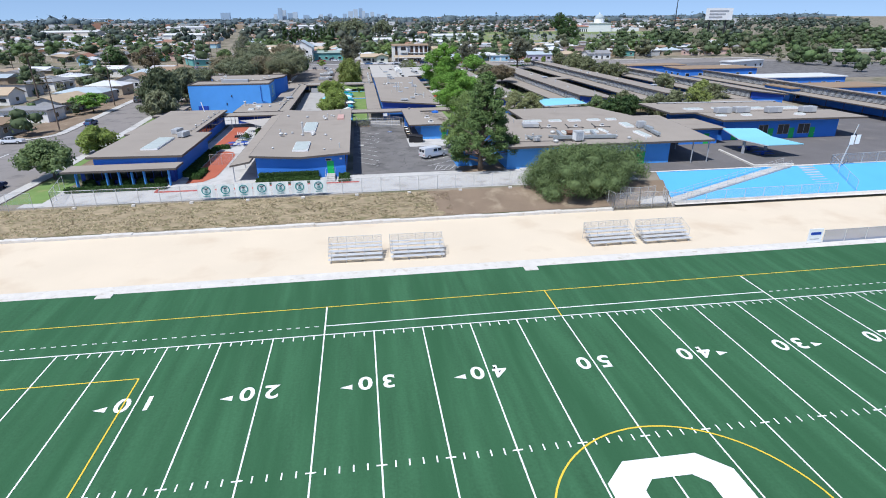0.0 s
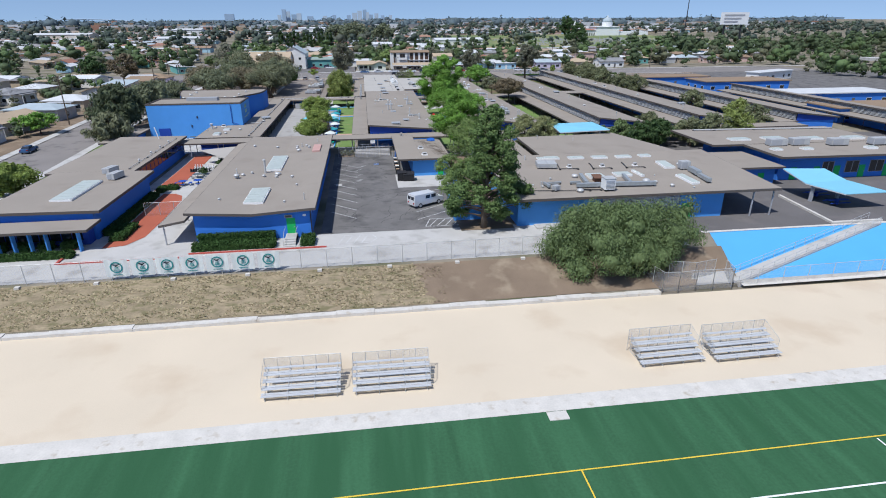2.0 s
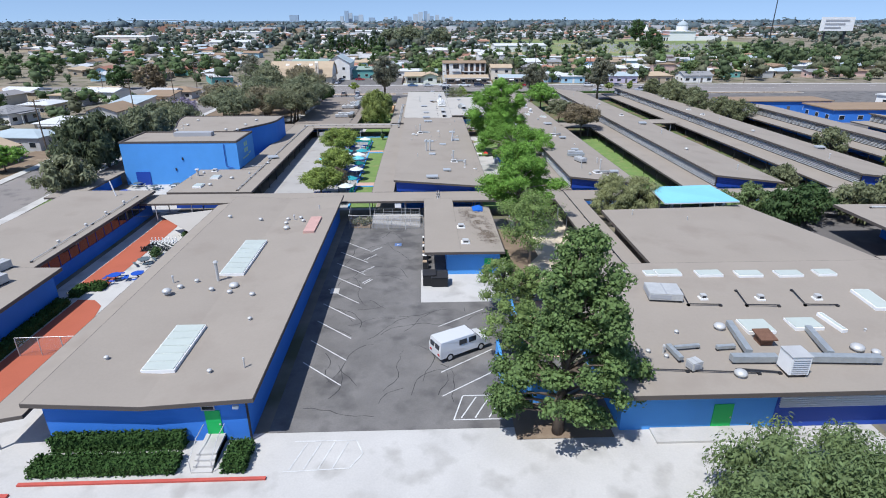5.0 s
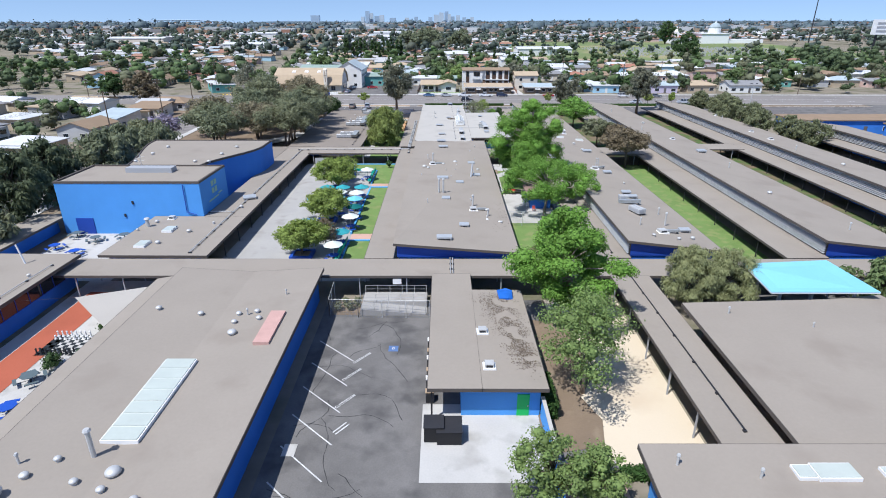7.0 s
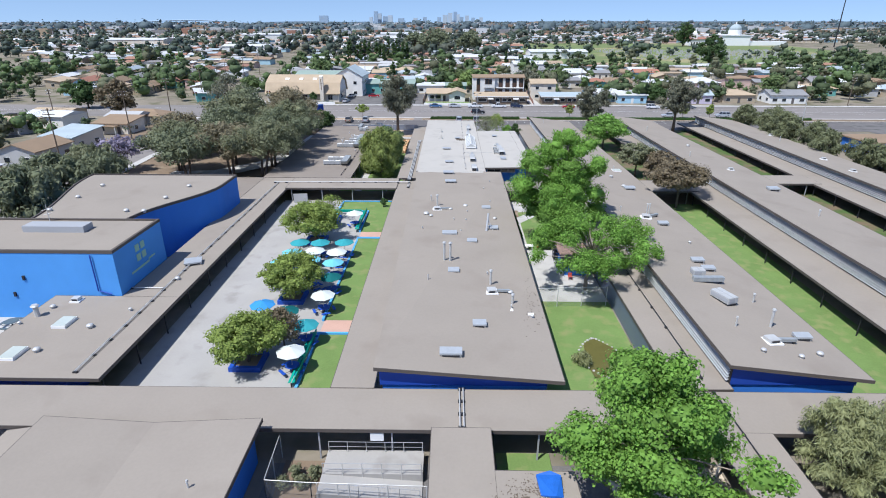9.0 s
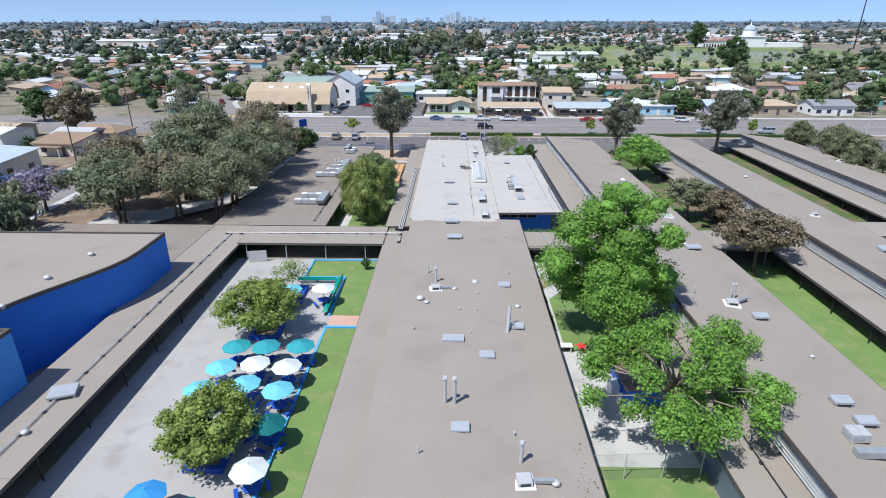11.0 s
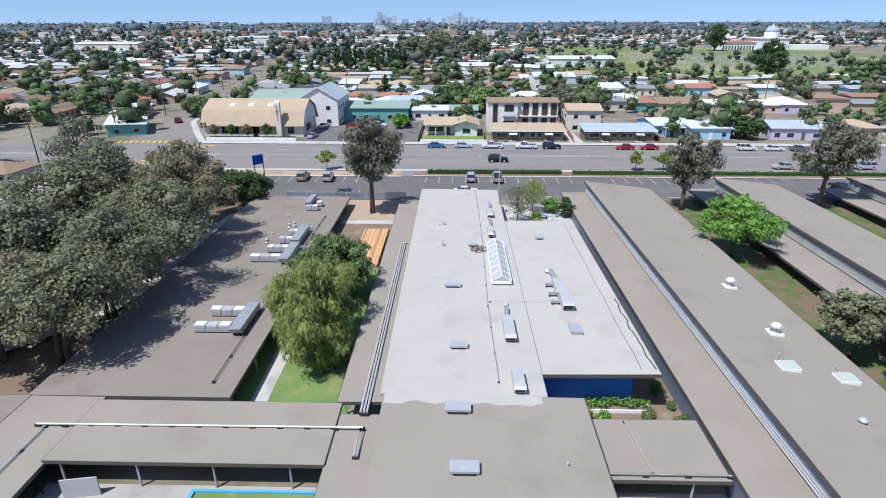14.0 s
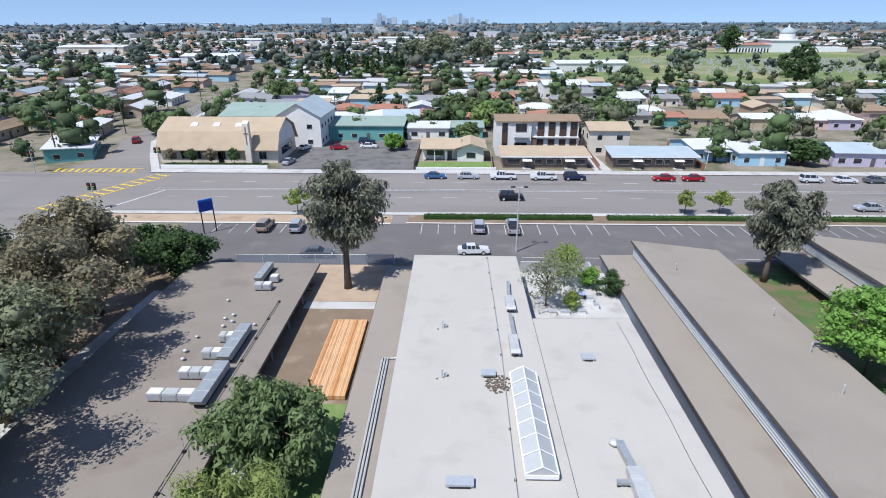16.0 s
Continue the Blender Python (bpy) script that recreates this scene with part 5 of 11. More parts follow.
tree("garden_tree", "small bright green tree before a small house", "tree", -74.0, 176.5, 5.6, 7.6, L_LIME, 4000, 0.22, 72, 0.25, 0.14, lobes=14, flat=0.8)
for i, (x, y, h, w) in enumerate(((99, 240, 7.5, 8), (101, 248, 8, 8.5), (100, 256, 8, 8.5), (103, 233, 7, 8), (101, 264, 8.2, 9), (105, 226, 7, 8), (104, 272, 8, 9), (100, 280, 7.5, 8))):
    tree("hedge_tree", "dense olive green screening tree", "tree", x, y, h, w, L_SCREEN, 4600, 0.2, 80 + i, 0.06, lobes=14, hang=0.9, group="screening trees")
for i, (x, y, h, w, lf) in enumerate(((66, 139, 6.5, 8, L_DARK), (71, 142, 6.2, 8, L_DARK), (62, 143, 6.0, 7, L_BUSH), (78, 141, 6.5, 7.5, L_SCREEN), (84, 143, 7, 7.5, L_SCREEN), (92, 146, 7.5, 7.5, L_WILLOW), (101, 153, 7.2, 7, L_SCREEN), (104, 163, 7, 7, L_WILLOW), (76.5, 158, 5, 6, L_SCREEN), (102, 182, 7, 7, L_SCREEN))):
    tree("court_tree", "bushy green tree between school wings", "tree", x, y, h, w, lf, 3600, 0.22, 100 + i, 0.12, lobes=14, hang=0.3, group="trees between the right wings")
for i, (x, y, h, w) in enumerate(((-16.5, 299.2, 4.6, 3.6), (52.2, 300.2, 4.4, 3.4), (58.4, 300.5, 4.2, 3.8), (89.6, 300.2, 4.0, 3.6), (98, 299, 4.6, 3.4))):
    tree("street_tree", "small young street tree", "tree", x, y, h, w, (L_COURT, L_WILLOW)[i % 2], 1500, 0.2, 120 + i, 0.35, 0.07, lobes=10, group="young street trees")


def hedge(x0, y0, x1, y1, z0, z1, label, seed=0):
    """A clipped hedge: a core, and leaf sprays over its faces."""
    rng = np.random.default_rng(seed)
    root = thing("hedge", label, "hedge", 0.5 * (x0 + x1), 0.5 * (y0 + y1), z0)
    part("core", Geo().box(x0 + 0.08, y0 + 0.08, z0, x1 - 0.08, y1 - 0.08, z1 - 0.1), HEDGE, root)
    ax, ay, az = x1 - x0, y1 - y0, z1 - z0
    n = int(min(4000, 90 * (ax * ay + 2 * az * (ax + ay))))
    p = rng.random((n, 3))
    side = rng.random(n) * (ax * ay + ax * az + ay * az)
    p[side < ax * ay, 2] = 1
    k = (side >= ax * ay) & (side < ax * ay + ax * az)
    p[k, 1] = np.round(p[k, 1])
    k = side >= ax * ay + ax * az
    p[k, 0] = np.round(p[k, 0])
    c = p * (ax, ay, az) + (x0, y0, z0) - ORIGIN[root] + 0.05 * rng.normal(size=(n, 3))
    v, f = leaves(rng, [(0, 0, 0, 0.05, 0.05, 0.05)], n, 0.095)
    v = (v.reshape(n, 4, 3) + c[:, None, :]).reshape(-1, 3)
    ob = new("foliage", array_mesh("foliage", v, f, HEDGE))
    ob.parent = root
    return root


hedge(-16.0, 92.6, -6.0, 94.2, 2.2, 3.0, "clipped dark green hedge before a blue wall", 1)
hedge(-15.8, 95.0, -6.3, 95.9, 2.2, 3.4, "taller loose planting against a blue wall", 2)
hedge(-2.8, 92.6, -1.2, 95.2, 2.2, 3.05, "small rounded clipped hedge beside steps", 3)
hedge(-27.6, 97.8, -25.8, 103.5, 2.2, 2.85, "rounded clipped hedge beside a path", 4)
hedge(-29.2, 100.0, -27.8, 118.5, 2.2, 3.0, "long clipped hedge along a blue wall", 5)
hedge(-44.5, 92.6, -29.8, 93.8, 2.2, 2.9, "low clipped hedge before the front canopy", 6)
for k in range(5):
    hedge(-43.0 + 2.7 * k, 95.4, -41.5 + 2.7 * k, 96.8, 2.2, 3.2, "clipped shrub between blue fins", 7 + k)
hedge(20.9, 124.0, 22.1, 128.5, 2.2, 3.8, "tall clipped shrub beside the utility building", 14)
hedge(24.2, 117.4, 28.6, 118.4, 2.2, 2.9, "low hedge on a garden wall", 15)
hedge(6.2, 296.0, 35.2, 297.3, 3.6, 4.4, "long clipped hedge between car park and street", 16)
hedge(37.6, 296.0, 130, 297.3, 3.6, 4.4, "long clipped hedge between car park and street", 17)
bed_z = ground(26, 218) + 0.05
patch("kitchen_bed", DIRT, [(19.4, 215.0), (31.6, 215.0), (31.6, 256), (27.7, 256), (27.7, 218.9), (19.4, 218.9)], bed_z, "bare brown planting bed beside a blue wall", "planting bed")
raised = thing("raised_bed", "low white edged planting box before a blue wall", "planter", 26, 218.2, bed_z)
for xa, xb, ya, yb in ((23.2, 29.0, 217.6, 217.72), (23.2, 29.0, 218.72, 218.84), (23.2, 23.32, 217.72, 218.72), (28.88, 29.0, 217.72, 218.72)):
    part("board", Geo().box(xa, ya, bed_z - 0.05, xb, yb, bed_z + 0.3), WHITE, raised)
part("soil", Geo().box(23.32, 217.72, bed_z - 0.05, 28.88, 218.72, bed_z + 0.22), DIRT, raised)
stalks = random.Random(77)
for k in range(15):
    px, py, g = 23.6 + 0.36 * k, 218.2 + stalks.uniform(-0.3, 0.3), Geo()
    tall = stalks.uniform(0.7, 1.25)
    g.tube([(px, py, bed_z + 0.2), (px, py, bed_z + 0.2 + tall * 0.8)], [0.025, 0.012], 5)
    for j in range(11):
        a, u = 2.4 * j + stalks.random(), 0.2 + 0.6 * j / 11
        ca, sa, z, ln = math.cos(a), math.sin(a), bed_z + 0.2 + tall * u, stalks.uniform(0.35, 0.6)
        spine = [(0, 0.0, 0.03), (0.45 * ln, 0.22, 0.06), (0.8 * ln, 0.18, 0.05), (ln, 0.02, 0.0)]
        v = [(px + r * ca - q * w * sa, py + r * sa + q * w * ca, z + up) for r, up, w in spine for q in (-1, 1)]
        g.add(v, [(0, 1, 3, 2), (2, 3, 5, 4), (4, 5, 7, 6)])
    solo("leafy_stalk", g, L_PLANE, "tall bright green plant with arching blade leaves", "plant", "plants of the raised bed")
for i, (x, y, h, w, leaf) in enumerate(((30.2, 220.2, 1.7, 1.6, L_BUSH), (30.9, 218.2, 1.0, 1.0, L_BUSH), (22.9, 216.2, 1.7, 1.7, L_PLANE), (24.5, 215.9, 1.5, 1.5, L_PLANE), (28.6, 217.0, 0.9, 1.4, L_BUSH), (31.1, 216.3, 0.9, 1.3, L_BUSH), (30.0, 215.9, 0.6, 0.8, L_BUSH), (29.9, 230.0, 1.2, 1.2, L_BUSH))):
    tree("garden_shrub", "small round green shrub in a brown bed", "shrub", x, y, h, w, leaf, 1500, 0.075, 310 + i, 0.08, 0.04, lobes=6, group="shrubs of the brown bed")
hedge(22.4, 190, 23.6, 203, 2.9, 3.5, "narrow bed of low plants", 20)

# ---- street, houses and the town beyond ----
ZS = 3.6
sheet("front_car_park", ASPHALT_DARK, -34, 277.2, 170, 294.0, "dark asphalt car park along the street", 0.02, "car park")
sheet("inner_kerb_strip", CONC_WHITE, 3.2, 294.0, 170, 294.5, "white kerb along the car park", 0.12, "kerb")
sheet("planting_strip", DIRT, 3.4, 294.5, 170, 298.6, "narrow planting strip with hedge", 0.10, "planting strip")
sheet("verge", TANEARTH, -54, 294.2, 0.6, 298.4, "bare brown verge at the street", 0.05, "verge")
sheet("verge_kerb", CONC_WHITE, -54, 293.6, 0.6, 294.2, "white kerb along the verge", 0.12, "kerb")
sheet("near_pavement", CONC, -54, 298.4, 170, 299.9, "pale concrete pavement at the street", 0.13, "pavement")
sheet("entry_drive", ROAD, 0.6, 293.9, 3.4, 300.2, "short asphalt drive between car park and street", 0.04, "drive")
sheet("street", ROAD, -420, 299.9, 420, 327.3, "wide grey asphalt street", 0.02, "road")
sheet("far_pavement", CONC, -58, 327.3, 420, 330.6, "pale concrete pavement before the houses", 0.14, "pavement")


def kerb_x(y):
    """The side street's kerb on the school's side, at y along the street."""
    return -53.2 - 0.047 * (max(y, 105) - 105) if y < 240 else -59.55


def ribbon(name, material, left, right, y0, y1, up, label, category, step=6.0):
    """A strip along the side street between two lines given over y."""
    n = max(1, int(round((y1 - y0) / step)))
    ys = sorted({*[y0 + (y1 - y0) * k / n for k in range(n + 1)], *[c for c in (78.3, 86, 89.9, 140, 265) if y0 < c < y1]})
    g = Geo()
    for a, b in zip(ys, ys[1:]):
        za, zb = ground(0, a) + up, ground(0, b) + up
        g.add([(left(a), a, za), (right(a), a, za), (right(b), b, zb), (left(b), b, zb)], [(0, 1, 2, 3)])
    return solo(name, g, material, label, category, kind="structure")


def far_kerb(y):
    """The kerb on the houses' side, rounded at the corner of the avenue."""
    if y < 112:
        return -66.2 - 6 * (max(0, (y - 106) / 6)) ** 2
    x = kerb_x(y) - 12.6 + 1.9 * smooth_step(190, 240, y)
    return x - 6 * max(0, 1 - (y - 138.5) / 7) ** 2 if y < 145.5 else x


ribbon("side_street", ROAD_WORN, lambda y: kerb_x(y) - (12.6 - 1.9 * smooth_step(190, 240, y)), kerb_x, 78.5, 300, 0.03, "grey asphalt side street beside the school", "road")
ribbon("side_pavement", CONC, kerb_x, lambda y: kerb_x(y) + 1.9, 78.5, 298, 0.14, "pale concrete pavement along the side street", "pavement")
ribbon("side_verge", DIRT, lambda y: kerb_x(y) + 1.9, lambda y: -50.5 - 0.03 * max(0, y - 106), 106, 215, 0.045, "bare tan verge beside the side street", "verge")
ribbon("verge_grass", LAWN, lambda y: kerb_x(y) + 1.95, lambda y: kerb_x(y) + 3.4, 108.1, 165, 0.07, "narrow strip of grass beside the pavement", "lawn")
sheet("avenue", ROAD_WORN, -270, 112, -65.0, 138.5, "grey asphalt avenue joining the side street", 0.026, "road")
ribbon("corner_apron", ROAD_WORN, far_kerb, lambda y: kerb_x(y) - 12.4, 138.5, 145.5, 0.022, "rounded asphalt corner of the avenue", "road", 0.6)
ribbon("side_pavement_far", CONC, lambda y: far_kerb(y) - 2.0, far_kerb, 138.6, 298, 0.14, "pale concrete pavement along the side street", "pavement", 1.2)
sheet("avenue_pavement", CONC, -270, 138.5, -72.2, 140.3, "pale concrete pavement along the avenue", 0.13, "pavement")
patch("cross_street", ROAD, [(-80, 327), (-57.5, 327), (-66, 343), (-75.5, 362), (-79, 385), (-102, 520), (-110, 520), (-87, 385), (-84, 362), (-76, 343)], ZS + 0.05, "grey asphalt cross street between houses", "road")
patch("cross_pavement", CONC, [(-57.5, 327.4), (-55.4, 327.4), (-64, 343), (-73.5, 362), (-77, 385), (-100, 520), (-102, 520), (-79, 385), (-75.5, 362), (-66, 343)], ZS + 0.12, "pale concrete pavement of the cross street", "pavement")
sheet("verge_lawn_left", DIRT, -80, 141, -70.5, 298, "patchy verge before small houses", 0.06, "lawn")
g = Geo()
for k in range(-30, 36):
    x = k * 9.0
    if not -85 < x < -45:
        stripe(g, x, 309.2, x + 3, 309.2, 0.14, ZS + 0.04)
        stripe(g, x + 2, 320.2, x + 5, 320.2, 0.14, ZS + 0.04)
for y in (313.9, 314.9):
    stripe(g, -50, y, 170, y, 0.14, ZS + 0.04)
    stripe(g, -420, y, -92, y, 0.14, ZS + 0.04)
stripe(g, -52.5, 301, -47.5, 313.5, 0.4, ZS + 0.045)
for k in range(26):
    stripe(g, 6 + 2.75 * k if k < 12 else 12 + 2.75 * k, 289.2, 6 + 2.75 * k if k < 12 else 12 + 2.75 * k, 293.7, 0.1, ZS + 0.04)
for k in range(9):
    stripe(g, -28 + 2.8 * k, 289.2, -28 + 2.8 * k, 293.5, 0.1, ZS + 0.04)
for k in range(30):
    stripe(g, 8 + 4.4 * k, 279.8, 11.2 + 4.4 * k, 279.8, 0.12, ZS + 0.04)
for k in range(6):
    stripe(g, -78 - 9 * k, 125.0, -82.5 - 9 * k, 125.0, 0.16, 2.24)
stripe(g, -69.0, 113.5, -69.0, 124.4, 0.35, 2.24)
solo("street_lines", g, PAINT_WORN, "white lane and bay lines on asphalt", "line markings", kind="structure")
g = Geo()
for k in range(13):
    f = k / 12
    cx, cy = -63.5 + 9.5 * f, 300.6 + 24.4 * f
    stripe(g, cx - 1.6, cy + 0.6, cx + 1.6, cy - 0.6, 0.5, ZS + 0.05)
for s in (-1.9, 1.9):
    stripe(g, -63.5 + s, 300.6, -54 + s, 325.0, 0.25, ZS + 0.052)
for k in range(12):
    stripe(g, -80 + 1.6 * k, 327.6, -80.6 + 1.6 * k, 330.4, 0.5, ZS + 0.08)
for s in (327.2, 330.8):
    stripe(g, -81.5, s, -61, s, 0.22, ZS + 0.082)
solo("crosswalk", g, YELLOW, "yellow striped pedestrian crossing", "line markings", kind="structure")

HW = {k: mat("stucco_" + k, c, 0.85, 0.08, 3, 0.2, 0.2) for k, c in dict(cream=(0.66, 0.60, 0.51), white=(0.72, 0.71, 0.68), teal=(0.14, 0.36, 0.34), beige=(0.45, 0.37, 0.27), pink=(0.62, 0.45, 0.40), blue=(0.35, 0.55, 0.68), lilac=(0.50, 0.45, 0.56), grey=(0.42, 0.42, 0.42), tan=(0.38, 0.28, 0.19)).items()}
HR = {k: mat("roofing_" + k, c, 0.9, 0.10, 3, 0.15, 0.3) for k, c in dict(brown=(0.27, 0.195, 0.13), tan=(0.42, 0.33, 0.23), grey=(0.24, 0.24, 0.245), white=(0.54, 0.55, 0.555), green=(0.26, 0.33, 0.29), red=(0.34, 0.165, 0.115), dark=(0.12, 0.11, 0.11), slate=(0.36, 0.42, 0.45)).items()}
TRIM = mat("white_window_trim", (0.7, 0.7, 0.68), 0.6, 0.05)


def house(x, y, rot, w, d, h, roof, wall_mat, roof_mat, label, rise=1.5, seed=0, name="house", floors=1, porch=False, group=""):
    """A house, front to -y before it is turned: walls, roof, doors and windows with panes."""
    rng = random.Random(seed * 7 + 1)
    root = thing(name, label, "house", 0, 0, 0, group)
    a, b, o = w / 2, d / 2, 0.5
    t = 0.2
    for x0, y0, x1, y1 in ((-a, -b, a, -b + t), (-a, b - t, a, b), (-a, -b + t, -a + t, b - t), (a - t, -b + t, a, b - t)):
        part("wall", Geo().box(x0, y0, -0.6, x1, y1, h), wall_mat, root)
    g = Geo()
    th = 0.16
    if roof == "gable":
        for s in (-1, 1):
            p = [(-a - o, s * (b + o)), (a + o, s * (b + o)), (a + o, 0), (-a - o, 0)]
            e = h - rise * o / b
            if s > 0:
                p = p[::-1]
                zz = [h + rise, h + rise, e, e]
            else:
                zz = [e, e, h + rise, h + rise]
            g.prism(p, zz, [z + th for z in zz])
        for s in (-1, 1):
            xg = s * (a - t / 2)
            part("gable", Geo().add([(xg - t / 2, -b, h), (xg - t / 2, b, h), (xg - t / 2, 0, h + rise), (xg + t / 2, -b, h), (xg + t / 2, b, h), (xg + t / 2, 0, h + rise)], [(0, 2, 1), (3, 4, 5), (0, 3, 5, 2), (1, 2, 5, 4), (0, 1, 4, 3)]), wall_mat, root)
    elif roof == "hip":
        r = max(0.5, a - b)
        e = h - 0.1
        v = [(-a - o, -b - o, e), (a + o, -b - o, e), (a + o, b + o, e), (-a - o, b + o, e), (-r, 0, h + rise), (r, 0, h + rise)]
        g.add(v + [(p, q, s - th) for p, q, s in v[:4]], [(0, 1, 5, 4), (1, 2, 5), (2, 3, 4, 5), (3, 0, 4), (6, 9, 8, 7), (0, 6, 7, 1), (1, 7, 8, 2), (2, 8, 9, 3), (3, 9, 6, 0)])
    elif roof == "shed":
        g.prism([(-a - o, -b - o), (a + o, -b - o), (a + o, b + o), (-a - o, b + o)], [h - 0.1, h - 0.1, h + rise, h + rise], [h + th, h + th, h + rise + th, h + rise + th])
        part("gable", Geo().prism([(-a, -b + t), (a, -b + t), (a, b), (-a, b)], [h - 0.1] * 4, [h, h, h + rise - 0.1, h + rise - 0.1]), wall_mat, root)
    else:
        g.box(-a - o, -b - o, h, a + o, b + o, h + 0.3)
    part("roof", g, roof_mat, root)
    fh = h / floors
    for fl in range(floors):
        z0 = fl * fh + 0.9
        n = max(2, min(6, int(w / 3.4)))
        for side in (-1, 1) if y < 300 else (-1,):
            for k in range(n):
                wx = -a + w * (k + 0.5) / n
                if fl == 0 and side < 0 and k == n // 2:
                    dd = part("door", Geo().box(wx - 0.5, -b - 0.05, 0, wx + 0.5, -b, 2.1), HR["dark"] if rng.random() < 0.6 else TRIM, root)
                    continue
                ww = rng.choice((0.6, 0.75, 0.9))
                yy = side * b
                fr = part("window", Geo().box(wx - ww - 0.08, yy - 0.05, z0 - 0.08, wx + ww + 0.08, yy + 0.05, z0 + 1.2), TRIM, root)
                part("pane", Geo().box(wx - ww, yy - 0.08, z0, wx + ww, yy + 0.08, z0 + 1.12), GLASS, fr)
        for side in (-1, 1):
            m = max(1, int(d / 4.5))
            for k in range(m):
                wy = -b + d * (k + 0.5) / m
                fr = part("window", Geo().box(side * a - 0.05, wy - 0.75, z0 - 0.08, side * a + 0.05, wy + 0.75, z0 + 1.2), TRIM, root)
                part("pane", Geo().box(side * a - 0.08, wy - 0.67, z0, side * a + 0.08, wy + 0.67, z0 + 1.12), GLASS, fr)
    if porch:
        part("porch_roof", Geo().box(-a * 0.6, -b - 2.2, h - 0.5, a * 0.6, -b - 0.02, h - 0.35), roof_mat, root)
        for s in (-1, 1):
            part("porch_post", Geo().box(s * a * 0.55 - 0.07, -b - 2.1, 0, s * a * 0.55 + 0.07, -b - 1.96, h - 0.5), TRIM, root)
    root.matrix_basis = pose(x, y, ground(x, y), 0, 0, rot)
    return root


# the row that faces the school
church = thing("church", "beige church with brown gambrel roof and pale tower", "church", -45.5, 343, ZS)
walls(church, -60, -31.5, 337.3, 353.5, ZS - 0.5, 7.5, 7.5, HW["cream"])
cg = Geo()
for x0, x1 in ((-60.6, -30.9),):
    prof = [(336.3, 6.9), (339.0, 10.9), (345.4, 13.4), (351.8, 10.9), (354.5, 6.9)]
    for (ya, za), (yb, zb) in zip(prof, prof[1:]):
        cg.prism([(x0, ya), (x1, ya), (x1, yb), (x0, yb)], [za - 0.2, za - 0.2, zb - 0.2, zb - 0.2], [za, za, zb, zb])
part("roof", cg, HR["tan"], church)
for xg in (-59.9, -31.75):
    pts = [(337.3, 7.4), (353.5, 7.4), (351.6, 10.6), (345.4, 13.1), (339.2, 10.6)]
    part("gable", Geo().add([(xg, y, z) for y, z in pts] + [(xg + 0.25, y, z) for y, z in pts], [(4, 3, 2, 1, 0), (5, 6, 7, 8, 9)] + [(i, (i + 1) % 5, (i + 1) % 5 + 5, i + 5) for i in range(5)]), HW["white"], church)
for x in (-52.5, -47, -41.5):
    part("skylight", Geo().prism([(x - 0.8, 341.0), (x + 0.8, 341.0), (x + 0.8, 342.4), (x - 0.8, 342.4)], [11.7, 11.7, 12.25, 12.25], [11.85, 11.85, 12.4, 12.4]), WHITE, church)
part("tower", Geo().prism([(-38.6, 335.6), (-37.2, 335.6), (-37.2, 337.0), (-38.6, 337.0)], ZS, [13.3, 13.3, 13.8, 13.8]), HW["cream"], church)
part("tower_cross", Geo().box(-38.0, 335.5, 8.4, -37.8, 335.6, 12.6).box(-38.4, 335.5, 10.9, -37.4, 335.6, 11.1), HR["brown"], church)
for x in (-57, -54, -51, -48, -45, -42, -35):
    window_y(church, x - 0.9, x + 0.9, 4.6, 6.4, 337.3, -1, 2)
window_y(church, -45.9, -44.6, 3.7, 6.0, 337.3, -1, 1, HR["red"])
window_x(church, 341, 350, 4.8, 6.6, -31.5, 1, 4)
solo("garden_wall", Geo().box(-57, 330.8, ZS - 0.2, -32, 331.1, ZS + 1.0), HW["white"], "low white wall before the church", "wall", kind="structure")
house(-31, 366, 90, 20, 12, 8.2, "gable", HW["white"], HR["slate"], "white two-storey gabled hall with grey roof", 3.4, 3, "hall", 2)
house(-15.6, 371.5, 0, 24, 12, 4.2, "shed", HW["teal"], HR["green"], "long teal building with shallow green roof", 0.8, 4, "shop_building")
house(-45, 376, 0, 26, 12, 6.0, "shed", HW["cream"], HR["green"], "long building with pale green metal roof", 2.4, 5, "hall")
UMBER = mat("umber_panel_paint", (0.085, 0.05, 0.035), 0.7, 0.12, 1, 0.1, 0.1)
BRICKY = mat("brown_grey_siding", (0.20, 0.155, 0.12), 0.85, 0.15, 1.5, 0.1, 0.2)


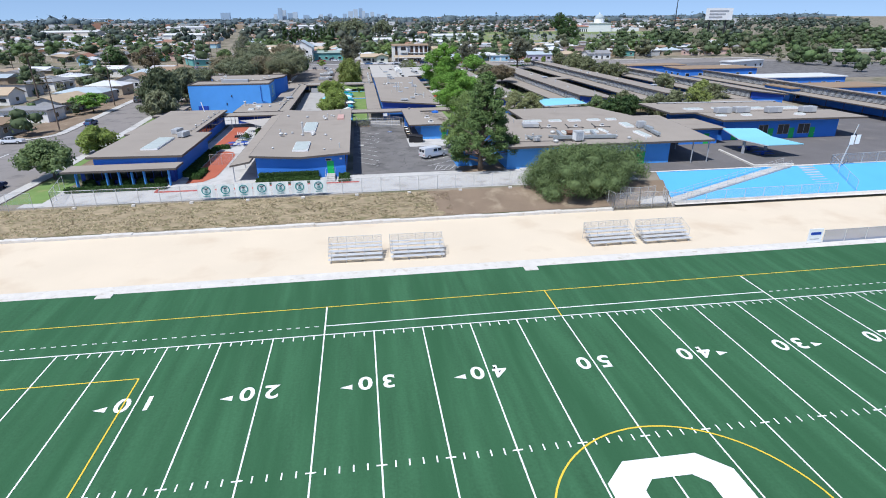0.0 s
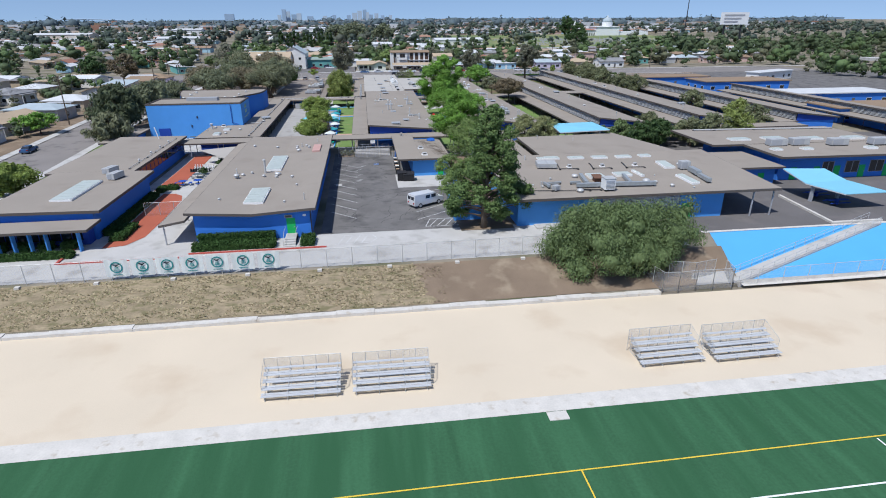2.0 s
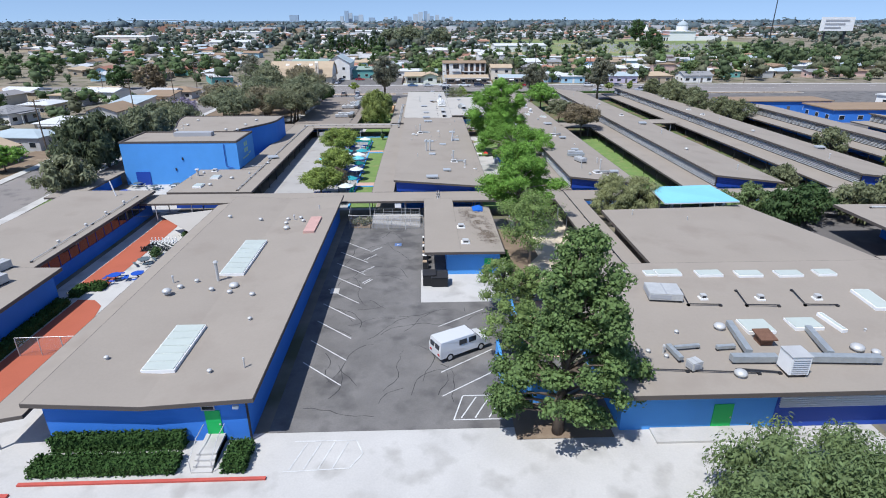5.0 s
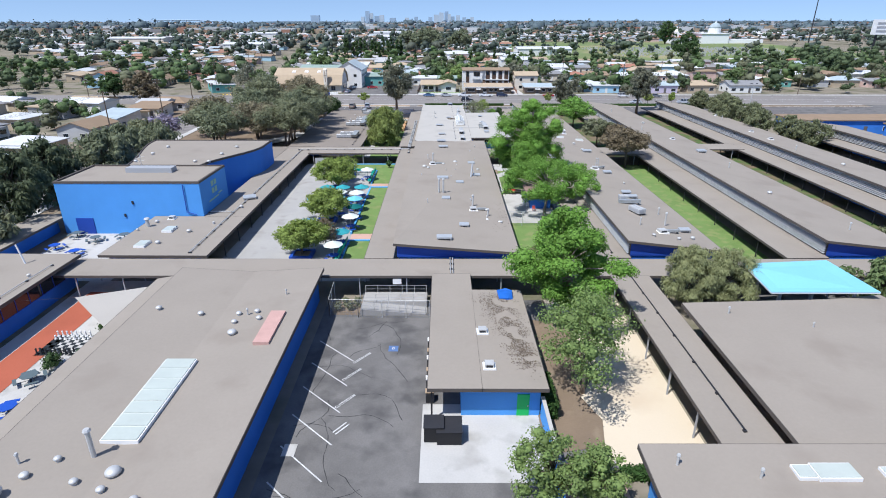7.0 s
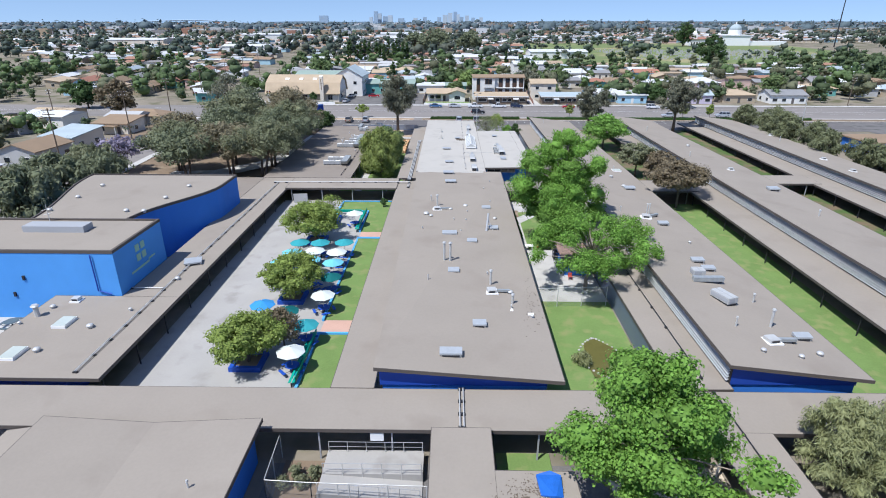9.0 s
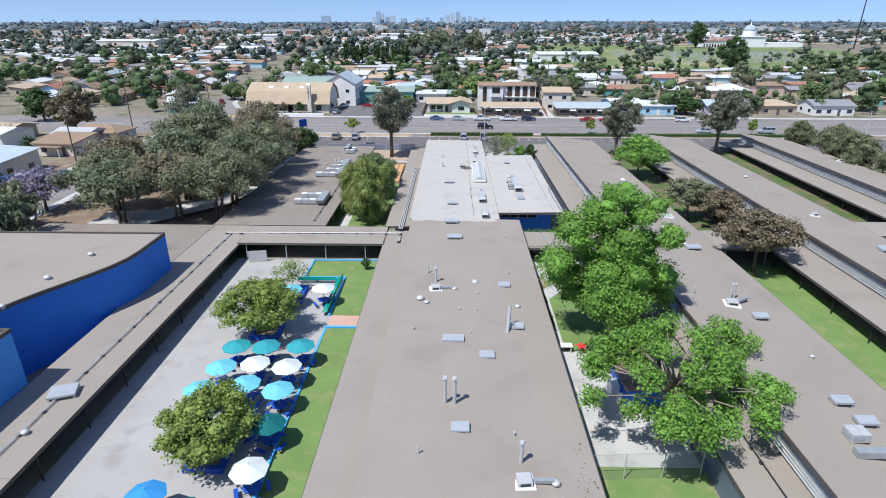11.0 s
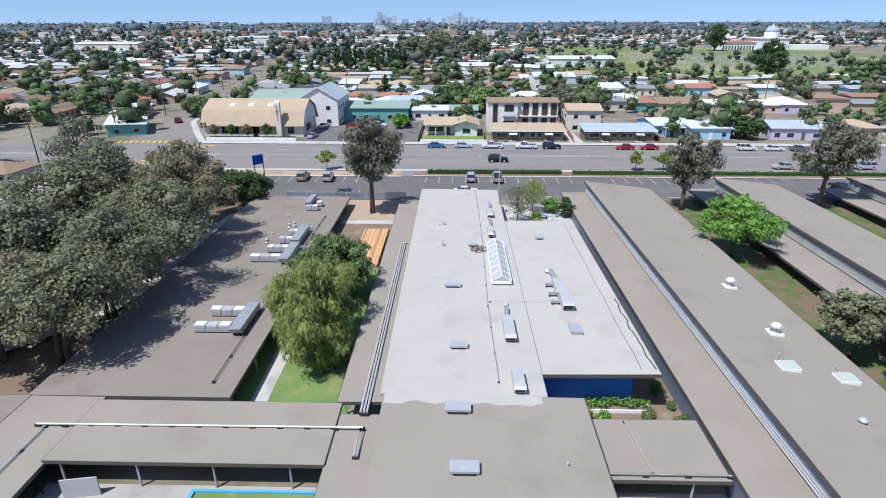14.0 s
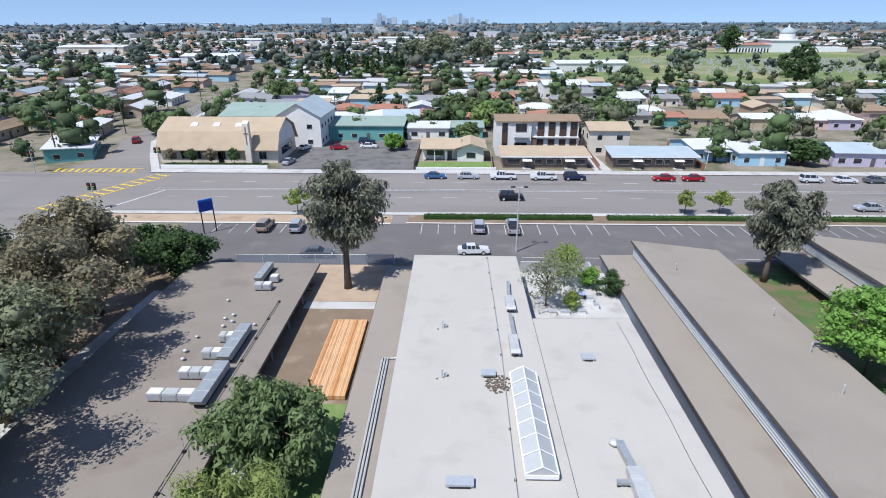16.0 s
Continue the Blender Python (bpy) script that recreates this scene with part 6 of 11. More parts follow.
def apartment_block():
    """Two storeys: a projecting stair bay, and a wing with brown window panels over a ledge."""
    root = thing("apartment_house", "white two-storey apartment house with brown window panels", "house", 32.2, 352, ZS)
    z1, ze = ZS + 4.8, ZS + 8.5
    for x0, y0, x1, y1 in ((21.8, 346.4, 30.6, 346.65), (21.8, 346.65, 22.05, 358), (30.35, 346.65, 30.6, 347.6), (30.6, 347.4, 42.6, 347.6), (42.35, 347.6, 42.6, 358), (22.05, 357.75, 42.35, 358)):
        part("wall", Geo().box(x0, y0, ZS - 0.4, x1, y1, ze), HW["white"], root)
    for x0, x1, ya in ((21.4, 31.0, 346.0), (31.0, 43.0, 346.9)):
        part("roof", Geo().prism([(x0, ya), (x1, ya), (x1, 352.2), (x0, 352.2)], [ze, ze, ze + 0.8, ze + 0.8], [ze + 0.25, ze + 0.25, ze + 1.05, ze + 1.05]), HR["brown"], root)
    part("roof", Geo().prism([(21.2, 352.2), (43.2, 352.2), (43.2, 358.6), (21.2, 358.6)], [ze + 0.8, ze + 0.8, ze, ze], [ze + 1.05, ze + 1.05, ze + 0.25, ze + 0.25]), HR["brown"], root)
    part("ledge", Geo().box(31.0, 346.7, z1 - 0.25, 42.6, 347.4, z1), HW["white"], root)
    for x0, x1 in ((32.2, 33.9), (35.0, 36.7), (37.8, 39.5), (40.5, 42.2)):
        p = part("window_panel", Geo().box(x0, 347.24, z1, x1, 347.4, ze - 0.1), UMBER, root)
        part("pane", Geo().box(x0 + 0.15, 347.2, z1 + 1.9, x1 - 0.15, 347.24, ze - 0.45), GLASS, p)
        part("lower_opening", Geo().box(x0, 347.36, ZS + 0.3, x1, 347.4, z1 - 0.7), UMBER, root)
    p = part("window_panel", Geo().box(23.2, 346.28, ZS + 0.4, 24.6, 346.4, ze - 0.2), UMBER, root)
    for a, b in ((ZS + 1.4, ZS + 3.2), (z1 + 1.2, z1 + 3.3)):
        part("pane", Geo().box(23.35, 346.24, a, 24.45, 346.28, b), GLASS, p)
    for a, b, c, d in ((26.6, 29.4, z1 + 1.3, z1 + 3.3), (26.4, 29.6, ZS + 0.5, ZS + 3.4)):
        p = part("window_panel", Geo().box(a, 346.3, c, b, 346.4, d), UMBER, root)
        part("pane", Geo().box(a + 0.2, 346.26, c + 0.2, 0.5 * (a + b) - 0.1, 346.3, d - 0.2), GLASS, p)
        part("pane", Geo().box(0.5 * (a + b) + 0.1, 346.26, c + 0.2, b - 0.2, 346.3, d - 0.2), GLASS, p)
    part("balcony", Geo().box(26.2, 345.5, z1 - 0.1, 30.0, 346.4, z1 + 0.05).box(26.2, 345.45, z1 + 0.05, 30.0, 345.55, z1 + 1.0), HW["white"], root)
    stair = part("stair", Geo().prism([(30.8, 343.6), (31.9, 343.6), (31.9, 347.4), (30.8, 347.4)], [ZS, ZS, z1 - 0.3, z1 - 0.3], [ZS + 0.25, ZS + 0.25, z1, z1]), UMBER, root)
    part("stair_rail", Geo().tube([(30.8, 343.6, ZS + 1.1), (30.8, 347.4, z1 + 0.9)], 0.05, 4), UMBER, stair)


def duplex(x0, x1, y0, y1, h, roof_mat, label):
    """A low twin dwelling: shallow roof, two doors under white awnings, window bands between."""
    root = thing("duplex_house", label, "house", 0.5 * (x0 + x1), y0, ZS, "twin dwellings along the street")
    for a, b, c, d in ((x0, y0, x1, y0 + 0.2), (x0, y1 - 0.2, x1, y1), (x0, y0 + 0.2, x0 + 0.2, y1 - 0.2), (x1 - 0.2, y0 + 0.2, x1, y1 - 0.2)):
        part("wall", Geo().box(a, b, ZS - 0.3, c, d, ZS + h), BRICKY, root)
    part("roof", Geo().prism([(x0 - 0.7, y0 - 0.9), (x1 + 0.7, y0 - 0.9), (x1 + 0.7, y1 + 0.5), (x0 - 0.7, y1 + 0.5)], [ZS + h - 0.1, ZS + h - 0.1, ZS + h + 0.7, ZS + h + 0.7], [ZS + h + 0.1, ZS + h + 0.1, ZS + h + 0.9, ZS + h + 0.9]), roof_mat, root)
    part("eave_board", Geo().box(x0 - 0.7, y0 - 0.96, ZS + h - 0.2, x1 + 0.7, y0 - 0.9, ZS + h + 0.12), HW["white"], root)
    w = x1 - x0
    for f in (0.28, 0.78):
        x = x0 + w * f
        part("door", Geo().box(x - 0.5, y0 - 0.06, ZS, x + 0.5, y0, ZS + 2.1), HR["dark"], root)
        part("awning", Geo().prism([(x - 1.1, y0 - 1.7), (x + 1.1, y0 - 1.7), (x + 1.1, y0), (x - 1.1, y0)], [ZS + 1.95, ZS + 1.95, ZS + 2.35, ZS + 2.35], [ZS + 2.02, ZS + 2.02, ZS + 2.42, ZS + 2.42]), WHITE, root)
        part("step", Geo().box(x - 0.9, y0 - 1.5, ZS - 0.1, x + 0.9, y0 - 0.06, ZS + 0.16), CONC, root)
    for f, g2 in ((0.05, 0.2), (0.38, 0.46), (0.52, 0.6), (0.63, 0.69), (0.86, 0.97)):
        a, b = x0 + w * f, x0 + w * g2
        p = part("window", Geo().box(a - 0.08, y0 - 0.05, ZS + 0.92, b + 0.08, y0 + 0.02, ZS + 2.2), TRIM, root)
        part("pane", Geo().box(a, y0 - 0.08, ZS + 1.0, b, y0 - 0.05, ZS + 2.12), GLASS, p)


def bungalow():
    """A cream bungalow with a deep porch and a front gable."""
    root = thing("house", "cream bungalow with tan roof and deep shaded porch", "house", 11, 341, ZS)
    for x0, y0, x1, y1 in ((3.4, 342.4, 12.0, 342.6), (12.0, 339.8, 18.4, 340.0), (12.0, 340.0, 12.2, 342.6), (18.2, 340.0, 18.4, 350), (3.4, 342.6, 3.6, 350), (3.6, 349.8, 18.2, 350)):
        part("wall", Geo().box(x0, y0, ZS - 0.3, x1, y1, ZS + 3.2), HW["white"], root)
    for ya, yb, za, zb in ((339.6, 345.6, 3.0, 4.5), (345.6, 350.6, 4.5, 3.1)):
        part("roof", Geo().prism([(2.8, ya), (13.0, ya), (13.0, yb), (2.8, yb)], [ZS + za, ZS + za, ZS + zb, ZS + zb], [ZS + za + 0.18, ZS + za + 0.18, ZS + zb + 0.18, ZS + zb + 0.18]), HR["tan"], root)
    for xa, xb, za, zb in ((11.2, 15.2, 3.15, 4.4), (15.2, 19.2, 4.4, 3.15)):
        part("roof", Geo().prism([(xa, 338.9), (xb, 338.9), (xb, 350.6), (xa, 350.6)], [ZS + za, ZS + zb, ZS + zb, ZS + za], [ZS + za + 0.18, ZS + zb + 0.18, ZS + zb + 0.18, ZS + za + 0.18]), HR["tan"], root)
    part("gable", Geo().add([(12.0, 339.85, ZS + 3.2), (18.4, 339.85, ZS + 3.2), (15.2, 339.85, ZS + 4.3)], [(0, 1, 2)]), HW["white"], root)
    for x in (3.6, 6.4, 9.2):
        part("porch_post", Geo().box(x - 0.1, 339.9, ZS - 0.2, x + 0.1, 340.1, ZS + 3.0), HW["white"], root)
    part("door", Geo().box(9.6, 342.34, ZS, 10.6, 342.4, ZS + 2.1), HR["dark"], root)
    for a, b, y in ((4.4, 8.6, 342.4), (14.2, 16.4, 339.8)):
        p = part("window", Geo().box(a - 0.1, y - 0.06, ZS + 0.85, b + 0.1, y, ZS + 2.3), TRIM, root)
        part("pane", Geo().box(a, y - 0.09, ZS + 0.95, b, y - 0.06, ZS + 2.2), GLASS, p)


bungalow()
apartment_block()
duplex(22.6, 42.2, 333.4, 340.4, 2.9, HR["tan"], "low brown twin dwelling with flat cream roof and white awnings")
duplex(48.2, 67.2, 333.6, 340.6, 2.9, HR["slate"], "low brown twin dwelling with grey roof and white awnings")
patch("apartment_drive", CONC, [(43.4, 330.6), (47.4, 330.6), (47.0, 346), (43.2, 346)], ZS + 0.15, "pale concrete drive between dwellings", "drive")
patch("front_lawn", LAWN, [(2.6, 331.0), (20.6, 331.0), (20.6, 339.0), (2.6, 339.0)], ZS + 0.1, "small green front lawn behind the pavement", "lawn")
solo("garden_wall_front", Geo().box(2.4, 330.8, ZS - 0.1, 20.8, 331.1, ZS + 0.7), HW["white"], "low white garden wall along the pavement", "wall", kind="structure")
house(50.5, 352, 0, 10, 10, 6.4, "gable", HW["cream"], HR["tan"], "cream two-storey house with tan roof", 1.3, 10, floors=2)
house(74, 347, 8, 11, 12, 3.2, "gable", HW["blue"], HR["white"], "light blue house with white roof", 1.2, 11, porch=True)
house(84, 341, 0, 11, 9, 3.1, "shed", HW["blue"], HR["white"], "light blue house with white roof", 0.8, 12)
house(108, 341, -4, 14, 10, 3.3, "gable", HW["lilac"], HR["slate"], "pale lilac house with grey roof", 1.4, 13)
house(126, 343, 3, 13, 10, 3.3, "hip", HW["beige"], HR["tan"], "beige house with tan roof", 1.5, 14)
house(145, 342, 0, 14, 10, 3.3, "gable", HW["white"], HR["grey"], "white house with grey roof", 1.5, 15)
house(-6, 388, 5, 11, 10, 3.4, "gable", HW["teal"], HR["slate"], "teal gabled house with grey roof", 2.2, 16, porch=True)
house(3.5, 372, 0, 12, 8, 3.2, "shed", HW["white"], HR["white"], "small white cabin with flat white roof", 0.6, 17)
house(14, 374, 0, 11, 8, 3.0, "shed", HW["teal"], HR["green"], "small teal cabin with flat green roof", 0.6, 18)
house(-87, 346, 116, 19, 10, 3.0, "shed", HW["teal"], HR["white"], "long teal corner house with white roof", 0.5, 19)
house(-99, 371, 104, 20, 8, 3.2, "gable", HW["beige"], HR["white"], "long house with pale roof", 0.7, 20)

# more houses of the town: near ones singly, far ones together
WALLS, ROOFS = list(HW), ["white", "white", "grey", "tan", "brown", "slate", "red", "white", "tan", "grey"]


def in_cemetery(x, y):
    return x > 62 + 0.10 * (y - 500) and 505 < y < 840


def cross_x(y):
    """The middle of the cross street beyond the avenue of shops."""
    return -66 - 0.42 * (y - 330) if y < 362 else -79.5 - 0.165 * (y - 362)


def taken(x, y):
    if in_cemetery(x, y) or (y < 380 and -70 < x < 155):
        return True
    return abs(x - cross_x(y)) < 13


LOTS = []
rng = random.Random(11)
for row in range(34):
    y = 366 + row * 23.5 + (4 if row % 2 else 0)
    for col in range(-44, 45):
        x = col * 13.6 + rng.uniform(-2, 2)
        yy = y + rng.uniform(-3, 3)
        if abs(x - 8) < (0.92 * (yy - 100) if x > 0 else 0.78 * (yy - 150)) and not taken(x, yy) and rng.random() < 0.9:
            LOTS.append((x, yy))
for x0 in (-84, -112, -140, -168):
    for k in range(16):
        y = 92 + 18 * k + rng.uniform(-2, 2)
        if y < 296:
            LOTS.append((x0 + rng.uniform(-2, 2), y))
for k in range(4):
    LOTS.append((-86 - 22 * k, 284 + rng.uniform(-2, 2)))
near_n = 0
far_w, far_r = Geo(), Geo()
for i, (x, y) in enumerate(LOTS):
    w, d, h = rng.uniform(9, 15), rng.uniform(7.5, 10.5), rng.uniform(2.8, 3.5)
    rot = rng.choice((0, 90, 0, 180)) + rng.uniform(-5, 5) - (8 if x < -60 else 0)
    kind = rng.choice(("gable", "hip", "gable", "shed", "flat") if x < -70 else ("gable", "hip", "gable", "hip", "shed"))
    if x < -74 and 335 < y < 500:
        w, d, h, rot, kind = 17, 6.8, 2.9, 98 + rng.uniform(-3, 3), rng.choice(("gable", "shed"))
        if x > -112 and y < 385:
            continue
    if math.hypot(x - 10, y - 206) < 265 and near_n < 98:
        near_n += 1
        wc, rc = rng.choice(WALLS), rng.choice(ROOFS if y > 300 else ["tan", "brown", "grey", "slate", "white", "tan", "brown"])
        if x < -70 and y < 300:
            wc = dict(teal="cream", blue="white", pink="beige", lilac="grey").get(wc, wc)
            if y < 143.5:
                continue
            if x > -90 and y < 200:
                x = -84.5
        house(x, y, rot, w, d, h, kind, HW[wc], HR[rc], "small %s house with %s roof" % (wc, rc), rng.uniform(0.8, 1.8), i, porch=rng.random() < 0.3)
    else:
        z = ground(x, y)
        c, s = math.cos(radians(rot)), math.sin(radians(rot))
        q = lambda px, py: (x + c * px - s * py, y + s * px + c * py)
        far_w.prism([q(-w / 2, -d / 2), q(w / 2, -d / 2), q(w / 2, d / 2), q(-w / 2, d / 2)], z - 1.5, z + h)
        r = rng.uniform(0.5, 1.7)
        e = 0.6
        v = [(*q(-w / 2 - e, -d / 2 - e), z + h), (*q(w / 2 + e, -d / 2 - e), z + h), (*q(w / 2 + e, d / 2 + e), z + h), (*q(-w / 2 - e, d / 2 + e), z + h), (*q(-w / 2 - e, 0), z + h + r), (*q(w / 2 + e, 0), z + h + r)]
        far_r.add(v, [(0, 1, 5, 4), (2, 3, 4, 5), (1, 2, 5), (3, 0, 4), (3, 2, 1, 0)])
pal_w = mat("far_house_walls", (0.5, 0.5, 0.5), 0.85, 0.05, 3, 0.3, 0, palette=[(0.60, 0.53, 0.43), (0.72, 0.71, 0.68), (0.45, 0.37, 0.27), (0.62, 0.45, 0.40), (0.35, 0.52, 0.60), (0.30, 0.24, 0.18)], island=True)
pal_r = mat("far_house_roofs", (0.5, 0.5, 0.5), 0.9, 0.06, 3, 0.3, 0, palette=[(0.50, 0.51, 0.52), (0.24, 0.23, 0.23), (0.36, 0.28, 0.20), (0.42, 0.42, 0.42), (0.27, 0.19, 0.13), (0.31, 0.17, 0.12), (0.33, 0.38, 0.41), (0.56, 0.57, 0.58)], island=True)
solo("distant_house_walls", far_w, pal_w, "walls of many small houses of the distant suburb", "houses", kind="stuff")
solo("distant_house_roofs", far_r, pal_r, "roofs of many small houses of the distant suburb", "houses", kind="stuff")

# pale sheds and halls among the houses
for x, y, w, d, h, c in ((98, 590, 46, 20, 6, "white"), (25, 545, 22, 12, 5, "white"), (60, 468, 20, 14, 6, "white"), (-170, 640, 40, 22, 7, "white"), (-330, 760, 60, 30, 8, "cream"), (-240, 905, 50, 24, 9, "white"), (-60, 980, 60, 20, 8, "white")):
    house(x, y, 4, w, d, h, "gable", HW[c], HR["white"], "long pale hall with white roof among houses", 1.5, int(x), "hall")

# cemetery and its white mausoleum
v, f = [], []
nx, ny = 20, 18
for j in range(ny + 1):
    for i in range(nx + 1):
        y = 505 + 335 * j / ny
        x = 62 + 0.10 * (y - 500) + 300 * i / nx
        v.append((x, y, ground(x, y) + 0.9))
f = [(j * (nx + 1) + i, j * (nx + 1) + i + 1, (j + 1) * (nx + 1) + i + 1, (j + 1) * (nx + 1) + i) for j in range(ny) for i in range(nx)]
tagged(new("cemetery_lawn", array_mesh("cemetery_lawn", v, f, CEMETERY)), "wide pale green cemetery lawn", "lawn", kind="structure")
g = Geo()
for k in range(900):
    x, y = rng.uniform(150, 330), rng.uniform(560, 690)
    z = ground(x, y) + 0.8
    g.box(x - 0.5, y - 0.15, z, x + 0.5, y + 0.15, z + rng.uniform(0.7, 1.5))
solo("gravestones", g, HW["grey"], "rows of small grey gravestones on the lawn", "gravestones", kind="stuff")
MZ = ground(334, 790) - 1.5
ma = thing("mausoleum", "large white mausoleum with dome and red tile roofs", "mausoleum", 334, 792, MZ)
part("wing", Geo().box(283, 786, MZ - 3, 322, 806, MZ + 9), WHITE, ma)
part("wing", Geo().box(346, 786, MZ - 3, 392, 802, MZ + 7), WHITE, ma)
part("nave", Geo().box(318, 784, MZ - 3, 350, 812, MZ + 13), WHITE, ma)
part("tile_roof", Geo().prism([(282, 785), (323, 785), (323, 807), (282, 807)], MZ + 9, [MZ + 9.2, MZ + 9.2, MZ + 10.6, MZ + 10.6]), HR["red"], ma)
part("tile_roof", Geo().prism([(317, 783), (351, 783), (351, 813), (317, 813)], MZ + 13, [MZ + 13.2, MZ + 13.2, MZ + 14, MZ + 14]), HR["white"], ma)
part("drum", Geo().cyl(337, 796, MZ + 12, MZ + 19, 7.0, 7.0, 16), WHITE, ma)
part("dome", Geo().ball(337, 796, MZ + 19, 6.6, 6.6, 6.0, 16, 6, 0.0), HR["slate"], ma, smooth=True)
part("lantern", Geo().cyl(337, 796, MZ + 24.6, MZ + 27.5, 1.0, 0.3, 8), WHITE, ma)
part("tower", Geo().box(288, 790, MZ, 293, 795, MZ + 15).cyl(290.5, 792.5, MZ + 15, MZ + 21, 2.4, 0.2, 8), WHITE, ma)
part("terrace", Geo().box(300, 755, MZ - 6, 345, 780, MZ - 1), WHITE, ma)
for k in range(12):
    part("arch_window", Geo().box(285 + 3 * k, 785.8, MZ + 2, 286.3 + 3 * k, 786.0, MZ + 6), GLASS, ma)

# far right: open lot, long white bungalow building, overpass
sheet("open_lot", ASPHALT, 135, 217, 400, 299, "open brown lot beyond the school", 0.05, "ground")
house(186, 262, 24, 26, 6, 3.4, "flat", HW["white"], HR["white"], "long white portable building with dark windows", 1, 71, "portable_building")
ov = thing("overpass", "pale concrete freeway overpass with piers", "bridge", 310, 300, 3)
part("deck", Geo().prism([(290, 318), (520, 300), (524, 310), (290, 328)], 6.5, 8.0), CONC, ov)
for k in range(7):
    x, y = 300 + 34 * k, 322.3 - 2.6 * k
    part("pier", Geo().box(x - 1.5, y - 2, 0, x + 1.5, y + 2, 6.5), CONC, ov)
bb = thing("billboard", "white billboard on tall posts", "billboard", 330, 510, 6)
part("panel", Geo().box(318, 510, 24, 344, 511, 34), WHITE, bb)
for x in (323, 339):
    part("post", Geo().box(x - 0.5, 511, 4, x + 0.5, 512, 30), DARKMETAL, bb)
for k in range(3):
    part("lettering_bar", Geo().box(321, 509.8, 31 - 2.6 * k, 340 - 3 * k, 509.95, 32.2 - 2.6 * k), POSTGREY, bb)
ma2 = thing("radio_mast", "thin tall lattice radio mast", "mast", 430, 760, 5)
part("mast", Geo().tube([(430, 760, 5), (430, 760, 30), (430, 760, 90)], [0.7, 0.6, 0.3], 4), DARKMETAL, ma2)
for x, y, w in ((150, 168, 16), (160, 196, 16), (128, 248, 14), (150, 232, 18)):
    house(x, y, 0, 34, w - 4, 3.6, "flat", BLUE, HR["white" if y == 196 else "brown"], "long blue portable classroom with flat roof", 1, int(y), "portable_classroom")


# trees of the town
def wood(name, label, spots, leaf, boughs, per, size, seed):
    """Many trees in one mesh: each spot is x, y, height, width."""
    rng = np.random.default_rng(seed)
    vs, fs, k = [], [], 0
    for x, y, h, w in spots:
        bo, cl = boughs_for(rng, w, 0.06 * h, h, boughs, 1.05, twigs=0)
        for v, f in (cores(rng, bo, 0.62), leaves(rng, cl, per, size * (0.6 + 0.06 * w), 0.1, 0.6)):
            vs.append(v + (x, y, ground(x, y)))
            fs.append(f + k)
            k += len(v)
    tagged(new(name, array_mesh(name, np.concatenate(vs), np.concatenate(fs), leaf)), label, "trees", kind="stuff")


def blocked(x, y):
    return (-72 < x < 170 and y < 331) or (297 < y < 331) or (-73 < x < -57 and y < 331) or abs(x - cross_x(y)) < 9 or (in_cemetery(x, y) and rng.random() < 0.6) or (225 < x < 420 and 640 < y < 810) or (y < 362 and -62 < x < 68)


far_leaf = [leaf_mat("town_leaves_dark", (0.105, 0.145, 0.07)), leaf_mat("town_leaves_green", (0.135, 0.20, 0.08)), leaf_mat("town_leaves_olive", (0.165, 0.175, 0.105))]
# bluer, greyer copies of the town leaves, with aerial haze in the colour
haze_leaf = [leaf_mat("haze_tinted_leaves_dark", (0.10, 0.13, 0.105)), leaf_mat("haze_tinted_leaves_green", (0.125, 0.165, 0.11)), leaf_mat("haze_tinted_leaves_olive", (0.135, 0.15, 0.115))]
spots = [[], [], []]
while sum(map(len, spots)) < 860:
    y = rng.uniform(70, 560)
    x = rng.uniform(-270, 420)
    if abs(x - 8) < 0.9 * y + 20 and not blocked(x, y) and (x < -72 or y > 331 or x > 225):
        if min((abs(x - a) + abs(y - b) for a, b in LOTS), default=99) > 6.5:
            h = rng.choice((4, 5, 6, 7, 9, 11))
            spots[rng.choice((0, 0, 1, 1, 2))].append((x, y, h * rng.uniform(0.8, 1.2), h * rng.uniform(0.8, 1.3)))
for i in range(3):
    spots[i] = [(x, y, h, w) if y > 300 or x > -70 else (x, y, 0.62 * h, 0.7 * w) for x, y, h, w in spots[i] if not (x < -66 and (y < 143 or (x > -76 and y < 300) or (y < 300 and int(7 * x) % 3 == 0)))]
    wood("town_trees", "many leafy garden trees among the houses", spots[i], far_leaf[i], 5, 125, 0.32, 200 + i)
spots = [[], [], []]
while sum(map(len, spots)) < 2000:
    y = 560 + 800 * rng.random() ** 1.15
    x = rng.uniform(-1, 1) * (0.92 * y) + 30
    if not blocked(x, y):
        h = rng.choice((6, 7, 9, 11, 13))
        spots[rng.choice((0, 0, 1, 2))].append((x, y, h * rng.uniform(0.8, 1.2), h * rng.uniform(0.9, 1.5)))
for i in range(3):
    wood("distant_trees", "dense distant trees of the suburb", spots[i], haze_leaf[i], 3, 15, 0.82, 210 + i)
spots = []
while len(spots) < 70:
    x, y = rng.uniform(215, 520), rng.uniform(345, 640)
    if not in_cemetery(x, y) and not 310 < x < 350:
        h = rng.uniform(10, 17)
        spots.append((x, y, h, h * rng.uniform(0.8, 1.2)))
wood("dark_grove", "tall dark trees beyond the open lot", spots, far_leaf[0], 9, 260, 0.3, 230)
# distance haze is put into this blue-green leaf colour
far_blue = leaf_mat("haze_tinted_hill_leaves", (0.10, 0.135, 0.15), 0.3, 0.1)
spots = []
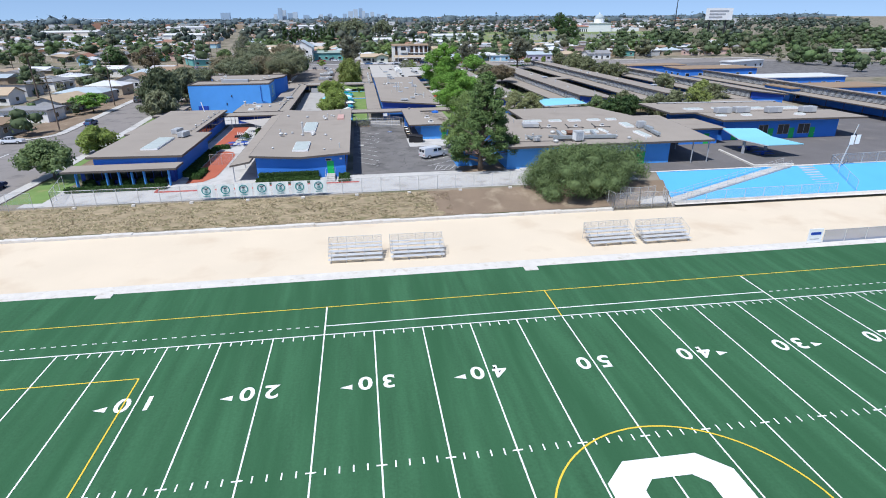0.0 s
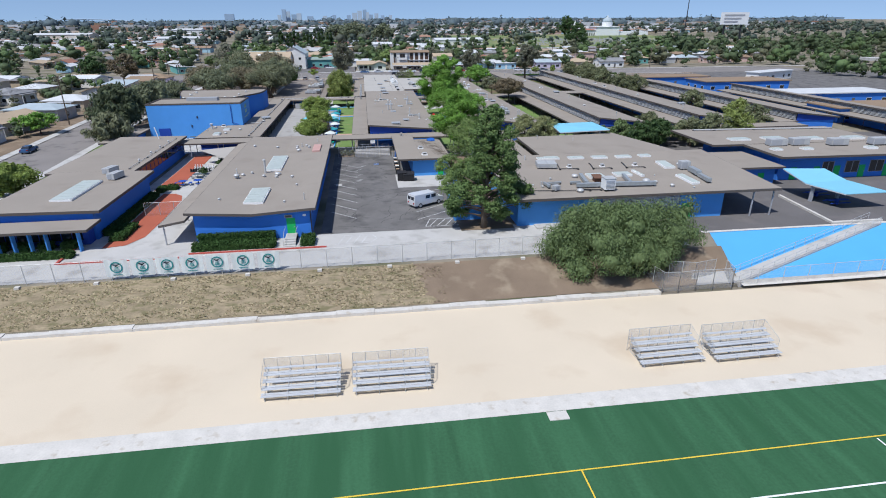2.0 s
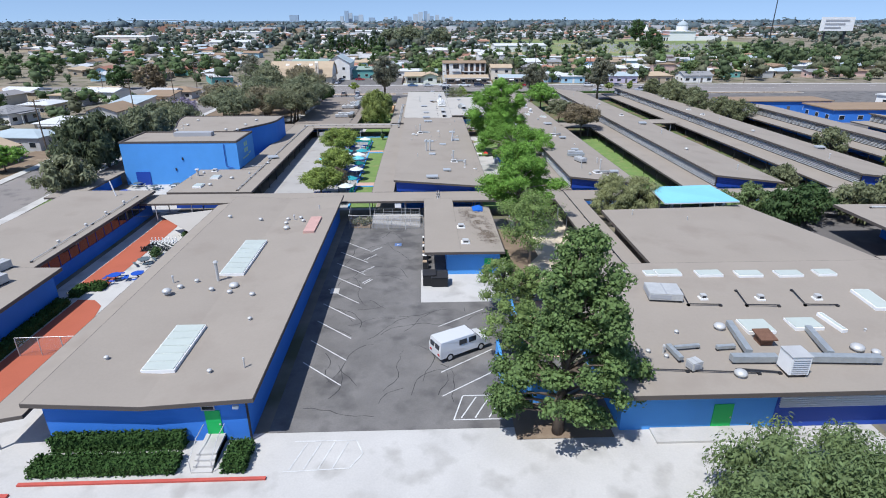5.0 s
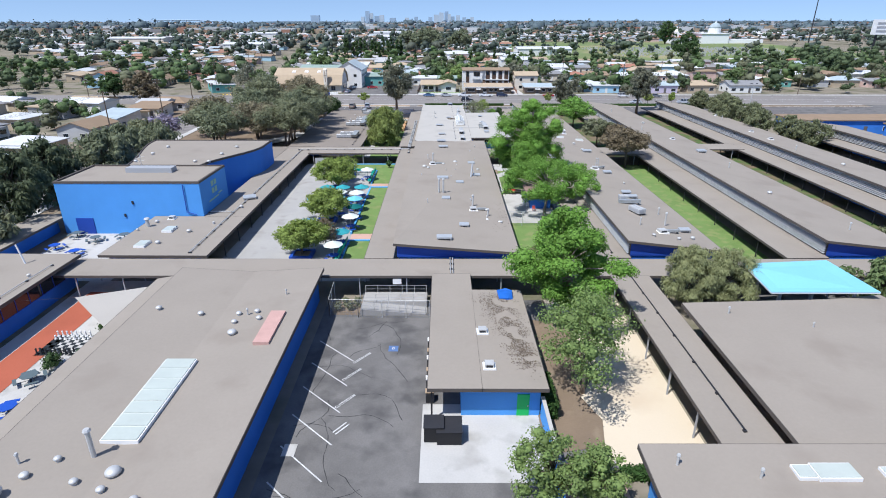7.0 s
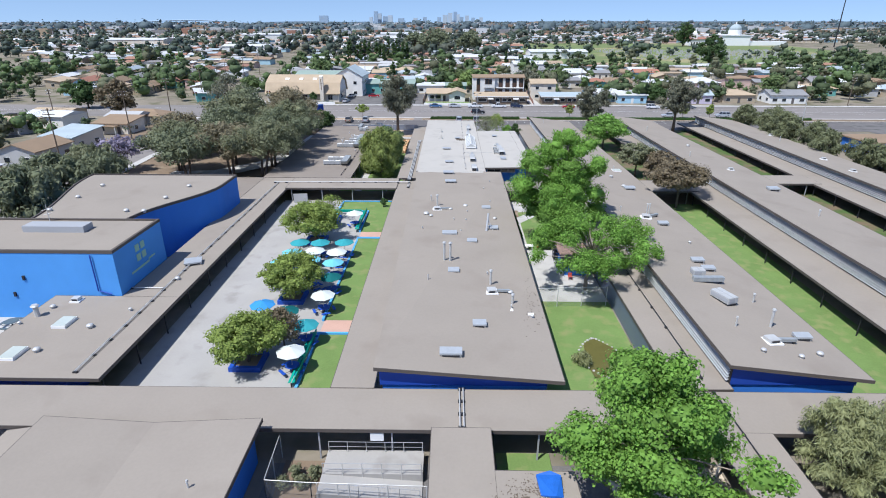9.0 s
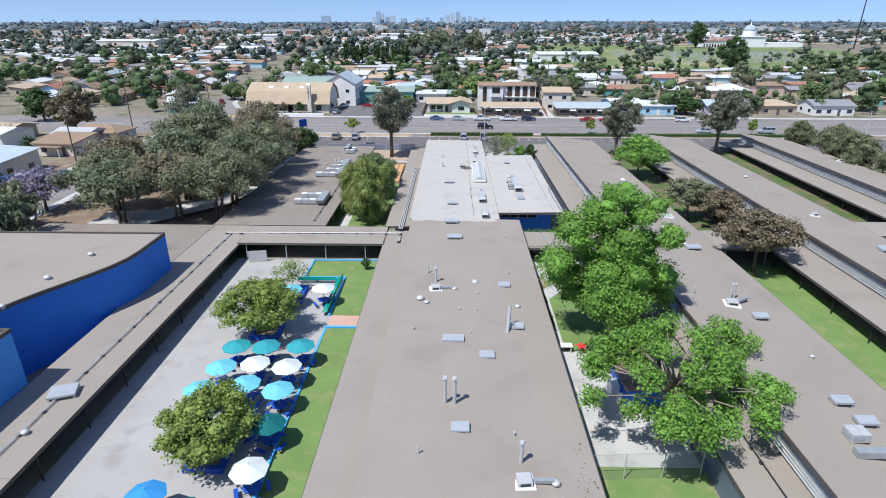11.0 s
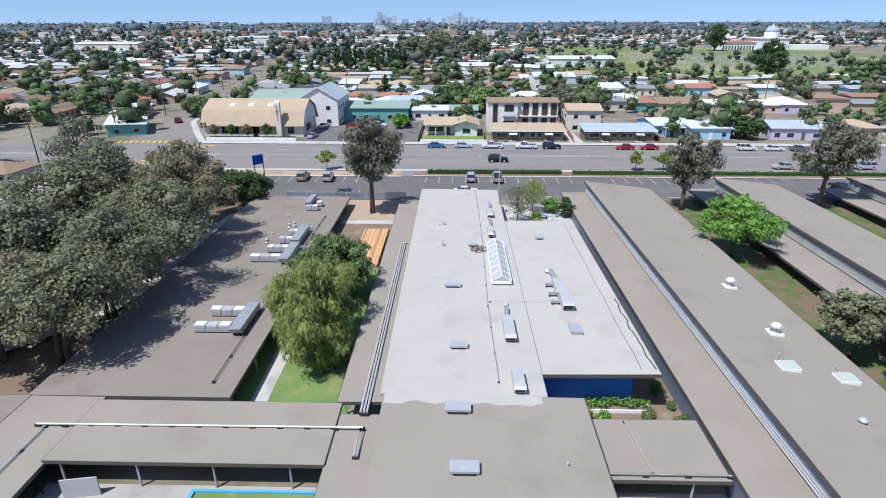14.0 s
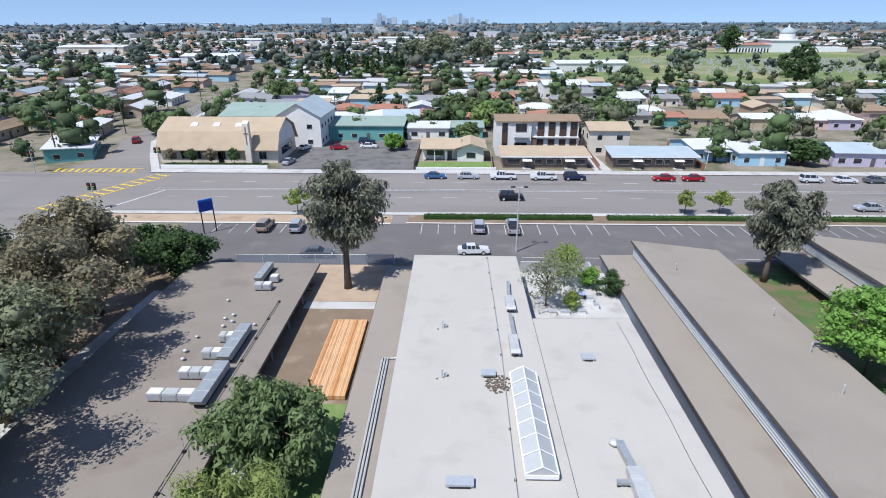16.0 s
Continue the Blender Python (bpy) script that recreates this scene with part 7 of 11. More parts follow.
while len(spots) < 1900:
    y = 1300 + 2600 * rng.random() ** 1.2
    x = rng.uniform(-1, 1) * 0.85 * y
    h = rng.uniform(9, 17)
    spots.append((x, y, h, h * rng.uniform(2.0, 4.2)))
wood("hill_trees", "woods on distant hills, tinted blue-green for haze", spots, far_blue, 1, 6, 1.0, 220)
g = Geo()
for k in range(1500):
    y = 1150 + 2600 * rng.random() ** 1.1
    x = rng.uniform(-1, 1) * 0.85 * y
    z = ground(x, y)
    w = rng.uniform(6, 16)
    g.box(x - w, y - 5, z - 3, x + w, y + 5, z + rng.uniform(6, 11))
solo("distant_buildings", g, pal_r, "pale distant buildings scattered on the hills", "buildings", kind="stuff")

# columnar cypresses and single landmark trees
for k in range(14):
    x = -62 + 3.3 * k + rng.uniform(-1, 1)
    tree("cypress_tree", "dark green columnar cypress tree", "tree", x, 536 + rng.uniform(-6, 6), rng.uniform(14, 18), 3.6, L_DARK, 700, 0.5, 300 + k, 0.04, lobes=14, flat=1.8, group="row of cypresses")
for x, y in ((22, 450), (-5, 470), (96, 452), (140, 470), (-20, 440), (33, 505), (40, 505), (50, 508), (120, 505)):
    tree("cypress_tree", "dark green columnar cypress tree", "tree", x, y, rng.uniform(8, 12), 2.6, L_DARK, 600, 0.45, int(x) + 400, 0.04, lobes=12, flat=1.8)
for x, y, h, w, lf in ((186, 505, 22, 17, L_DARK), (270, 770, 26, 22, L_DARK), (0, 640, 22, 26, L_OAK2), (-18, 620, 20, 22, L_OAK2), (30, 660, 20, 24, L_OAK2), (-78, 372, 7, 9, L_BUSH), (15, 362, 6, 7, L_BUSH), (24, 386, 9, 13, L_PLANE2), (12, 405, 9, 12, L_BUSH), (64, 398, 8, 12, L_BUSH), (46, 372, 10, 13, L_EUC), (-5, 352, 4.5, 4.8, L_PLANE), (94, 338, 6, 9, L_DARK), (-98, 300, 12, 10, L_BROWN), (-120, 318, 10, 10, L_DARK), (152, 360, 9, 12, L_BUSH), (-62, 446, 10, 14, L_BUSH)):
    tree("town_tree", "leafy garden tree rising above the houses", "tree", x, y, h, w, lf, 2600, 0.2 + 0.022 * w, int(abs(x)) + 500, 0.15, lobes=16)

# skyline of the far city and its bridge; haze is mixed into the colours
haze = [mat("haze_tinted_tower_blue", (0.30, 0.40, 0.52), 0.9, 0.03, 50, 10, 0), mat("haze_tinted_tower_pale", (0.42, 0.50, 0.58), 0.9, 0.03, 50, 10, 0)]
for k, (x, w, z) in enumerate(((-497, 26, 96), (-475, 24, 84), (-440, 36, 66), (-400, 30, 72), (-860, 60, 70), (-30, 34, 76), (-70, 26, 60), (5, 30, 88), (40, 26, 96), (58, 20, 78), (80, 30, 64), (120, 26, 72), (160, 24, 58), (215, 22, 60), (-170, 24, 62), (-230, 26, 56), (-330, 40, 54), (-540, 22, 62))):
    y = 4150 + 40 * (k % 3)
    solo("distant_tower", Geo().box(x - w / 2, y, 5, x + w / 2, y + 20, z), haze[k % 2], "tower block of the distant city, tinted blue-grey for haze", "tower", "distant skyline")
br = thing("distant_bridge", "long arched bridge over a bay, tinted blue for haze", "bridge", -1850, 4200, 5)
pts = [(-2250 + 100 * k, 4200, 14 + 26 * math.sin(math.pi * k / 9) ** 0.8 if k else 14) for k in range(10)]
part("deck", Geo().tube(pts, 4.0, 4), haze[0], br)
for x, y, z in pts[1:-1]:
    part("pier", Geo().box(x - 4, y - 4, 0, x + 4, y + 4, z), haze[0], br)
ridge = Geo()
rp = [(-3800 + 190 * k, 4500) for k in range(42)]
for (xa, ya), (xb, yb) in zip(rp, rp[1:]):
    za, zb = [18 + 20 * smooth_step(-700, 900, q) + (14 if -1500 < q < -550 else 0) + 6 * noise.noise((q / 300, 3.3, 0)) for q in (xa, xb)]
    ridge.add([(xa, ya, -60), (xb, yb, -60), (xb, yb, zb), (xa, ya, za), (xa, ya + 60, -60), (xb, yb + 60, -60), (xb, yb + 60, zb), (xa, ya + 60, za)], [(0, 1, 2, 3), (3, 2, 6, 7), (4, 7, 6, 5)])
# the blue of the ridge is haze put into its base colour
solo("far_hills", ridge, mat("haze_tinted_far_hills", (0.22, 0.30, 0.38), 0.95, 0.08, 120, 20, 0), "far hills on the horizon, coloured blue for haze", "backdrop", kind="structure")

# ---- vehicles ----
CARGLASS = glassy("car_glass", (0.03, 0.035, 0.045), 0.06)
TYRE, RIM = RUBBER, METAL
LAMPW = mat("headlight_glass", (0.75, 0.76, 0.78), 0.15, 0.02, 1, 0.2, 0)
LAMPR = mat("tail_light_glass", (0.35, 0.02, 0.02), 0.2, 0.02, 1, 0.2, 0)
CAR = {}


def paint(c):
    if c not in CAR:
        CAR[c] = mat("car_paint_%d" % len(CAR), c, 0.28, 0.02, 2, 0.3, 0.0, 0.25, 0.5)
    return CAR[c]


def loft(profile, half, top_in):
    """A car body from a side profile (x, z, upper?) : lower edge at full width, upper points drawn in."""
    g = Geo()
    n = len(profile)
    v = [(x, -(half - (top_in if up else 0.0)), z) for x, z, up in profile] + [(x, half - (top_in if up else 0.0), z) for x, z, up in profile]
    f = [tuple(range(n)), tuple(range(2 * n - 1, n - 1, -1))] + [(i, i + n, (i + 1) % n + n, (i + 1) % n) for i in range(n)]
    return g.add(v, f)


SHAPES = {
    "sedan": (4.6, 0.88, [(-2.3, 0.35, 0), (2.3, 0.35, 0), (2.32, 0.62, 0), (2.15, 0.86, 1), (1.0, 0.96, 1), (-1.55, 1.0, 1), (-2.25, 0.95, 1), (-2.32, 0.6, 0)], [(0.95, 0.95, 0), (0.25, 1.42, 1), (-0.95, 1.44, 1), (-1.65, 1.0, 0)]),
    "suv": (4.7, 0.93, [(-2.3, 0.42, 0), (2.3, 0.42, 0), (2.34, 0.8, 0), (2.2, 1.02, 1), (1.05, 1.12, 1), (-2.2, 1.14, 1), (-2.34, 0.7, 0)], [(1.0, 1.1, 0), (0.4, 1.72, 1), (-2.0, 1.74, 1), (-2.25, 1.12, 0)]),
    "pickup": (5.5, 0.95, [(-2.75, 0.5, 0), (2.7, 0.5, 0), (2.74, 0.85, 0), (2.6, 1.05, 1), (1.4, 1.12, 1), (-2.72, 1.12, 1), (-2.76, 0.7, 0)], [(1.35, 1.1, 0), (0.75, 1.78, 1), (-0.35, 1.8, 1), (-0.55, 1.1, 0)]),
    "van": (5.6, 1.0, [(-2.75, 0.42, 0), (2.75, 0.42, 0), (2.8, 0.8, 0), (2.65, 1.1, 0), (1.75, 1.25, 0), (1.1, 2.0, 1), (-2.65, 2.08, 1), (-2.8, 1.2, 0)], None),
}


def car(kind, x, y, rot, colour, label, z=None, group=""):
    length, half, body, cabin = SHAPES[kind]
    root = thing("van" if kind == "van" else "pickup_truck" if kind == "pickup" else "car", label, "vehicle", 0, 0, 0, group)
    col = paint(colour)
    part("body", loft(body, half, 0.1), col, root)
    if cabin:
        part("cabin_glass", loft(cabin, half - 0.1, 0.16), CARGLASS, root)
        xs = [p[0] for p in cabin if p[2]]
        part("roof_panel", Geo().box(min(xs) - 0.05, -half + 0.28, cabin[1][1], max(xs) + 0.05, half - 0.28, cabin[1][1] + 0.05), col, root)
        for xx in (xs[0] + 0.02, sum(xs) / 2, xs[-1]):
            for s in (-1, 1):
                part("pillar", Geo().prism([(xx - 0.05, s * (half - 0.15) - 0.03), (xx + 0.05, s * (half - 0.15) - 0.03), (xx + 0.05, s * (half - 0.15) + 0.03), (xx - 0.05, s * (half - 0.15) + 0.03)], 1.0, cabin[1][1]), col, root)
        if kind == "pickup":
            part("bed", Geo().box(-2.6, -half + 0.15, 1.0, -0.6, half - 0.15, 1.135), DARKMETAL, root)
    else:
        part("windscreen", Geo().prism([(1.2, -0.82), (1.78, -0.86), (1.78, 0.86), (1.2, 0.82)], [1.86, 1.30, 1.30, 1.86], [1.95, 1.34, 1.34, 1.95]), CARGLASS, root)
        for s in (-1, 1):
            for a, b in ((0.35, 1.15), (-0.7, 0.1)):
                part("side_window", Geo().box(a, s * 0.965 - 0.03, 1.3, b, s * 0.965 + 0.03, 1.8), CARGLASS, root)
            part("rear_window", Geo().box(-2.82, s * 0.42 - 0.32, 1.3, -2.74, s * 0.42 + 0.32, 1.78), CARGLASS, root)
    ax = length * 0.31
    for sx in (-1, 1):
        for sy in (-1, 1):
            wg = Geo()
            r = 0.33 if kind == "sedan" else 0.38
            a = [2 * math.pi * k / 14 for k in range(14)]
            y0, y1 = sy * (half - 0.2), sy * (half + 0.02)
            wg.add([(sx * ax + r * math.cos(t), y0, r + r * math.sin(t)) for t in a] + [(sx * ax + r * math.cos(t), y1, r + r * math.sin(t)) for t in a], [tuple(range(14)), tuple(range(27, 13, -1))] + [(i, i + 14, (i + 1) % 14 + 14, (i + 1) % 14) for i in range(14)])
            w = part("wheel", wg, TYRE, root)
            rg = Geo()
            rr = r * 0.6
            y2 = sy * (half + 0.035)
            rg.add([(sx * ax + rr * math.cos(t), y1, r + rr * math.sin(t)) for t in a] + [(sx * ax + rr * math.cos(t), y2, r + rr * math.sin(t)) for t in a], [tuple(range(14)), tuple(range(27, 13, -1))] + [(i, i + 14, (i + 1) % 14 + 14, (i + 1) % 14) for i in range(14)])
            part("rim", rg, RIM, w)
    for sy in (-1, 1):
        part("headlight", Geo().box(length / 2 - 0.12, sy * 0.6 - 0.17, 0.62, length / 2 + 0.03, sy * 0.6 + 0.17, 0.78), LAMPW, root)
        part("tail_light", Geo().box(-length / 2 - 0.03, sy * 0.68 - 0.13, 0.72, -length / 2 + 0.1, sy * 0.68 + 0.13, 0.9), LAMPR, root)
    root.matrix_basis = pose(x, y, (ground(x, y) if z is None else z) + 0.05, 0, 0, rot)
    return root


WHT, SIL, BLK, RED, BLU, NVY, GRY, TAN = (0.72, 0.72, 0.72), (0.42, 0.44, 0.47), (0.015, 0.015, 0.018), (0.35, 0.012, 0.015), (0.05, 0.12, 0.25), (0.02, 0.03, 0.07), (0.13, 0.14, 0.15), (0.35, 0.30, 0.24)
car("van", 14.7, 107.5, 30, WHT, "white delivery van parked in an angled bay")
for x, y, rot, kind, c, lab in (
    (-19.7, 291.0, 90, "suv", TAN, "tan sport utility car in a parking bay"), (-14.4, 290.8, 95, "suv", SIL, "silver car in a parking bay"),
    (15.4, 291.0, 90, "suv", SIL, "silver sport utility car in a parking bay"), (20.9, 291.0, 90, "pickup", SIL, "silver pickup in a parking bay"),
    (14.2, 281.2, 4, "sedan", WHT, "white car parked beside the white-roofed wing"), (-8.4, 279.6, 0, "sedan", GRY, "grey car behind a fence"),
    (7.1, 323.6, 0, "sedan", BLU, "dark blue car parked at the kerb"), (14.2, 323.6, 0, "sedan", SIL, "grey-blue car parked at the kerb"),
    (21.8, 323.2, 180, "pickup", WHT, "white pickup parked at the kerb"), (30.5, 323.0, 180, "pickup", WHT, "white pickup with a loaded bed"),
    (37.2, 323.0, 0, "suv", NVY, "dark sport utility car parked at the kerb"), (56.2, 322.6, 180, "sedan", RED, "red car parked at the kerb"),
    (62.4, 322.6, 180, "sedan", RED, "dark red car parked at the kerb"), (87.1, 322.0, 0, "suv", WHT, "white long car parked at the kerb"),
    (94.0, 321.8, 0, "sedan", WHT, "white car parked at the kerb"), (100.5, 321.8, 0, "sedan", GRY, "grey car parked at the kerb"),
    (22.2, 308.0, 0, "suv", BLK, "dark sport utility car in the street"), (86.0, 302.6, 180, "sedan", SIL, "silver car in the street"),
    (104, 302.6, 180, "suv", SIL, "silver car in the street"), (-79.0, 361, 110, "suv", RED, "red car in the cross street"),
    (-28.6, 336.5, 80, "sedan", SIL, "grey car beside the church"), (-28.9, 352.8, 70, "sedan", WHT, "white car beside the church"),
    (-13.3, 360.6, 0, "suv", NVY, "dark car in a yard car park"), (-19.8, 353.0, 10, "sedan", RED, "red car in a yard car park"), (-12, 355.0, 0, "sedan", WHT, "white car in a yard car park"), (-3, 357.0, 90, "suv", BLK, "black car in a yard car park"),
    (88, 286, 90, "sedan", BLK, "black car under trees"), (66, 287, 90, "sedan", GRY, "grey car under trees"),
    (-74.2, 135.6, 5, "sedan", WHT, "white car parked in the side street"), (-66.5, 156.2, 93, "sedan", BLU, "blue car parked in the side street"),
    (-58.6, 177.0, 93, "sedan", RED, "dark red car parked under a pepper tree"), (-56.5, 96.5, 90, "sedan", NVY, "dark blue car in the side street"),
    (-68.4, 196, 93, "suv", GRY, "grey car in the side street"), (-69, 238, 95, "sedan", SIL, "silver car in the side street"), (-69, 250, 95, "sedan", BLU, "blue car in the side street"), (-69, 258, 95, "suv", BLK, "black car in the side street"), (-88, 228, 10, "pickup", WHT, "white pickup in a yard"), (-80, 246, 10, "suv", BLU, "blue car in a yard"),
):
    car(kind, x, y, rot, c, lab, group="parked cars")
sheet("yard_car_park", ASPHALT, -30, 331, 1.5, 364, "dark asphalt yard car park", 0.06, "car park")

# ---- sports ground furniture ----
def bleacher(x0, x1, y, rot=0):
    """Five aluminium rows facing the field, with a guard of posts and wire behind."""
    w = x1 - x0
    root = thing("bleacher", "small aluminium bleacher with wire back guard on the track", "bleacher", 0, 0, 0, "bleachers beside the track")
    a = w / 2
    for k in range(5):
        yy, z = 0.62 * k, 0.42 + 0.27 * k
        part("seat_plank", Geo().box(-a, yy, z, a, yy + 0.26, z + 0.05), ALU, root)
        if k:
            part("foot_plank", Geo().box(-a, yy - 0.30, z - 0.27, a, yy - 0.04, z - 0.22), ALU, root)
    for x in (-a + 0.3, -a / 3, a / 3, a - 0.3):
        part("frame", Geo().tube([(x, 0, 0.03), (x, 2.9, 0.03), (x, 2.9, 1.6), (x, 0.1, 0.42), (x, 0.1, 0.03)], 0.03, 4).tube([(x, 1.4, 0.03), (x, 1.4, 0.95)], 0.025, 4).tube([(x, 0.2, 0.05), (x, 2.8, 1.4)], 0.025, 4), METAL, root)
    guard = part("guard", Geo().tube([(-a, 0.7, 0.6), (-a, 0.7, 1.5), (-a, 2.95, 2.3), (a, 2.95, 2.3), (a, 0.7, 1.5), (a, 0.7, 0.6)], 0.025, 5), METAL, root)
    for k in range(7):
        x = -a + w * k / 6
        part("guard_post", Geo().tube([(x, 2.95, 0.05), (x, 2.95, 2.3)], 0.022, 4), METAL, guard)
    part("guard_wire", Geo().box(-a, 2.955, 0.7, a, 2.965, 2.26), LINK, guard)
    for s in (-a, a):
        part("guard_wire", Geo().add([(s, 0.7, 0.5), (s, 2.95, 0.9), (s, 2.95, 2.28), (s, 0.7, 1.48)], [(0, 1, 2, 3)]), LINK, guard)
    root.matrix_basis = pose(0.5 * (x0 + x1), y, 0.03, 0, 0, rot)


bleacher(-3.5, 2.9, 64.3, -1)
bleacher(3.9, 10.4, 64.1, -1)
bleacher(29.2, 35.3, 64.5, 1)
bleacher(36.2, 42.7, 64.3, 1)

def fence(label, pts, h, z, step=3.0, fabric=LINK, name="chain_link_fence", rail=True):
    """A wire fence along the points: posts, top rail, wire."""
    root = thing(name, label, "fence", *pts[0], z(*pts[0]) if callable(z) else z)
    zf = z if callable(z) else (lambda x, y: z)
    for (xa, ya), (xb, yb) in zip(pts, pts[1:]):
        n = max(1, int(math.hypot(xb - xa, yb - ya) / step))
        for k in range(n + 1):
            x, y = xa + (xb - xa) * k / n, ya + (yb - ya) * k / n
            part("post", Geo().cyl(x, y, zf(x, y) - 0.2, zf(x, y) + h, 0.04, n=6), METAL, root)
            if k < n:
                x2, y2 = xa + (xb - xa) * (k + 1) / n, ya + (yb - ya) * (k + 1) / n
                za, zb = zf(x, y), zf(x2, y2)
                part("wire", Geo().add([(x, y, za + 0.03), (x2, y2, zb + 0.03), (x2, y2, zb + h - 0.03), (x, y, za + h - 0.03)], [(0, 1, 2, 3)]), fabric, root)
        if rail:
            part("top_rail", Geo().tube([(xa, ya, zf(xa, ya) + h), (xb, yb, zf(xb, yb) + h)], 0.03, 5), METAL, root)
    return root


fence("long chain-link fence on top of the grass bank", [(-43.0, 85.75), (-5, 85.75), (30, 86.3)], 2.3, 2.2, 2.75)
fence("chain-link fence at the corner of the lawn", [(-43.0, 85.75), (-45.5, 95.0)], 2.3, 2.2, 3.0)
fence("chain-link fence beside the side street", [(-45.5, 85.6), (-58, 84.6)], 2.3, 2.2, 3.0)
fence("chain-link gate frames between track and ramp", [(37.6, 81.2), (38.2, 77.9), (40.0, 77.7), (42.2, 77.9), (44.2, 77.8), (46.6, 77.8), (47.2, 80.2)], 2.4, 0.25, 1.2, GATELINK)
fence("second chain-link gate leaf standing open beside the ramp", [(40.2, 80.4), (43.0, 79.6), (45.8, 80.2)], 2.2, 0.6, 1.2, GATELINK)
fence("chain-link fence at the foot of the blue slope", [(46.6, 77.9), (76, 78.6)], 1.9, 0.4, 3.0)
fence("chain-link fence beside the stairs", [(80, 79), (84, 89.5), (100, 89.9)], 1.9, lambda x, y: ground(x, y) + 0.05, 3.0)
for k in range(9):
    x, y = -40 + 8 * k, 85.2
    solo("fence_footing", Geo().box(x - 0.25, y - 0.2, 1.9, x + 0.25, y + 0.2, 2.25), CONC_WHITE, "small white concrete fence footing", "footing", "fence footings")
BANNER = mat("white_banner_cloth", (0.66, 0.69, 0.67), 0.8, 0.05, 1, 0.1, 0.1)
TEALINK = mat("teal_print", (0.03, 0.23, 0.23), 0.8, 0.05)
BLACKINK = mat("black_print", (0.02, 0.025, 0.03), 0.8, 0.05)
for k, x in enumerate((-21.8, -19.1, -16.5, -13.9, -11.2, -8.4, -5.6)):
    b = thing("banner", "white vinyl banner with a round teal emblem", "banner", x, 85.6, 2.5, "banners on the fence")
    zc, y = 3.58, 85.66
    sg = Geo()
    n = 6
    for i in range(n + 1):
        xx = x - 1.2 + 2.4 * i / n
        yy = y + 0.03 * math.sin(2.2 * i + k)
        sg.v += [(xx, yy, zc - 1.0 + 0.03 * math.sin(i + k)), (xx, yy + 0.02, zc + 1.0)]
    sg.f += [(2 * i, 2 * i + 2, 2 * i + 3, 2 * i + 1) for i in range(n)]
    part("cloth", sg, BANNER, b)
    ringg = Geo()
    for i in range(20):
        a0, a1 = 2 * math.pi * i / 20, 2 * math.pi * (i + 1) / 20
        ringg.add([(x + r * math.cos(a), y - 0.05, zc + 0.12 + r * math.sin(a)) for r, a in ((0.52, a0), (0.66, a0), (0.66, a1), (0.52, a1))], [(0, 1, 2, 3)])
    part("emblem_ring", ringg, TEALINK, b)
    part("emblem_wings", Geo().add([(x - 0.55, y - 0.06, zc + 0.62), (x, y - 0.06, zc + 0.2), (x + 0.55, y - 0.06, zc + 0.62), (x + 0.1, y - 0.06, zc + 0.42), (x - 0.1, y - 0.06, zc + 0.42)], [(0, 1, 4), (1, 2, 3), (1, 3, 4)]), BLACKINK, b)
    for r in range(3):
        part("emblem_bar", Geo().box(x - 0.3 + 0.05 * r, y - 0.06, zc - 0.22 + 0.14 * r, x + 0.3 - 0.05 * r, y - 0.055, zc - 0.14 + 0.14 * r), TEALINK, b)
    part("text_bar", Geo().box(x - 0.5, y - 0.06, zc - 0.78, x + 0.5, y - 0.055, zc - 0.70), TEALINK, b)

# sign board and windscreen at the field's edge
sb = thing("sign_board", "white sign board with plain blue lettering shape", "sign", 57.6, 61.2, 0)
part("board", Geo().box(56.6, 61.2, 0.1, 58.6, 61.3, 2.0), WHITE, sb)
part("logo_bar", Geo().box(56.9, 61.17, 1.2, 58.3, 61.2, 1.55), NAVY, sb)
part("text_bar", Geo().box(56.9, 61.17, 0.6, 58.2, 61.2, 0.68), POSTGREY, sb)
part("leg", Geo().box(56.7, 61.25, 0.0, 56.8, 61.35, 2.0), METAL, sb)
fence("low fence covered with a dark windscreen", [(58.9, 61.3), (90, 61.6)], 1.7, 0.03, 3.0, SCREEN, "windscreen_fence")

# ramp rails and sport courts at the slope
for off in (-1.0, 1.0):
    rl = thing("ramp_rail", "thin metal handrail along the ramp", "handrail", 47.5, 79, 0.4)
    a, b = Vector((47.5, 79.0 + off, 0.6)), Vector((76.0, 90.2 + off, 2.4))
    for h in (0.5, 0.95):
        part("rail", Geo().tube([a + Vector((0, 0, h)), b + Vector((0, 0, h))], 0.025, 5), METAL, rl)
    for k in range(15):
        p = a + (b - a) * k / 14
        part("rail_post", Geo().tube([p - Vector((0, 0, 0.3)), p + Vector((0, 0, 0.95))], 0.025, 5), METAL, rl)


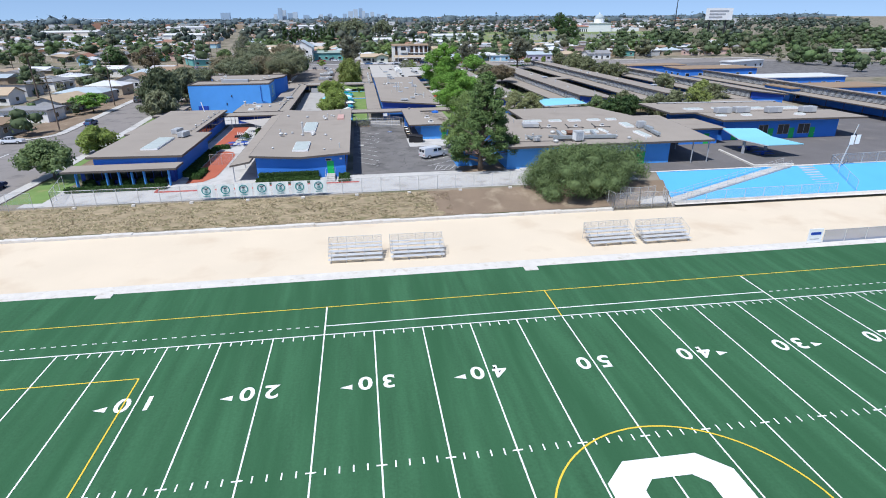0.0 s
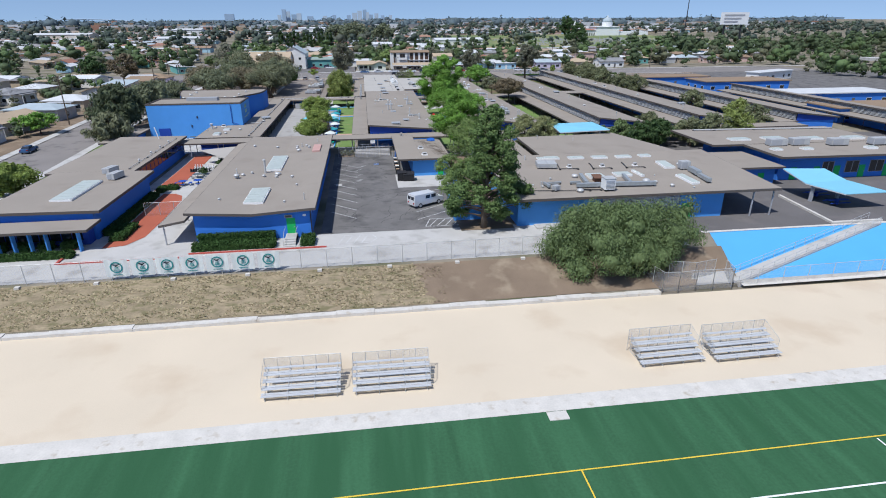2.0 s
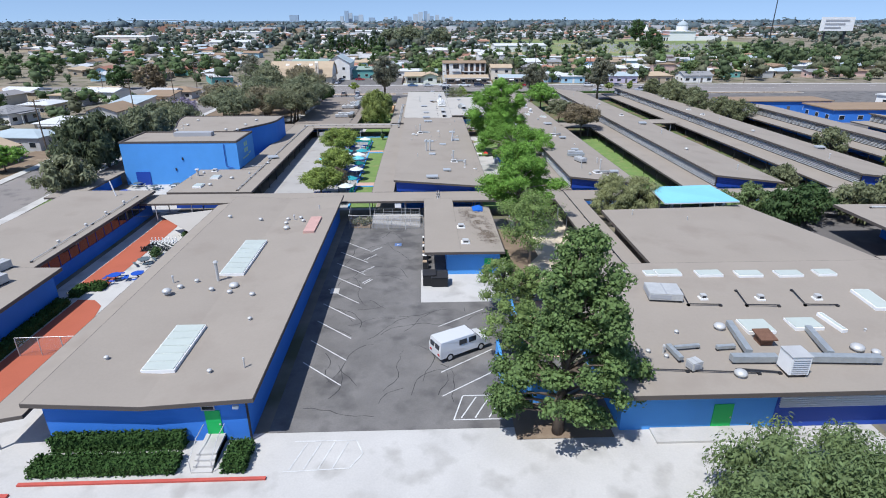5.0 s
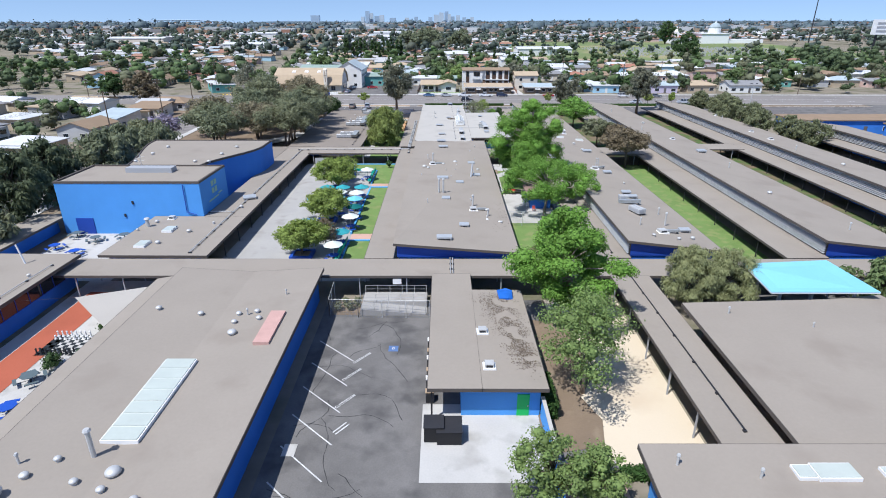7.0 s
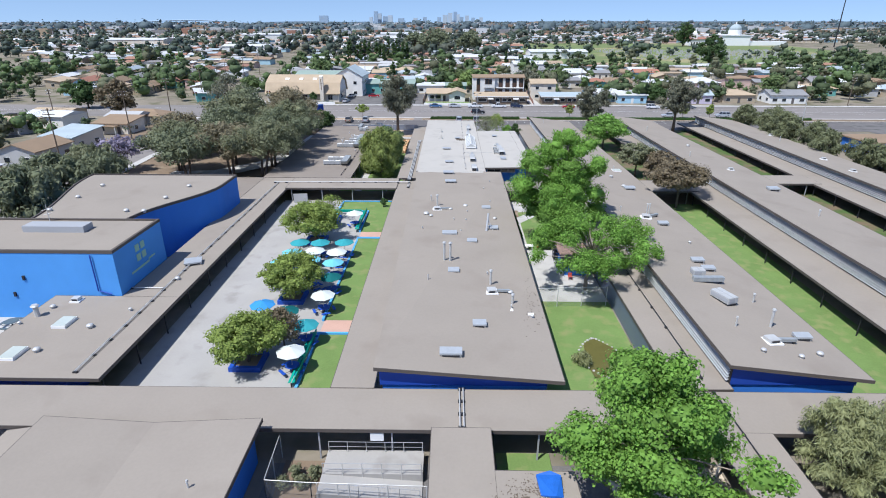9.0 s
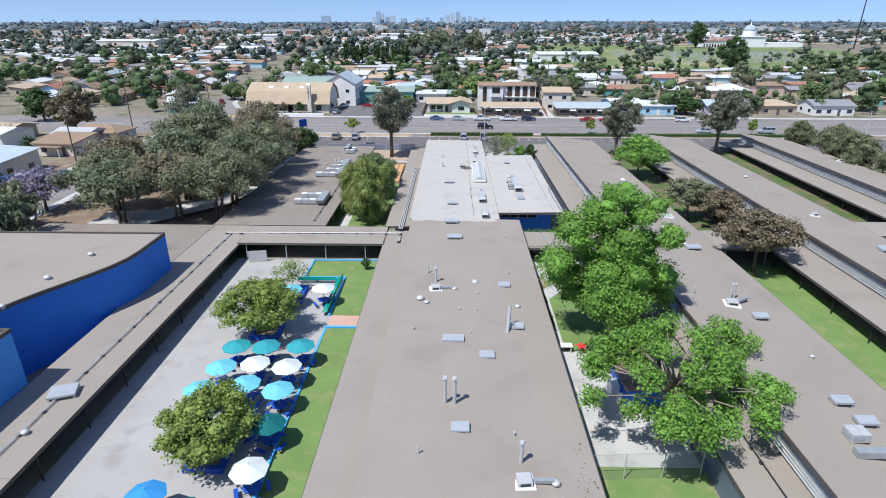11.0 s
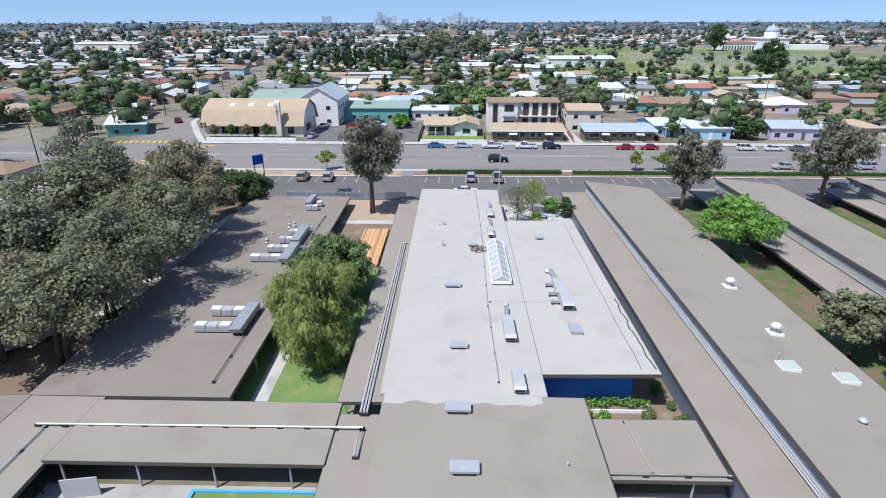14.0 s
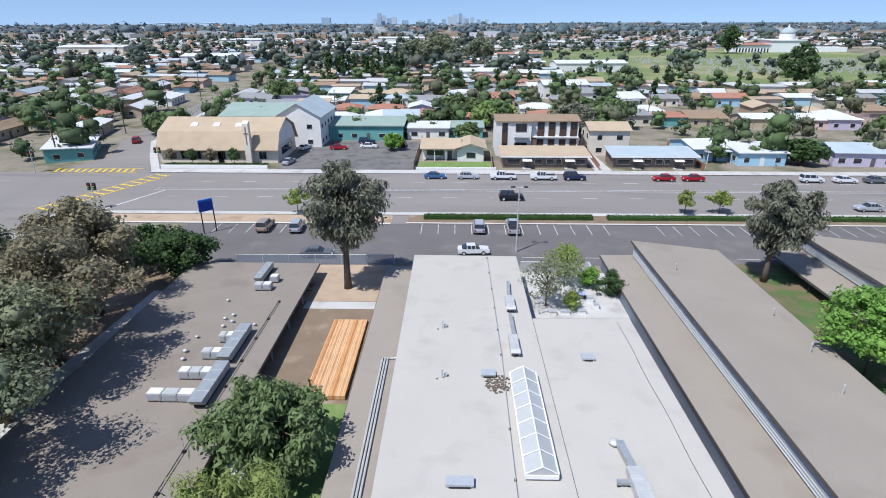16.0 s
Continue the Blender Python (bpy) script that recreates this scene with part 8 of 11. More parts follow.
def shade_roof(name, label, quad, zs, z0):
    """A tilted sheet roof on posts."""
    root = thing(name, label, "shade structure", *quad[0], z0)
    part("roof", Geo().prism(quad, [z - 0.12 for z in zs], zs), SHADEBLUE, root)
    cx, cy = sum(p[0] for p in quad) / 4, sum(p[1] for p in quad) / 4
    rm = Geo()
    for (xa, ya), (xb, yb), za, zb in zip(quad, quad[1:] + quad[:1], zs, zs[1:] + zs[:1]):
        rm.tube([(xa, ya, za - 0.15), (xb, yb, zb - 0.15)], 0.09, 4)
    part("rim", rm, POSTGREY, root)
    for (x, y), z in zip(quad, zs):
        px, py = x + (cx - x) * 0.3, y + (cy - y) * 0.3
        part("post", Geo().box(px - 0.14, py - 0.14, z0 - 0.3, px + 0.14, py + 0.14, z0 + 0.7 * (z - z0) + 0.3 * (sum(zs) / 4 - z0) - 0.1), METAL, root)
    for k in range(2):
        ty = cy - 2 + 4 * k
        part("table_top", Geo().box(cx - 1.6, ty - 0.4, z0 + 0.7, cx + 1.6, ty + 0.4, z0 + 0.76), NAVY, root)
        part("table_leg", Geo().box(cx - 0.1, ty - 0.3, z0, cx + 0.1, ty + 0.3, z0 + 0.7), NAVY, root)
    return root


def gull_shade(rows, z0):
    """A sheet roof folded along its length, on four posts: rows of (left, right, y left, y right, height), from the front."""
    root = thing("shade_canopy", "light blue folded metal shade roof over picnic tables", "shade structure", rows[1][0], rows[1][2], z0)
    rm = Geo()
    for (xa, xb, ya, yb, za), (xc, xd, yc, yd, zc) in zip(rows, rows[1:]):
        part("roof_sheet", Geo().prism([(xa, ya), (xb, yb), (xd, yd), (xc, yc)], [za - 0.1, za - 0.1, zc - 0.1, zc - 0.1], [za, za, zc, zc]), SHADEBLUE, root)
        rm.tube([(xa, ya, za - 0.16), (xc, yc, zc - 0.16)], 0.09, 4)
        rm.tube([(xb, yb, za - 0.16), (xd, yd, zc - 0.16)], 0.09, 4)
    part("edge_beam", rm, POSTGREY, root)
    xa, xb, ya, yb, za = rows[1]
    for x, y in ((xa + 0.9, ya - 0.6), (xb - 1.4, yb - 0.6)):
        part("post", Geo().box(x - 0.2, y - 0.2, z0 - 0.2, x + 0.2, y + 0.2, za - 0.12), POSTGREY, root)
    for k in range(2):
        ty = ya - 2.6 + 4.2 * k
        part("table_top", Geo().box(xa + 2.0, ty - 0.4, z0 + 0.7, xa + 5.4, ty + 0.4, z0 + 0.76), NAVY, root)
        part("table_leg", Geo().box(xa + 3.6, ty - 0.3, z0, xa + 3.8, ty + 0.3, z0 + 0.7), NAVY, root)
        for b in (-0.75, 0.75):
            part("bench", Geo().box(xa + 2.0, ty + b - 0.15, z0 + 0.4, xa + 5.4, ty + b + 0.15, z0 + 0.45), NAVY, root)


gull_shade(((75.6, 83.0, 95.4, 95.4, 4.8), (73.5, 81.2, 100.9, 101.7, 5.0), (73.2, 79.8, 105.9, 104.9, 6.1)), 2.25)
shade_roof("shade_canopy", "light blue folded metal shade roof behind the cafeteria", [(46.6, 138.4), (57.0, 137.4), (56.0, 144.6), (46.0, 143.4)], [6.7, 7.2, 7.6, 7.7], 2.3)
solo("shade_pad_kerb", Geo().prism([(69.7, 90.4), (70.1, 90.4), (71.7, 103.4), (71.3, 103.4)], 2.1, 2.5).box(70.1, 90.4, 2.1, 77.6, 90.8, 2.5), CONC_WHITE, "white concrete kerb round a shade pad", "kerb", kind="structure")
lp = thing("lamp_post", "thin leaning light pole with white signs", "lamp post", 84.9, 88.5, 2.2)
part("pole", Geo().tube([(84.9, 88.5, 1.9), (86.6, 88.5, 9.5)], [0.12, 0.07], 8), METAL, lp)
part("sign_plate", Geo().box(85.6, 88.3, 6.0, 86.4, 88.4, 7.6).box(86.7, 88.3, 6.1, 87.5, 88.4, 7.7), WHITE, lp)

# ---- on the roofs ----
def dome_vent(x, y, z, r=0.3):
    root = thing("roof_vent", "small round metal roof vent", "roof vent", x, y, z, "round roof vents")
    part("collar", Geo().cyl(x, y, z - 0.05, z + 0.18, r * 0.75, r * 0.6, 10), METAL, root)
    part("cap", Geo().ball(x, y, z + 0.2, r, r, r * 0.65, 12, 4, -0.2), METAL, root, smooth=True)


def pipe_vent(x, y, z, h, r=0.08):
    root = thing("vent_pipe", "upright metal vent pipe", "vent pipe", x, y, z, "vent pipes")
    part("pipe", Geo().cyl(x, y, z - 0.05, z + h, r, r, 8), METAL, root)
    part("cap", Geo().cyl(x, y, z + h, z + h + 0.14, r * 1.7, r * 1.2, 8), METAL, root)


def hood_vent(x, y, z, s=0.8, rot=0):
    root = thing("hooded_vent", "square white hooded roof vent on a curb", "roof vent", 0, 0, 0, "hooded roof vents")
    part("curb", Geo().box(-s * 0.6, -s * 0.6, -0.05, s * 0.6, s * 0.6, 0.12), WHITE, root)
    part("hood", Geo().prism([(-s * 0.42, -s * 0.42), (s * 0.42, -s * 0.42), (s * 0.42, s * 0.42), (-s * 0.42, s * 0.42)], 0.12, 0.45), METAL, root)
    part("opening", Geo().box(-s * 0.3, -s * 0.44, 0.18, s * 0.3, -s * 0.42, 0.38), DARKMETAL, root)
    root.matrix_basis = pose(x, y, z, 0, 0, rot)


def box_vent(x, y, z, w=1.6, d=0.8, h=0.5, rot=0):
    root = thing("box_vent", "low grey metal box vent on the roof", "roof vent", 0, 0, 0, "box vents")
    part("curb", Geo().box(-w / 2 - 0.05, -d / 2 - 0.05, -0.1, w / 2 + 0.05, d / 2 + 0.05, h * 0.45), METAL, root)
    part("lid", Geo().prism([(-w / 2 - 0.12, -d / 2 - 0.12), (w / 2 + 0.12, -d / 2 - 0.12), (w / 2 + 0.12, d / 2 + 0.12), (-w / 2 - 0.12, d / 2 + 0.12)], [h * 0.45] * 4, [h * 0.8, h * 0.8, h, h]), mat("dull_blue_metal", (0.40, 0.425, 0.45), 0.45, 0.1, 0.5, 0.1, 0.05, 0.2) if "dull_blue_metal" not in bpy.data.materials else bpy.data.materials["dull_blue_metal"], root)
    part("grille", Geo().box(-w / 2 + 0.1, -d / 2 - 0.14, h * 0.1, w / 2 - 0.1, -d / 2 - 0.06, h * 0.42), DARKMETAL, root)
    root.matrix_basis = pose(x, y, z, 0, 0, rot)


def skylight(x0, y0, x1, y1, z, panes, label, h=0.45, along="y", group="", slope=0.0):
    h = min(h, 0.34)
    root = thing("skylight", label, "skylight", 0.5 * (x0 + x1), 0.5 * (y0 + y1), z, group)
    part("curb", Geo().box(x0, y0, z - 0.3, x1, y1, z + h - 0.06), WHITE, root)
    for k in range(panes):
        if along == "y":
            a, b = y0 + (y1 - y0) * k / panes + 0.05, y0 + (y1 - y0) * (k + 1) / panes - 0.05
            part("pane", Geo().box(x0 + 0.1, a, z + h - 0.06, x1 - 0.1, b, z + h), SKYLIGHT, root)
        else:
            a, b = x0 + (x1 - x0) * k / panes + 0.05, x0 + (x1 - x0) * (k + 1) / panes - 0.05
            part("pane", Geo().box(a, y0 + 0.1, z + h - 0.06, b, y1 - 0.1, z + h), SKYLIGHT, root)
    return root


ACM = mat("pale_unit_casing", (0.46, 0.465, 0.46), 0.5, 0.12, 0.6, 0.2, 0.05, 0.15)
DUCT = mat("dull_galvanised_duct", (0.36, 0.385, 0.395), 0.45, 0.16, 0.5, 0.1, 0.05, 0.35)
RUST = mat("rusty_vent_metal", (0.16, 0.085, 0.055), 0.8, 0.2, 0.4, 0.08, 0.2)


def ac_unit(x, y, z, w, d, h, rot=0, label="pale metal air conditioning unit on the roof", fan=False):
    root = thing("air_conditioner", label, "air conditioner", 0, 0, 0, "roof air conditioners")
    part("skid", Geo().box(-w / 2 + 0.05, -d / 2 + 0.05, -0.1, w / 2 - 0.05, d / 2 - 0.05, 0.15), DARKMETAL, root)
    part("casing", Geo().box(-w / 2, -d / 2, 0.15, w / 2, d / 2, h), ACM, root)
    part("coil_panel", Geo().box(-w / 2 + 0.1, -d / 2 - 0.03, 0.3, w * 0.15, -d / 2, h - 0.12), POSTGREY, root)
    part("coil_panel", Geo().box(-w / 2 - 0.03, -d / 2 + 0.1, 0.3, -w / 2, d / 2 - 0.1, h - 0.12), POSTGREY, root)
    part("top_seam", Geo().box(-w * 0.02, -d / 2 - 0.01, h, w * 0.02, d / 2 + 0.01, h + 0.02), POSTGREY, root)
    if fan:
        part("fan_grille", Geo().cyl(w * 0.22, 0, h, h + 0.06, min(w, d) * 0.3, n=14), DARKMETAL, root)
        part("fan_ring", Geo().cyl(w * 0.22, 0, h - 0.02, h + 0.04, min(w, d) * 0.36, n=14), METAL, root)
    root.matrix_basis = pose(x, y, z, 0, 0, rot)


def duct(pts, w, z, label="galvanised air duct running over the roof"):
    root = thing("air_duct", label, "air duct", *pts[0], z)
    for (xa, ya), (xb, yb) in zip(pts, pts[1:]):
        d = Vector((xb - xa, yb - ya, 0)).normalized()
        s = Vector((-d.y, d.x, 0)) * w / 2
        e = d * w * 0.4
        part("duct_run", Geo().prism([(xa - s.x - e.x, ya - s.y - e.y), (xb - s.x + e.x, yb - s.y + e.y), (xb + s.x + e.x, yb + s.y + e.y), (xa + s.x - e.x, ya + s.y - e.y)], z + 0.2, z + 0.2 + w * 0.8), DUCT, root)
    for x, y in pts:
        part("duct_foot", Geo().box(x - 0.1, y - 0.1, z - 0.05, x + 0.1, y + 0.1, z + 0.22), DARKMETAL, root)


def pipeline(pts, r=0.05, label="thin metal pipe fixed along the roof", n=1, gap=0.22, step=4.0, material=METAL):
    root = thing("roof_pipe", label, "pipe", *pts[0])
    for k in range(n):
        part("pipe", Geo().tube([(x + gap * k, y, z + 0.18) for x, y, z in pts], r, 6), material, root)
    for (xa, ya, za), (xb, yb, zb) in zip(pts, pts[1:]):
        m = max(1, int(math.hypot(xb - xa, yb - ya) / step))
        for k in range(m + 1):
            f = k / m
            x, y, z = xa + (xb - xa) * f, ya + (yb - ya) * f, za + (zb - za) * f
            e = 0.12 if r > 0.03 else 0.07
            part("bracket", Geo().box(x - e, y - e, z - 0.03, x + e + gap * (n - 1), y + e, z + 0.14), DARKMETAL, root)


def bz(x):
    return 5.95 + 0.5 * abs(x + 8.9) / 8.1


# wing B
skylight(-10.6, 99.3, -8.0, 106.2, 6.0, 6, "white framed ribbed skylight with six panels")
skylight(-10.5, 117.0, -7.9, 126.8, 6.0, 7, "white framed ribbed skylight with seven panels")
hatch = thing("roof_hatch", "faded pink metal roof hatch", "roof hatch", -3.1, 131.8, 6.3)
part("lid", Geo().box(-3.9, 128.9, 6.1, -2.5, 134.6, 6.6), mat("faded_pink_metal", (0.50, 0.31, 0.27), 0.7, 0.12, 1, 0.1, 0.1), hatch)
for x, y, r in ((-8.1, 114.3, 0.5), (-10.1, 113.5, 0.28), (-8.1, 112.9, 0.28), (-13.3, 113.8, 0.3), (-15.1, 135.3, 0.3), (-10.8, 134.7, 0.3), (-7.1, 134.7, 0.28), (-5.4, 135.0, 0.28), (-6.5, 131.1, 0.42), (-7.0, 133.1, 0.28), (-4.8, 133.6, 0.28), (-5.6, 112.0, 0.28), (-12.2, 115.3, 0.25), (-4.4, 107, 0.2), (-14, 101, 0.2), (-5.2, 99.0, 0.2)):
    dome_vent(x, y, bz(x), r)
pipe_vent(-10.2, 115.8, bz(-10.2), 2.1, 0.16)
pipe_vent(-14.4, 114.9, bz(-14.4), 0.7)
pipe_vent(-6.2, 134.6, bz(-6.2), 0.6)
pipe_vent(-2.6, 99.3, bz(-2.6), 0.8, 0.06)
pipe_vent(-3.5, 138.6, bz(-3.5), 0.5, 0.06)
dome_vent(-13.9, 112.2, bz(-13.9) + 0.25, 0.45)
# wing A
skylight(-36.2, 103.0, -33.4, 112.8, 6.36, 7, "white framed ribbed skylight with seven panels")
ac_unit(-32.2, 114.6, 6.35, 1.2, 2.4, 1.0, -15)
ac_unit(-34.4, 118.4, 6.3, 1.2, 2.4, 1.0, -15)
for y in (127, 133, 138, 143):
    dome_vent(-33.2, y, 6.25, 0.22)
pole = thing("white_mast", "short white mast at a roof corner", "mast", -35.9, 146.6, 5.3)
part("mast", Geo().tube([(-35.9, 146.6, 5.2), (-36.6, 146.6, 8.6)], 0.1, 8), WHITE, pole)
pipeline([(-32.6, 121, 6.22), (-32.6, 146, 6.2)], 0.05)
# utility roof
for x, y in ((16.6, 126.6), (16.4, 132.2)):
    hood_vent(x, y, 5.64, 0.9)
tp = thing("blue_tarp", "crumpled blue tarpaulin on a roof corner", "tarpaulin", 19.6, 140.6, 5.6)
part("sheet", Geo().prism([(18.6, 138.9), (19.5, 138.7), (20.0, 138.8), (20.1, 140.4), (19.4, 140.7), (18.5, 140.5)], [5.62] * 6, [5.72, 5.85, 5.68, 5.9, 6.0, 5.85]), mat("blue_tarp_cloth", (0.02, 0.12, 0.48), 0.5, 0.15, 0.5, 0.1, 0.4), tp)
# cafeteria roof
def kz(x, y):
    return 6.45 + 0.052 * (y - 94.6)


for x, y, w in ((36.2, 112.3, 2.5), (40.3, 112.0, 2.5), (44.3, 111.8, 2.5), (48.4, 111.7, 2.5), (52.2, 111.8, 1.9)):
    skylight(x - w / 2, y, x + w / 2, y + 1.3, kz(x, y), 1, "small white framed skylight", 0.3, "x", "cafeteria skylights")
skylight(33.8, 112.4, 34.9, 113.5, kz(35, 112.6), 1, "small grey framed skylight", 0.25, "x", "cafeteria skylights")
for x0, y0, x1, y1 in ((38.6, 101.9, 41.0, 104.0), (42.9, 102.3, 45.4, 104.1)):
    skylight(x0, y0, x1, y1, kz(x0, y0), 1, "white framed roof skylight", 0.34, "x", "cafeteria skylights")


def long_skylight(x0, y0, x1, y1, w, z):
    """A narrow white skylight that runs askew from one point to another."""
    root = thing("skylight", "long white framed skylight set askew", "skylight", 0, 0, 0, "cafeteria skylights")
    n = math.hypot(x1 - x0, y1 - y0)
    part("curb", Geo().box(-w / 2, 0, -0.1, w / 2, n, 0.28), WHITE, root)
    part("pane", Geo().box(-w / 2 + 0.12, 0.12, 0.28, w / 2 - 0.12, n - 0.12, 0.33), SKYLIGHT, root)
    root.matrix_basis = pose(x0, y0, z, 3.0, 0, math.degrees(math.atan2(-(x1 - x0), y1 - y0)))


long_skylight(53.0, 105.2, 53.1, 108.7, 1.7, kz(53.0, 105.2))
long_skylight(52.9, 97.6, 52.5, 101.7, 1.3, kz(53.4, 97.9))
long_skylight(46.9, 101.9, 46.5, 104.7, 0.5, kz(46.9, 101.9))
ac_unit(33.9, 108.5, kz(33.9, 108.5), 3.0, 2.4, 0.8, -8, "wide grey rooftop ventilation unit")
for x, y in ((35.6, 106.7), (40.9, 106.4), (46.3, 106.3)):
    hood_vent(x + 1.9, y + 1.2, kz(x, y + 1.2), 0.6)
    # L-shaped dark pipe put in for the shadow of a low curb
    pipeline([(x + 0.4, y + 2.7, kz(x, y + 2.7)), (x, y, kz(x, y)), (x + 2.9, y - 0.2, kz(x, y))], 0.06, "dark angled pipe drawn for the shadow of a low roof curb", material=DARKMETAL)
def cooler(x, y, z):
    """An upright evaporative cooler with louvred sides."""
    root = thing("roof_cooler", "tall white evaporative cooler with louvred sides", "cooler", x, y, z)
    part("stand", Geo().box(x - 0.65, y - 0.65, z - 0.05, x + 0.65, y + 0.65, z + 0.25), DARKMETAL, root)
    part("casing", Geo().box(x - 0.75, y - 0.75, z + 0.25, x + 0.75, y + 0.75, z + 1.75), WHITE, root)
    part("top", Geo().prism([(x - 0.8, y - 0.8), (x + 0.8, y - 0.8), (x + 0.8, y + 0.8), (x - 0.8, y + 0.8)], z + 1.75, z + 1.83), METAL, root)
    for k in range(7):
        a = z + 0.42 + 0.18 * k
        part("louver", Geo().prism([(x - 0.62, y - 0.8), (x + 0.62, y - 0.8), (x + 0.62, y - 0.75), (x - 0.62, y - 0.75)], [a, a, a + 0.06, a + 0.06], [a + 0.04, a + 0.04, a + 0.1, a + 0.1]), POSTGREY, root)
        part("louver", Geo().prism([(x + 0.75, y - 0.62), (x + 0.8, y - 0.62), (x + 0.8, y + 0.62), (x + 0.75, y + 0.62)], [a + 0.06, a, a, a + 0.06], [a + 0.1, a + 0.04, a + 0.04, a + 0.1]), POSTGREY, root)


cooler(39.2, 96.9, kz(39.2, 96.9))
duct([(37.6, 103.2), (36.9, 99.0)], 0.5, kz(37.6, 101.0))
duct([(35.4, 98.2), (38.4, 98.1)], 0.62, kz(36.0, 98.1))
duct([(40.1, 98.1), (46.4, 97.7)], 0.62, kz(41.1, 98.1))
duct([(43.9, 102.2), (43.2, 98.6)], 0.5, kz(44.0, 100.2))
pipeline([(35.2, 97.2, kz(35, 97.2)), (38.2, 96.7, kz(38, 96.7))], 0.07, "bent dark pipe beside the cooler", material=DARKMETAL)
rv = thing("rusty_vent", "rusty brown hooded vent between ducts", "roof vent", 39.2, 100.8, kz(39.2, 100.8))
part("housing", Geo().box(38.7, 100.3, kz(39, 100.5) - 0.05, 39.7, 101.3, kz(39, 100.5) + 0.75), RUST, rv)
part("hood", Geo().prism([(38.5, 100.0), (39.9, 100.0), (39.9, 101.5), (38.5, 101.5)], [kz(39, 100.5) + 0.6, kz(39, 100.5) + 0.6, kz(39, 100.5) + 0.8, kz(39, 100.5) + 0.8], [kz(39, 100.5) + 0.7, kz(39, 100.5) + 0.7, kz(39, 100.5) + 0.9, kz(39, 100.5) + 0.9]), RUST, rv)
ac_unit(31.9, 97.5, kz(31.9, 97.5), 0.9, 0.8, 0.8, 20, "small grey vent unit on a pale pad")
duct([(31.0, 100.0), (31.2, 98.4)], 0.4, kz(31.1, 99.4))
duct([(31.5, 99.9), (33.4, 100.1)], 0.28, kz(31.5, 99.9), "pale thin duct beside a unit")
duct([(34.9, 99.8), (36.2, 99.9)], 0.32, kz(34.7, 99.7), "pale thin duct beside a unit")
ac_unit(55.0, 104.8, kz(55.0, 104.8), 1.5, 1.1, 1.3, 0, "white louvred unit at the head of a duct")
duct([(55.4, 103.4), (55.2, 101.2)], 0.8, kz(55.3, 102.6))
duct([(55.2, 100.6), (55.0, 97.9)], 0.6, kz(55.1, 99.4))
for x, y, r in ((36.6, 102.9, 0.5), (46.2, 99.5, 0.55), (35.1, 96.6, 0.5), (49.0, 97.2, 0.35), (47.3, 98.9, 0.35), (55.2, 106.9, 0.3), (48.8, 102.1, 0.12), (29.2, 99.7, 0.2), (30.4, 99.0, 0.2), (32.6, 102.3, 0.2), (51.7, 96.1, 0.15), (27.9, 96.9, 0.2)):
    dome_vent(x, y, kz(x, y), r)
for x, y, h in ((30.4, 99.6, 0.6), (27.0, 113.6, 0.7), (31.6, 112.6, 0.6)):
    pipe_vent(x, y, kz(x, y), h)
pipe_vent(40.4, 134.6, 6.3, 0.6)
pipe_vent(47.0, 132.0, 6.3, 0.4, 0.06)
pipeline([(26.0, 97.6, kz(26, 97.6)), (36.6, 96.7, kz(37, 96.7))], 0.05, "thin dark pipe along the roof edge", material=DARKMETAL)
pipeline([(34.3, 119, 5.35), (34.3, 145, 5.3), (34.3, 150, 5.3)], 0.05, "thin dark pipe along the walkway roof", material=DARKMETAL)
# K2 roof
pipeline([(74, 134.2, 7.0), (105, 133.4, 6.8)], 0.14, "thick white pipes along the roof", 2, 0.4)
for x, y in ((77.7, 124.3), (84.9, 124.4), (92.2, 123.2), (100.8, 122.7)):
    skylight(x - 2.0, y - 0.8, x + 2.0, y + 1.2, 6.9, 1, "white framed roof skylight", 0.45, "x", "classroom skylights")
for x, y in ((81.5, 119.0), (86, 119.0), (93.0, 117.8), (101.0, 117.2)):
    ac_unit(x, y, 6.85, 3.4, 1.6, 1.3)
for x, y in ((78.9, 115.5), (84.7, 115.2), (97, 114.5)):
    skylight(x - 0.9, y - 0.7, x + 0.9, y + 0.7, 6.85, 1, "small white framed skylight", 0.35, "x", "classroom skylights")

# wing C
def cz(x, y):
    return 7.3 - (1.2 - 1.05 * (y - 150.3) / 64) * (x - 6.6) / 15.6


for x, y in ((12.9, 153.0), (12.7, 181.3), (12.8, 206.5), (12.4, 212.5)):
    box_vent(x, y, cz(x, y), 1.7, 0.7, 0.5)
for x, y in ((15.6, 158.2), (13.2, 169.7), (15.6, 179.0), (18.2, 192.7), (18.7, 184.1)):
    box_vent(x, y, cz(x, y), 1.05, 0.65, 0.45)
for x, y in ((17.2, 165.2), (10.8, 191.5)):
    hood_vent(x, y, cz(x, y), 1.1, 5)
    duct([(x + 0.7, y), (x + 1.8, y)], 0.28, cz(x + 1, y), "small white exhaust duct with cowl")
    dome_vent(x + 2.0, y, cz(x + 2.0, y), 0.32)
    pipe_vent(x, y + 1.7, cz(x, y + 1.7), 1.7, 0.12)
for x, y, h, r in ((12.1, 172.4, 2.4, 0.14), (12.8, 172.4, 2.4, 0.14), (19.2, 163.0, 1.0, 0.12), (9.8, 195.4, 0.9, 0.07), (10.4, 167.0, 0.7, 0.05)):
    pipe_vent(x, y, cz(x, y), h, r)
lp2 = thing("leaning_vent_pipe", "thick dark vent pipe leaning over the felt roof", "vent pipe", 17.7, 183.0, cz(17.7, 183))
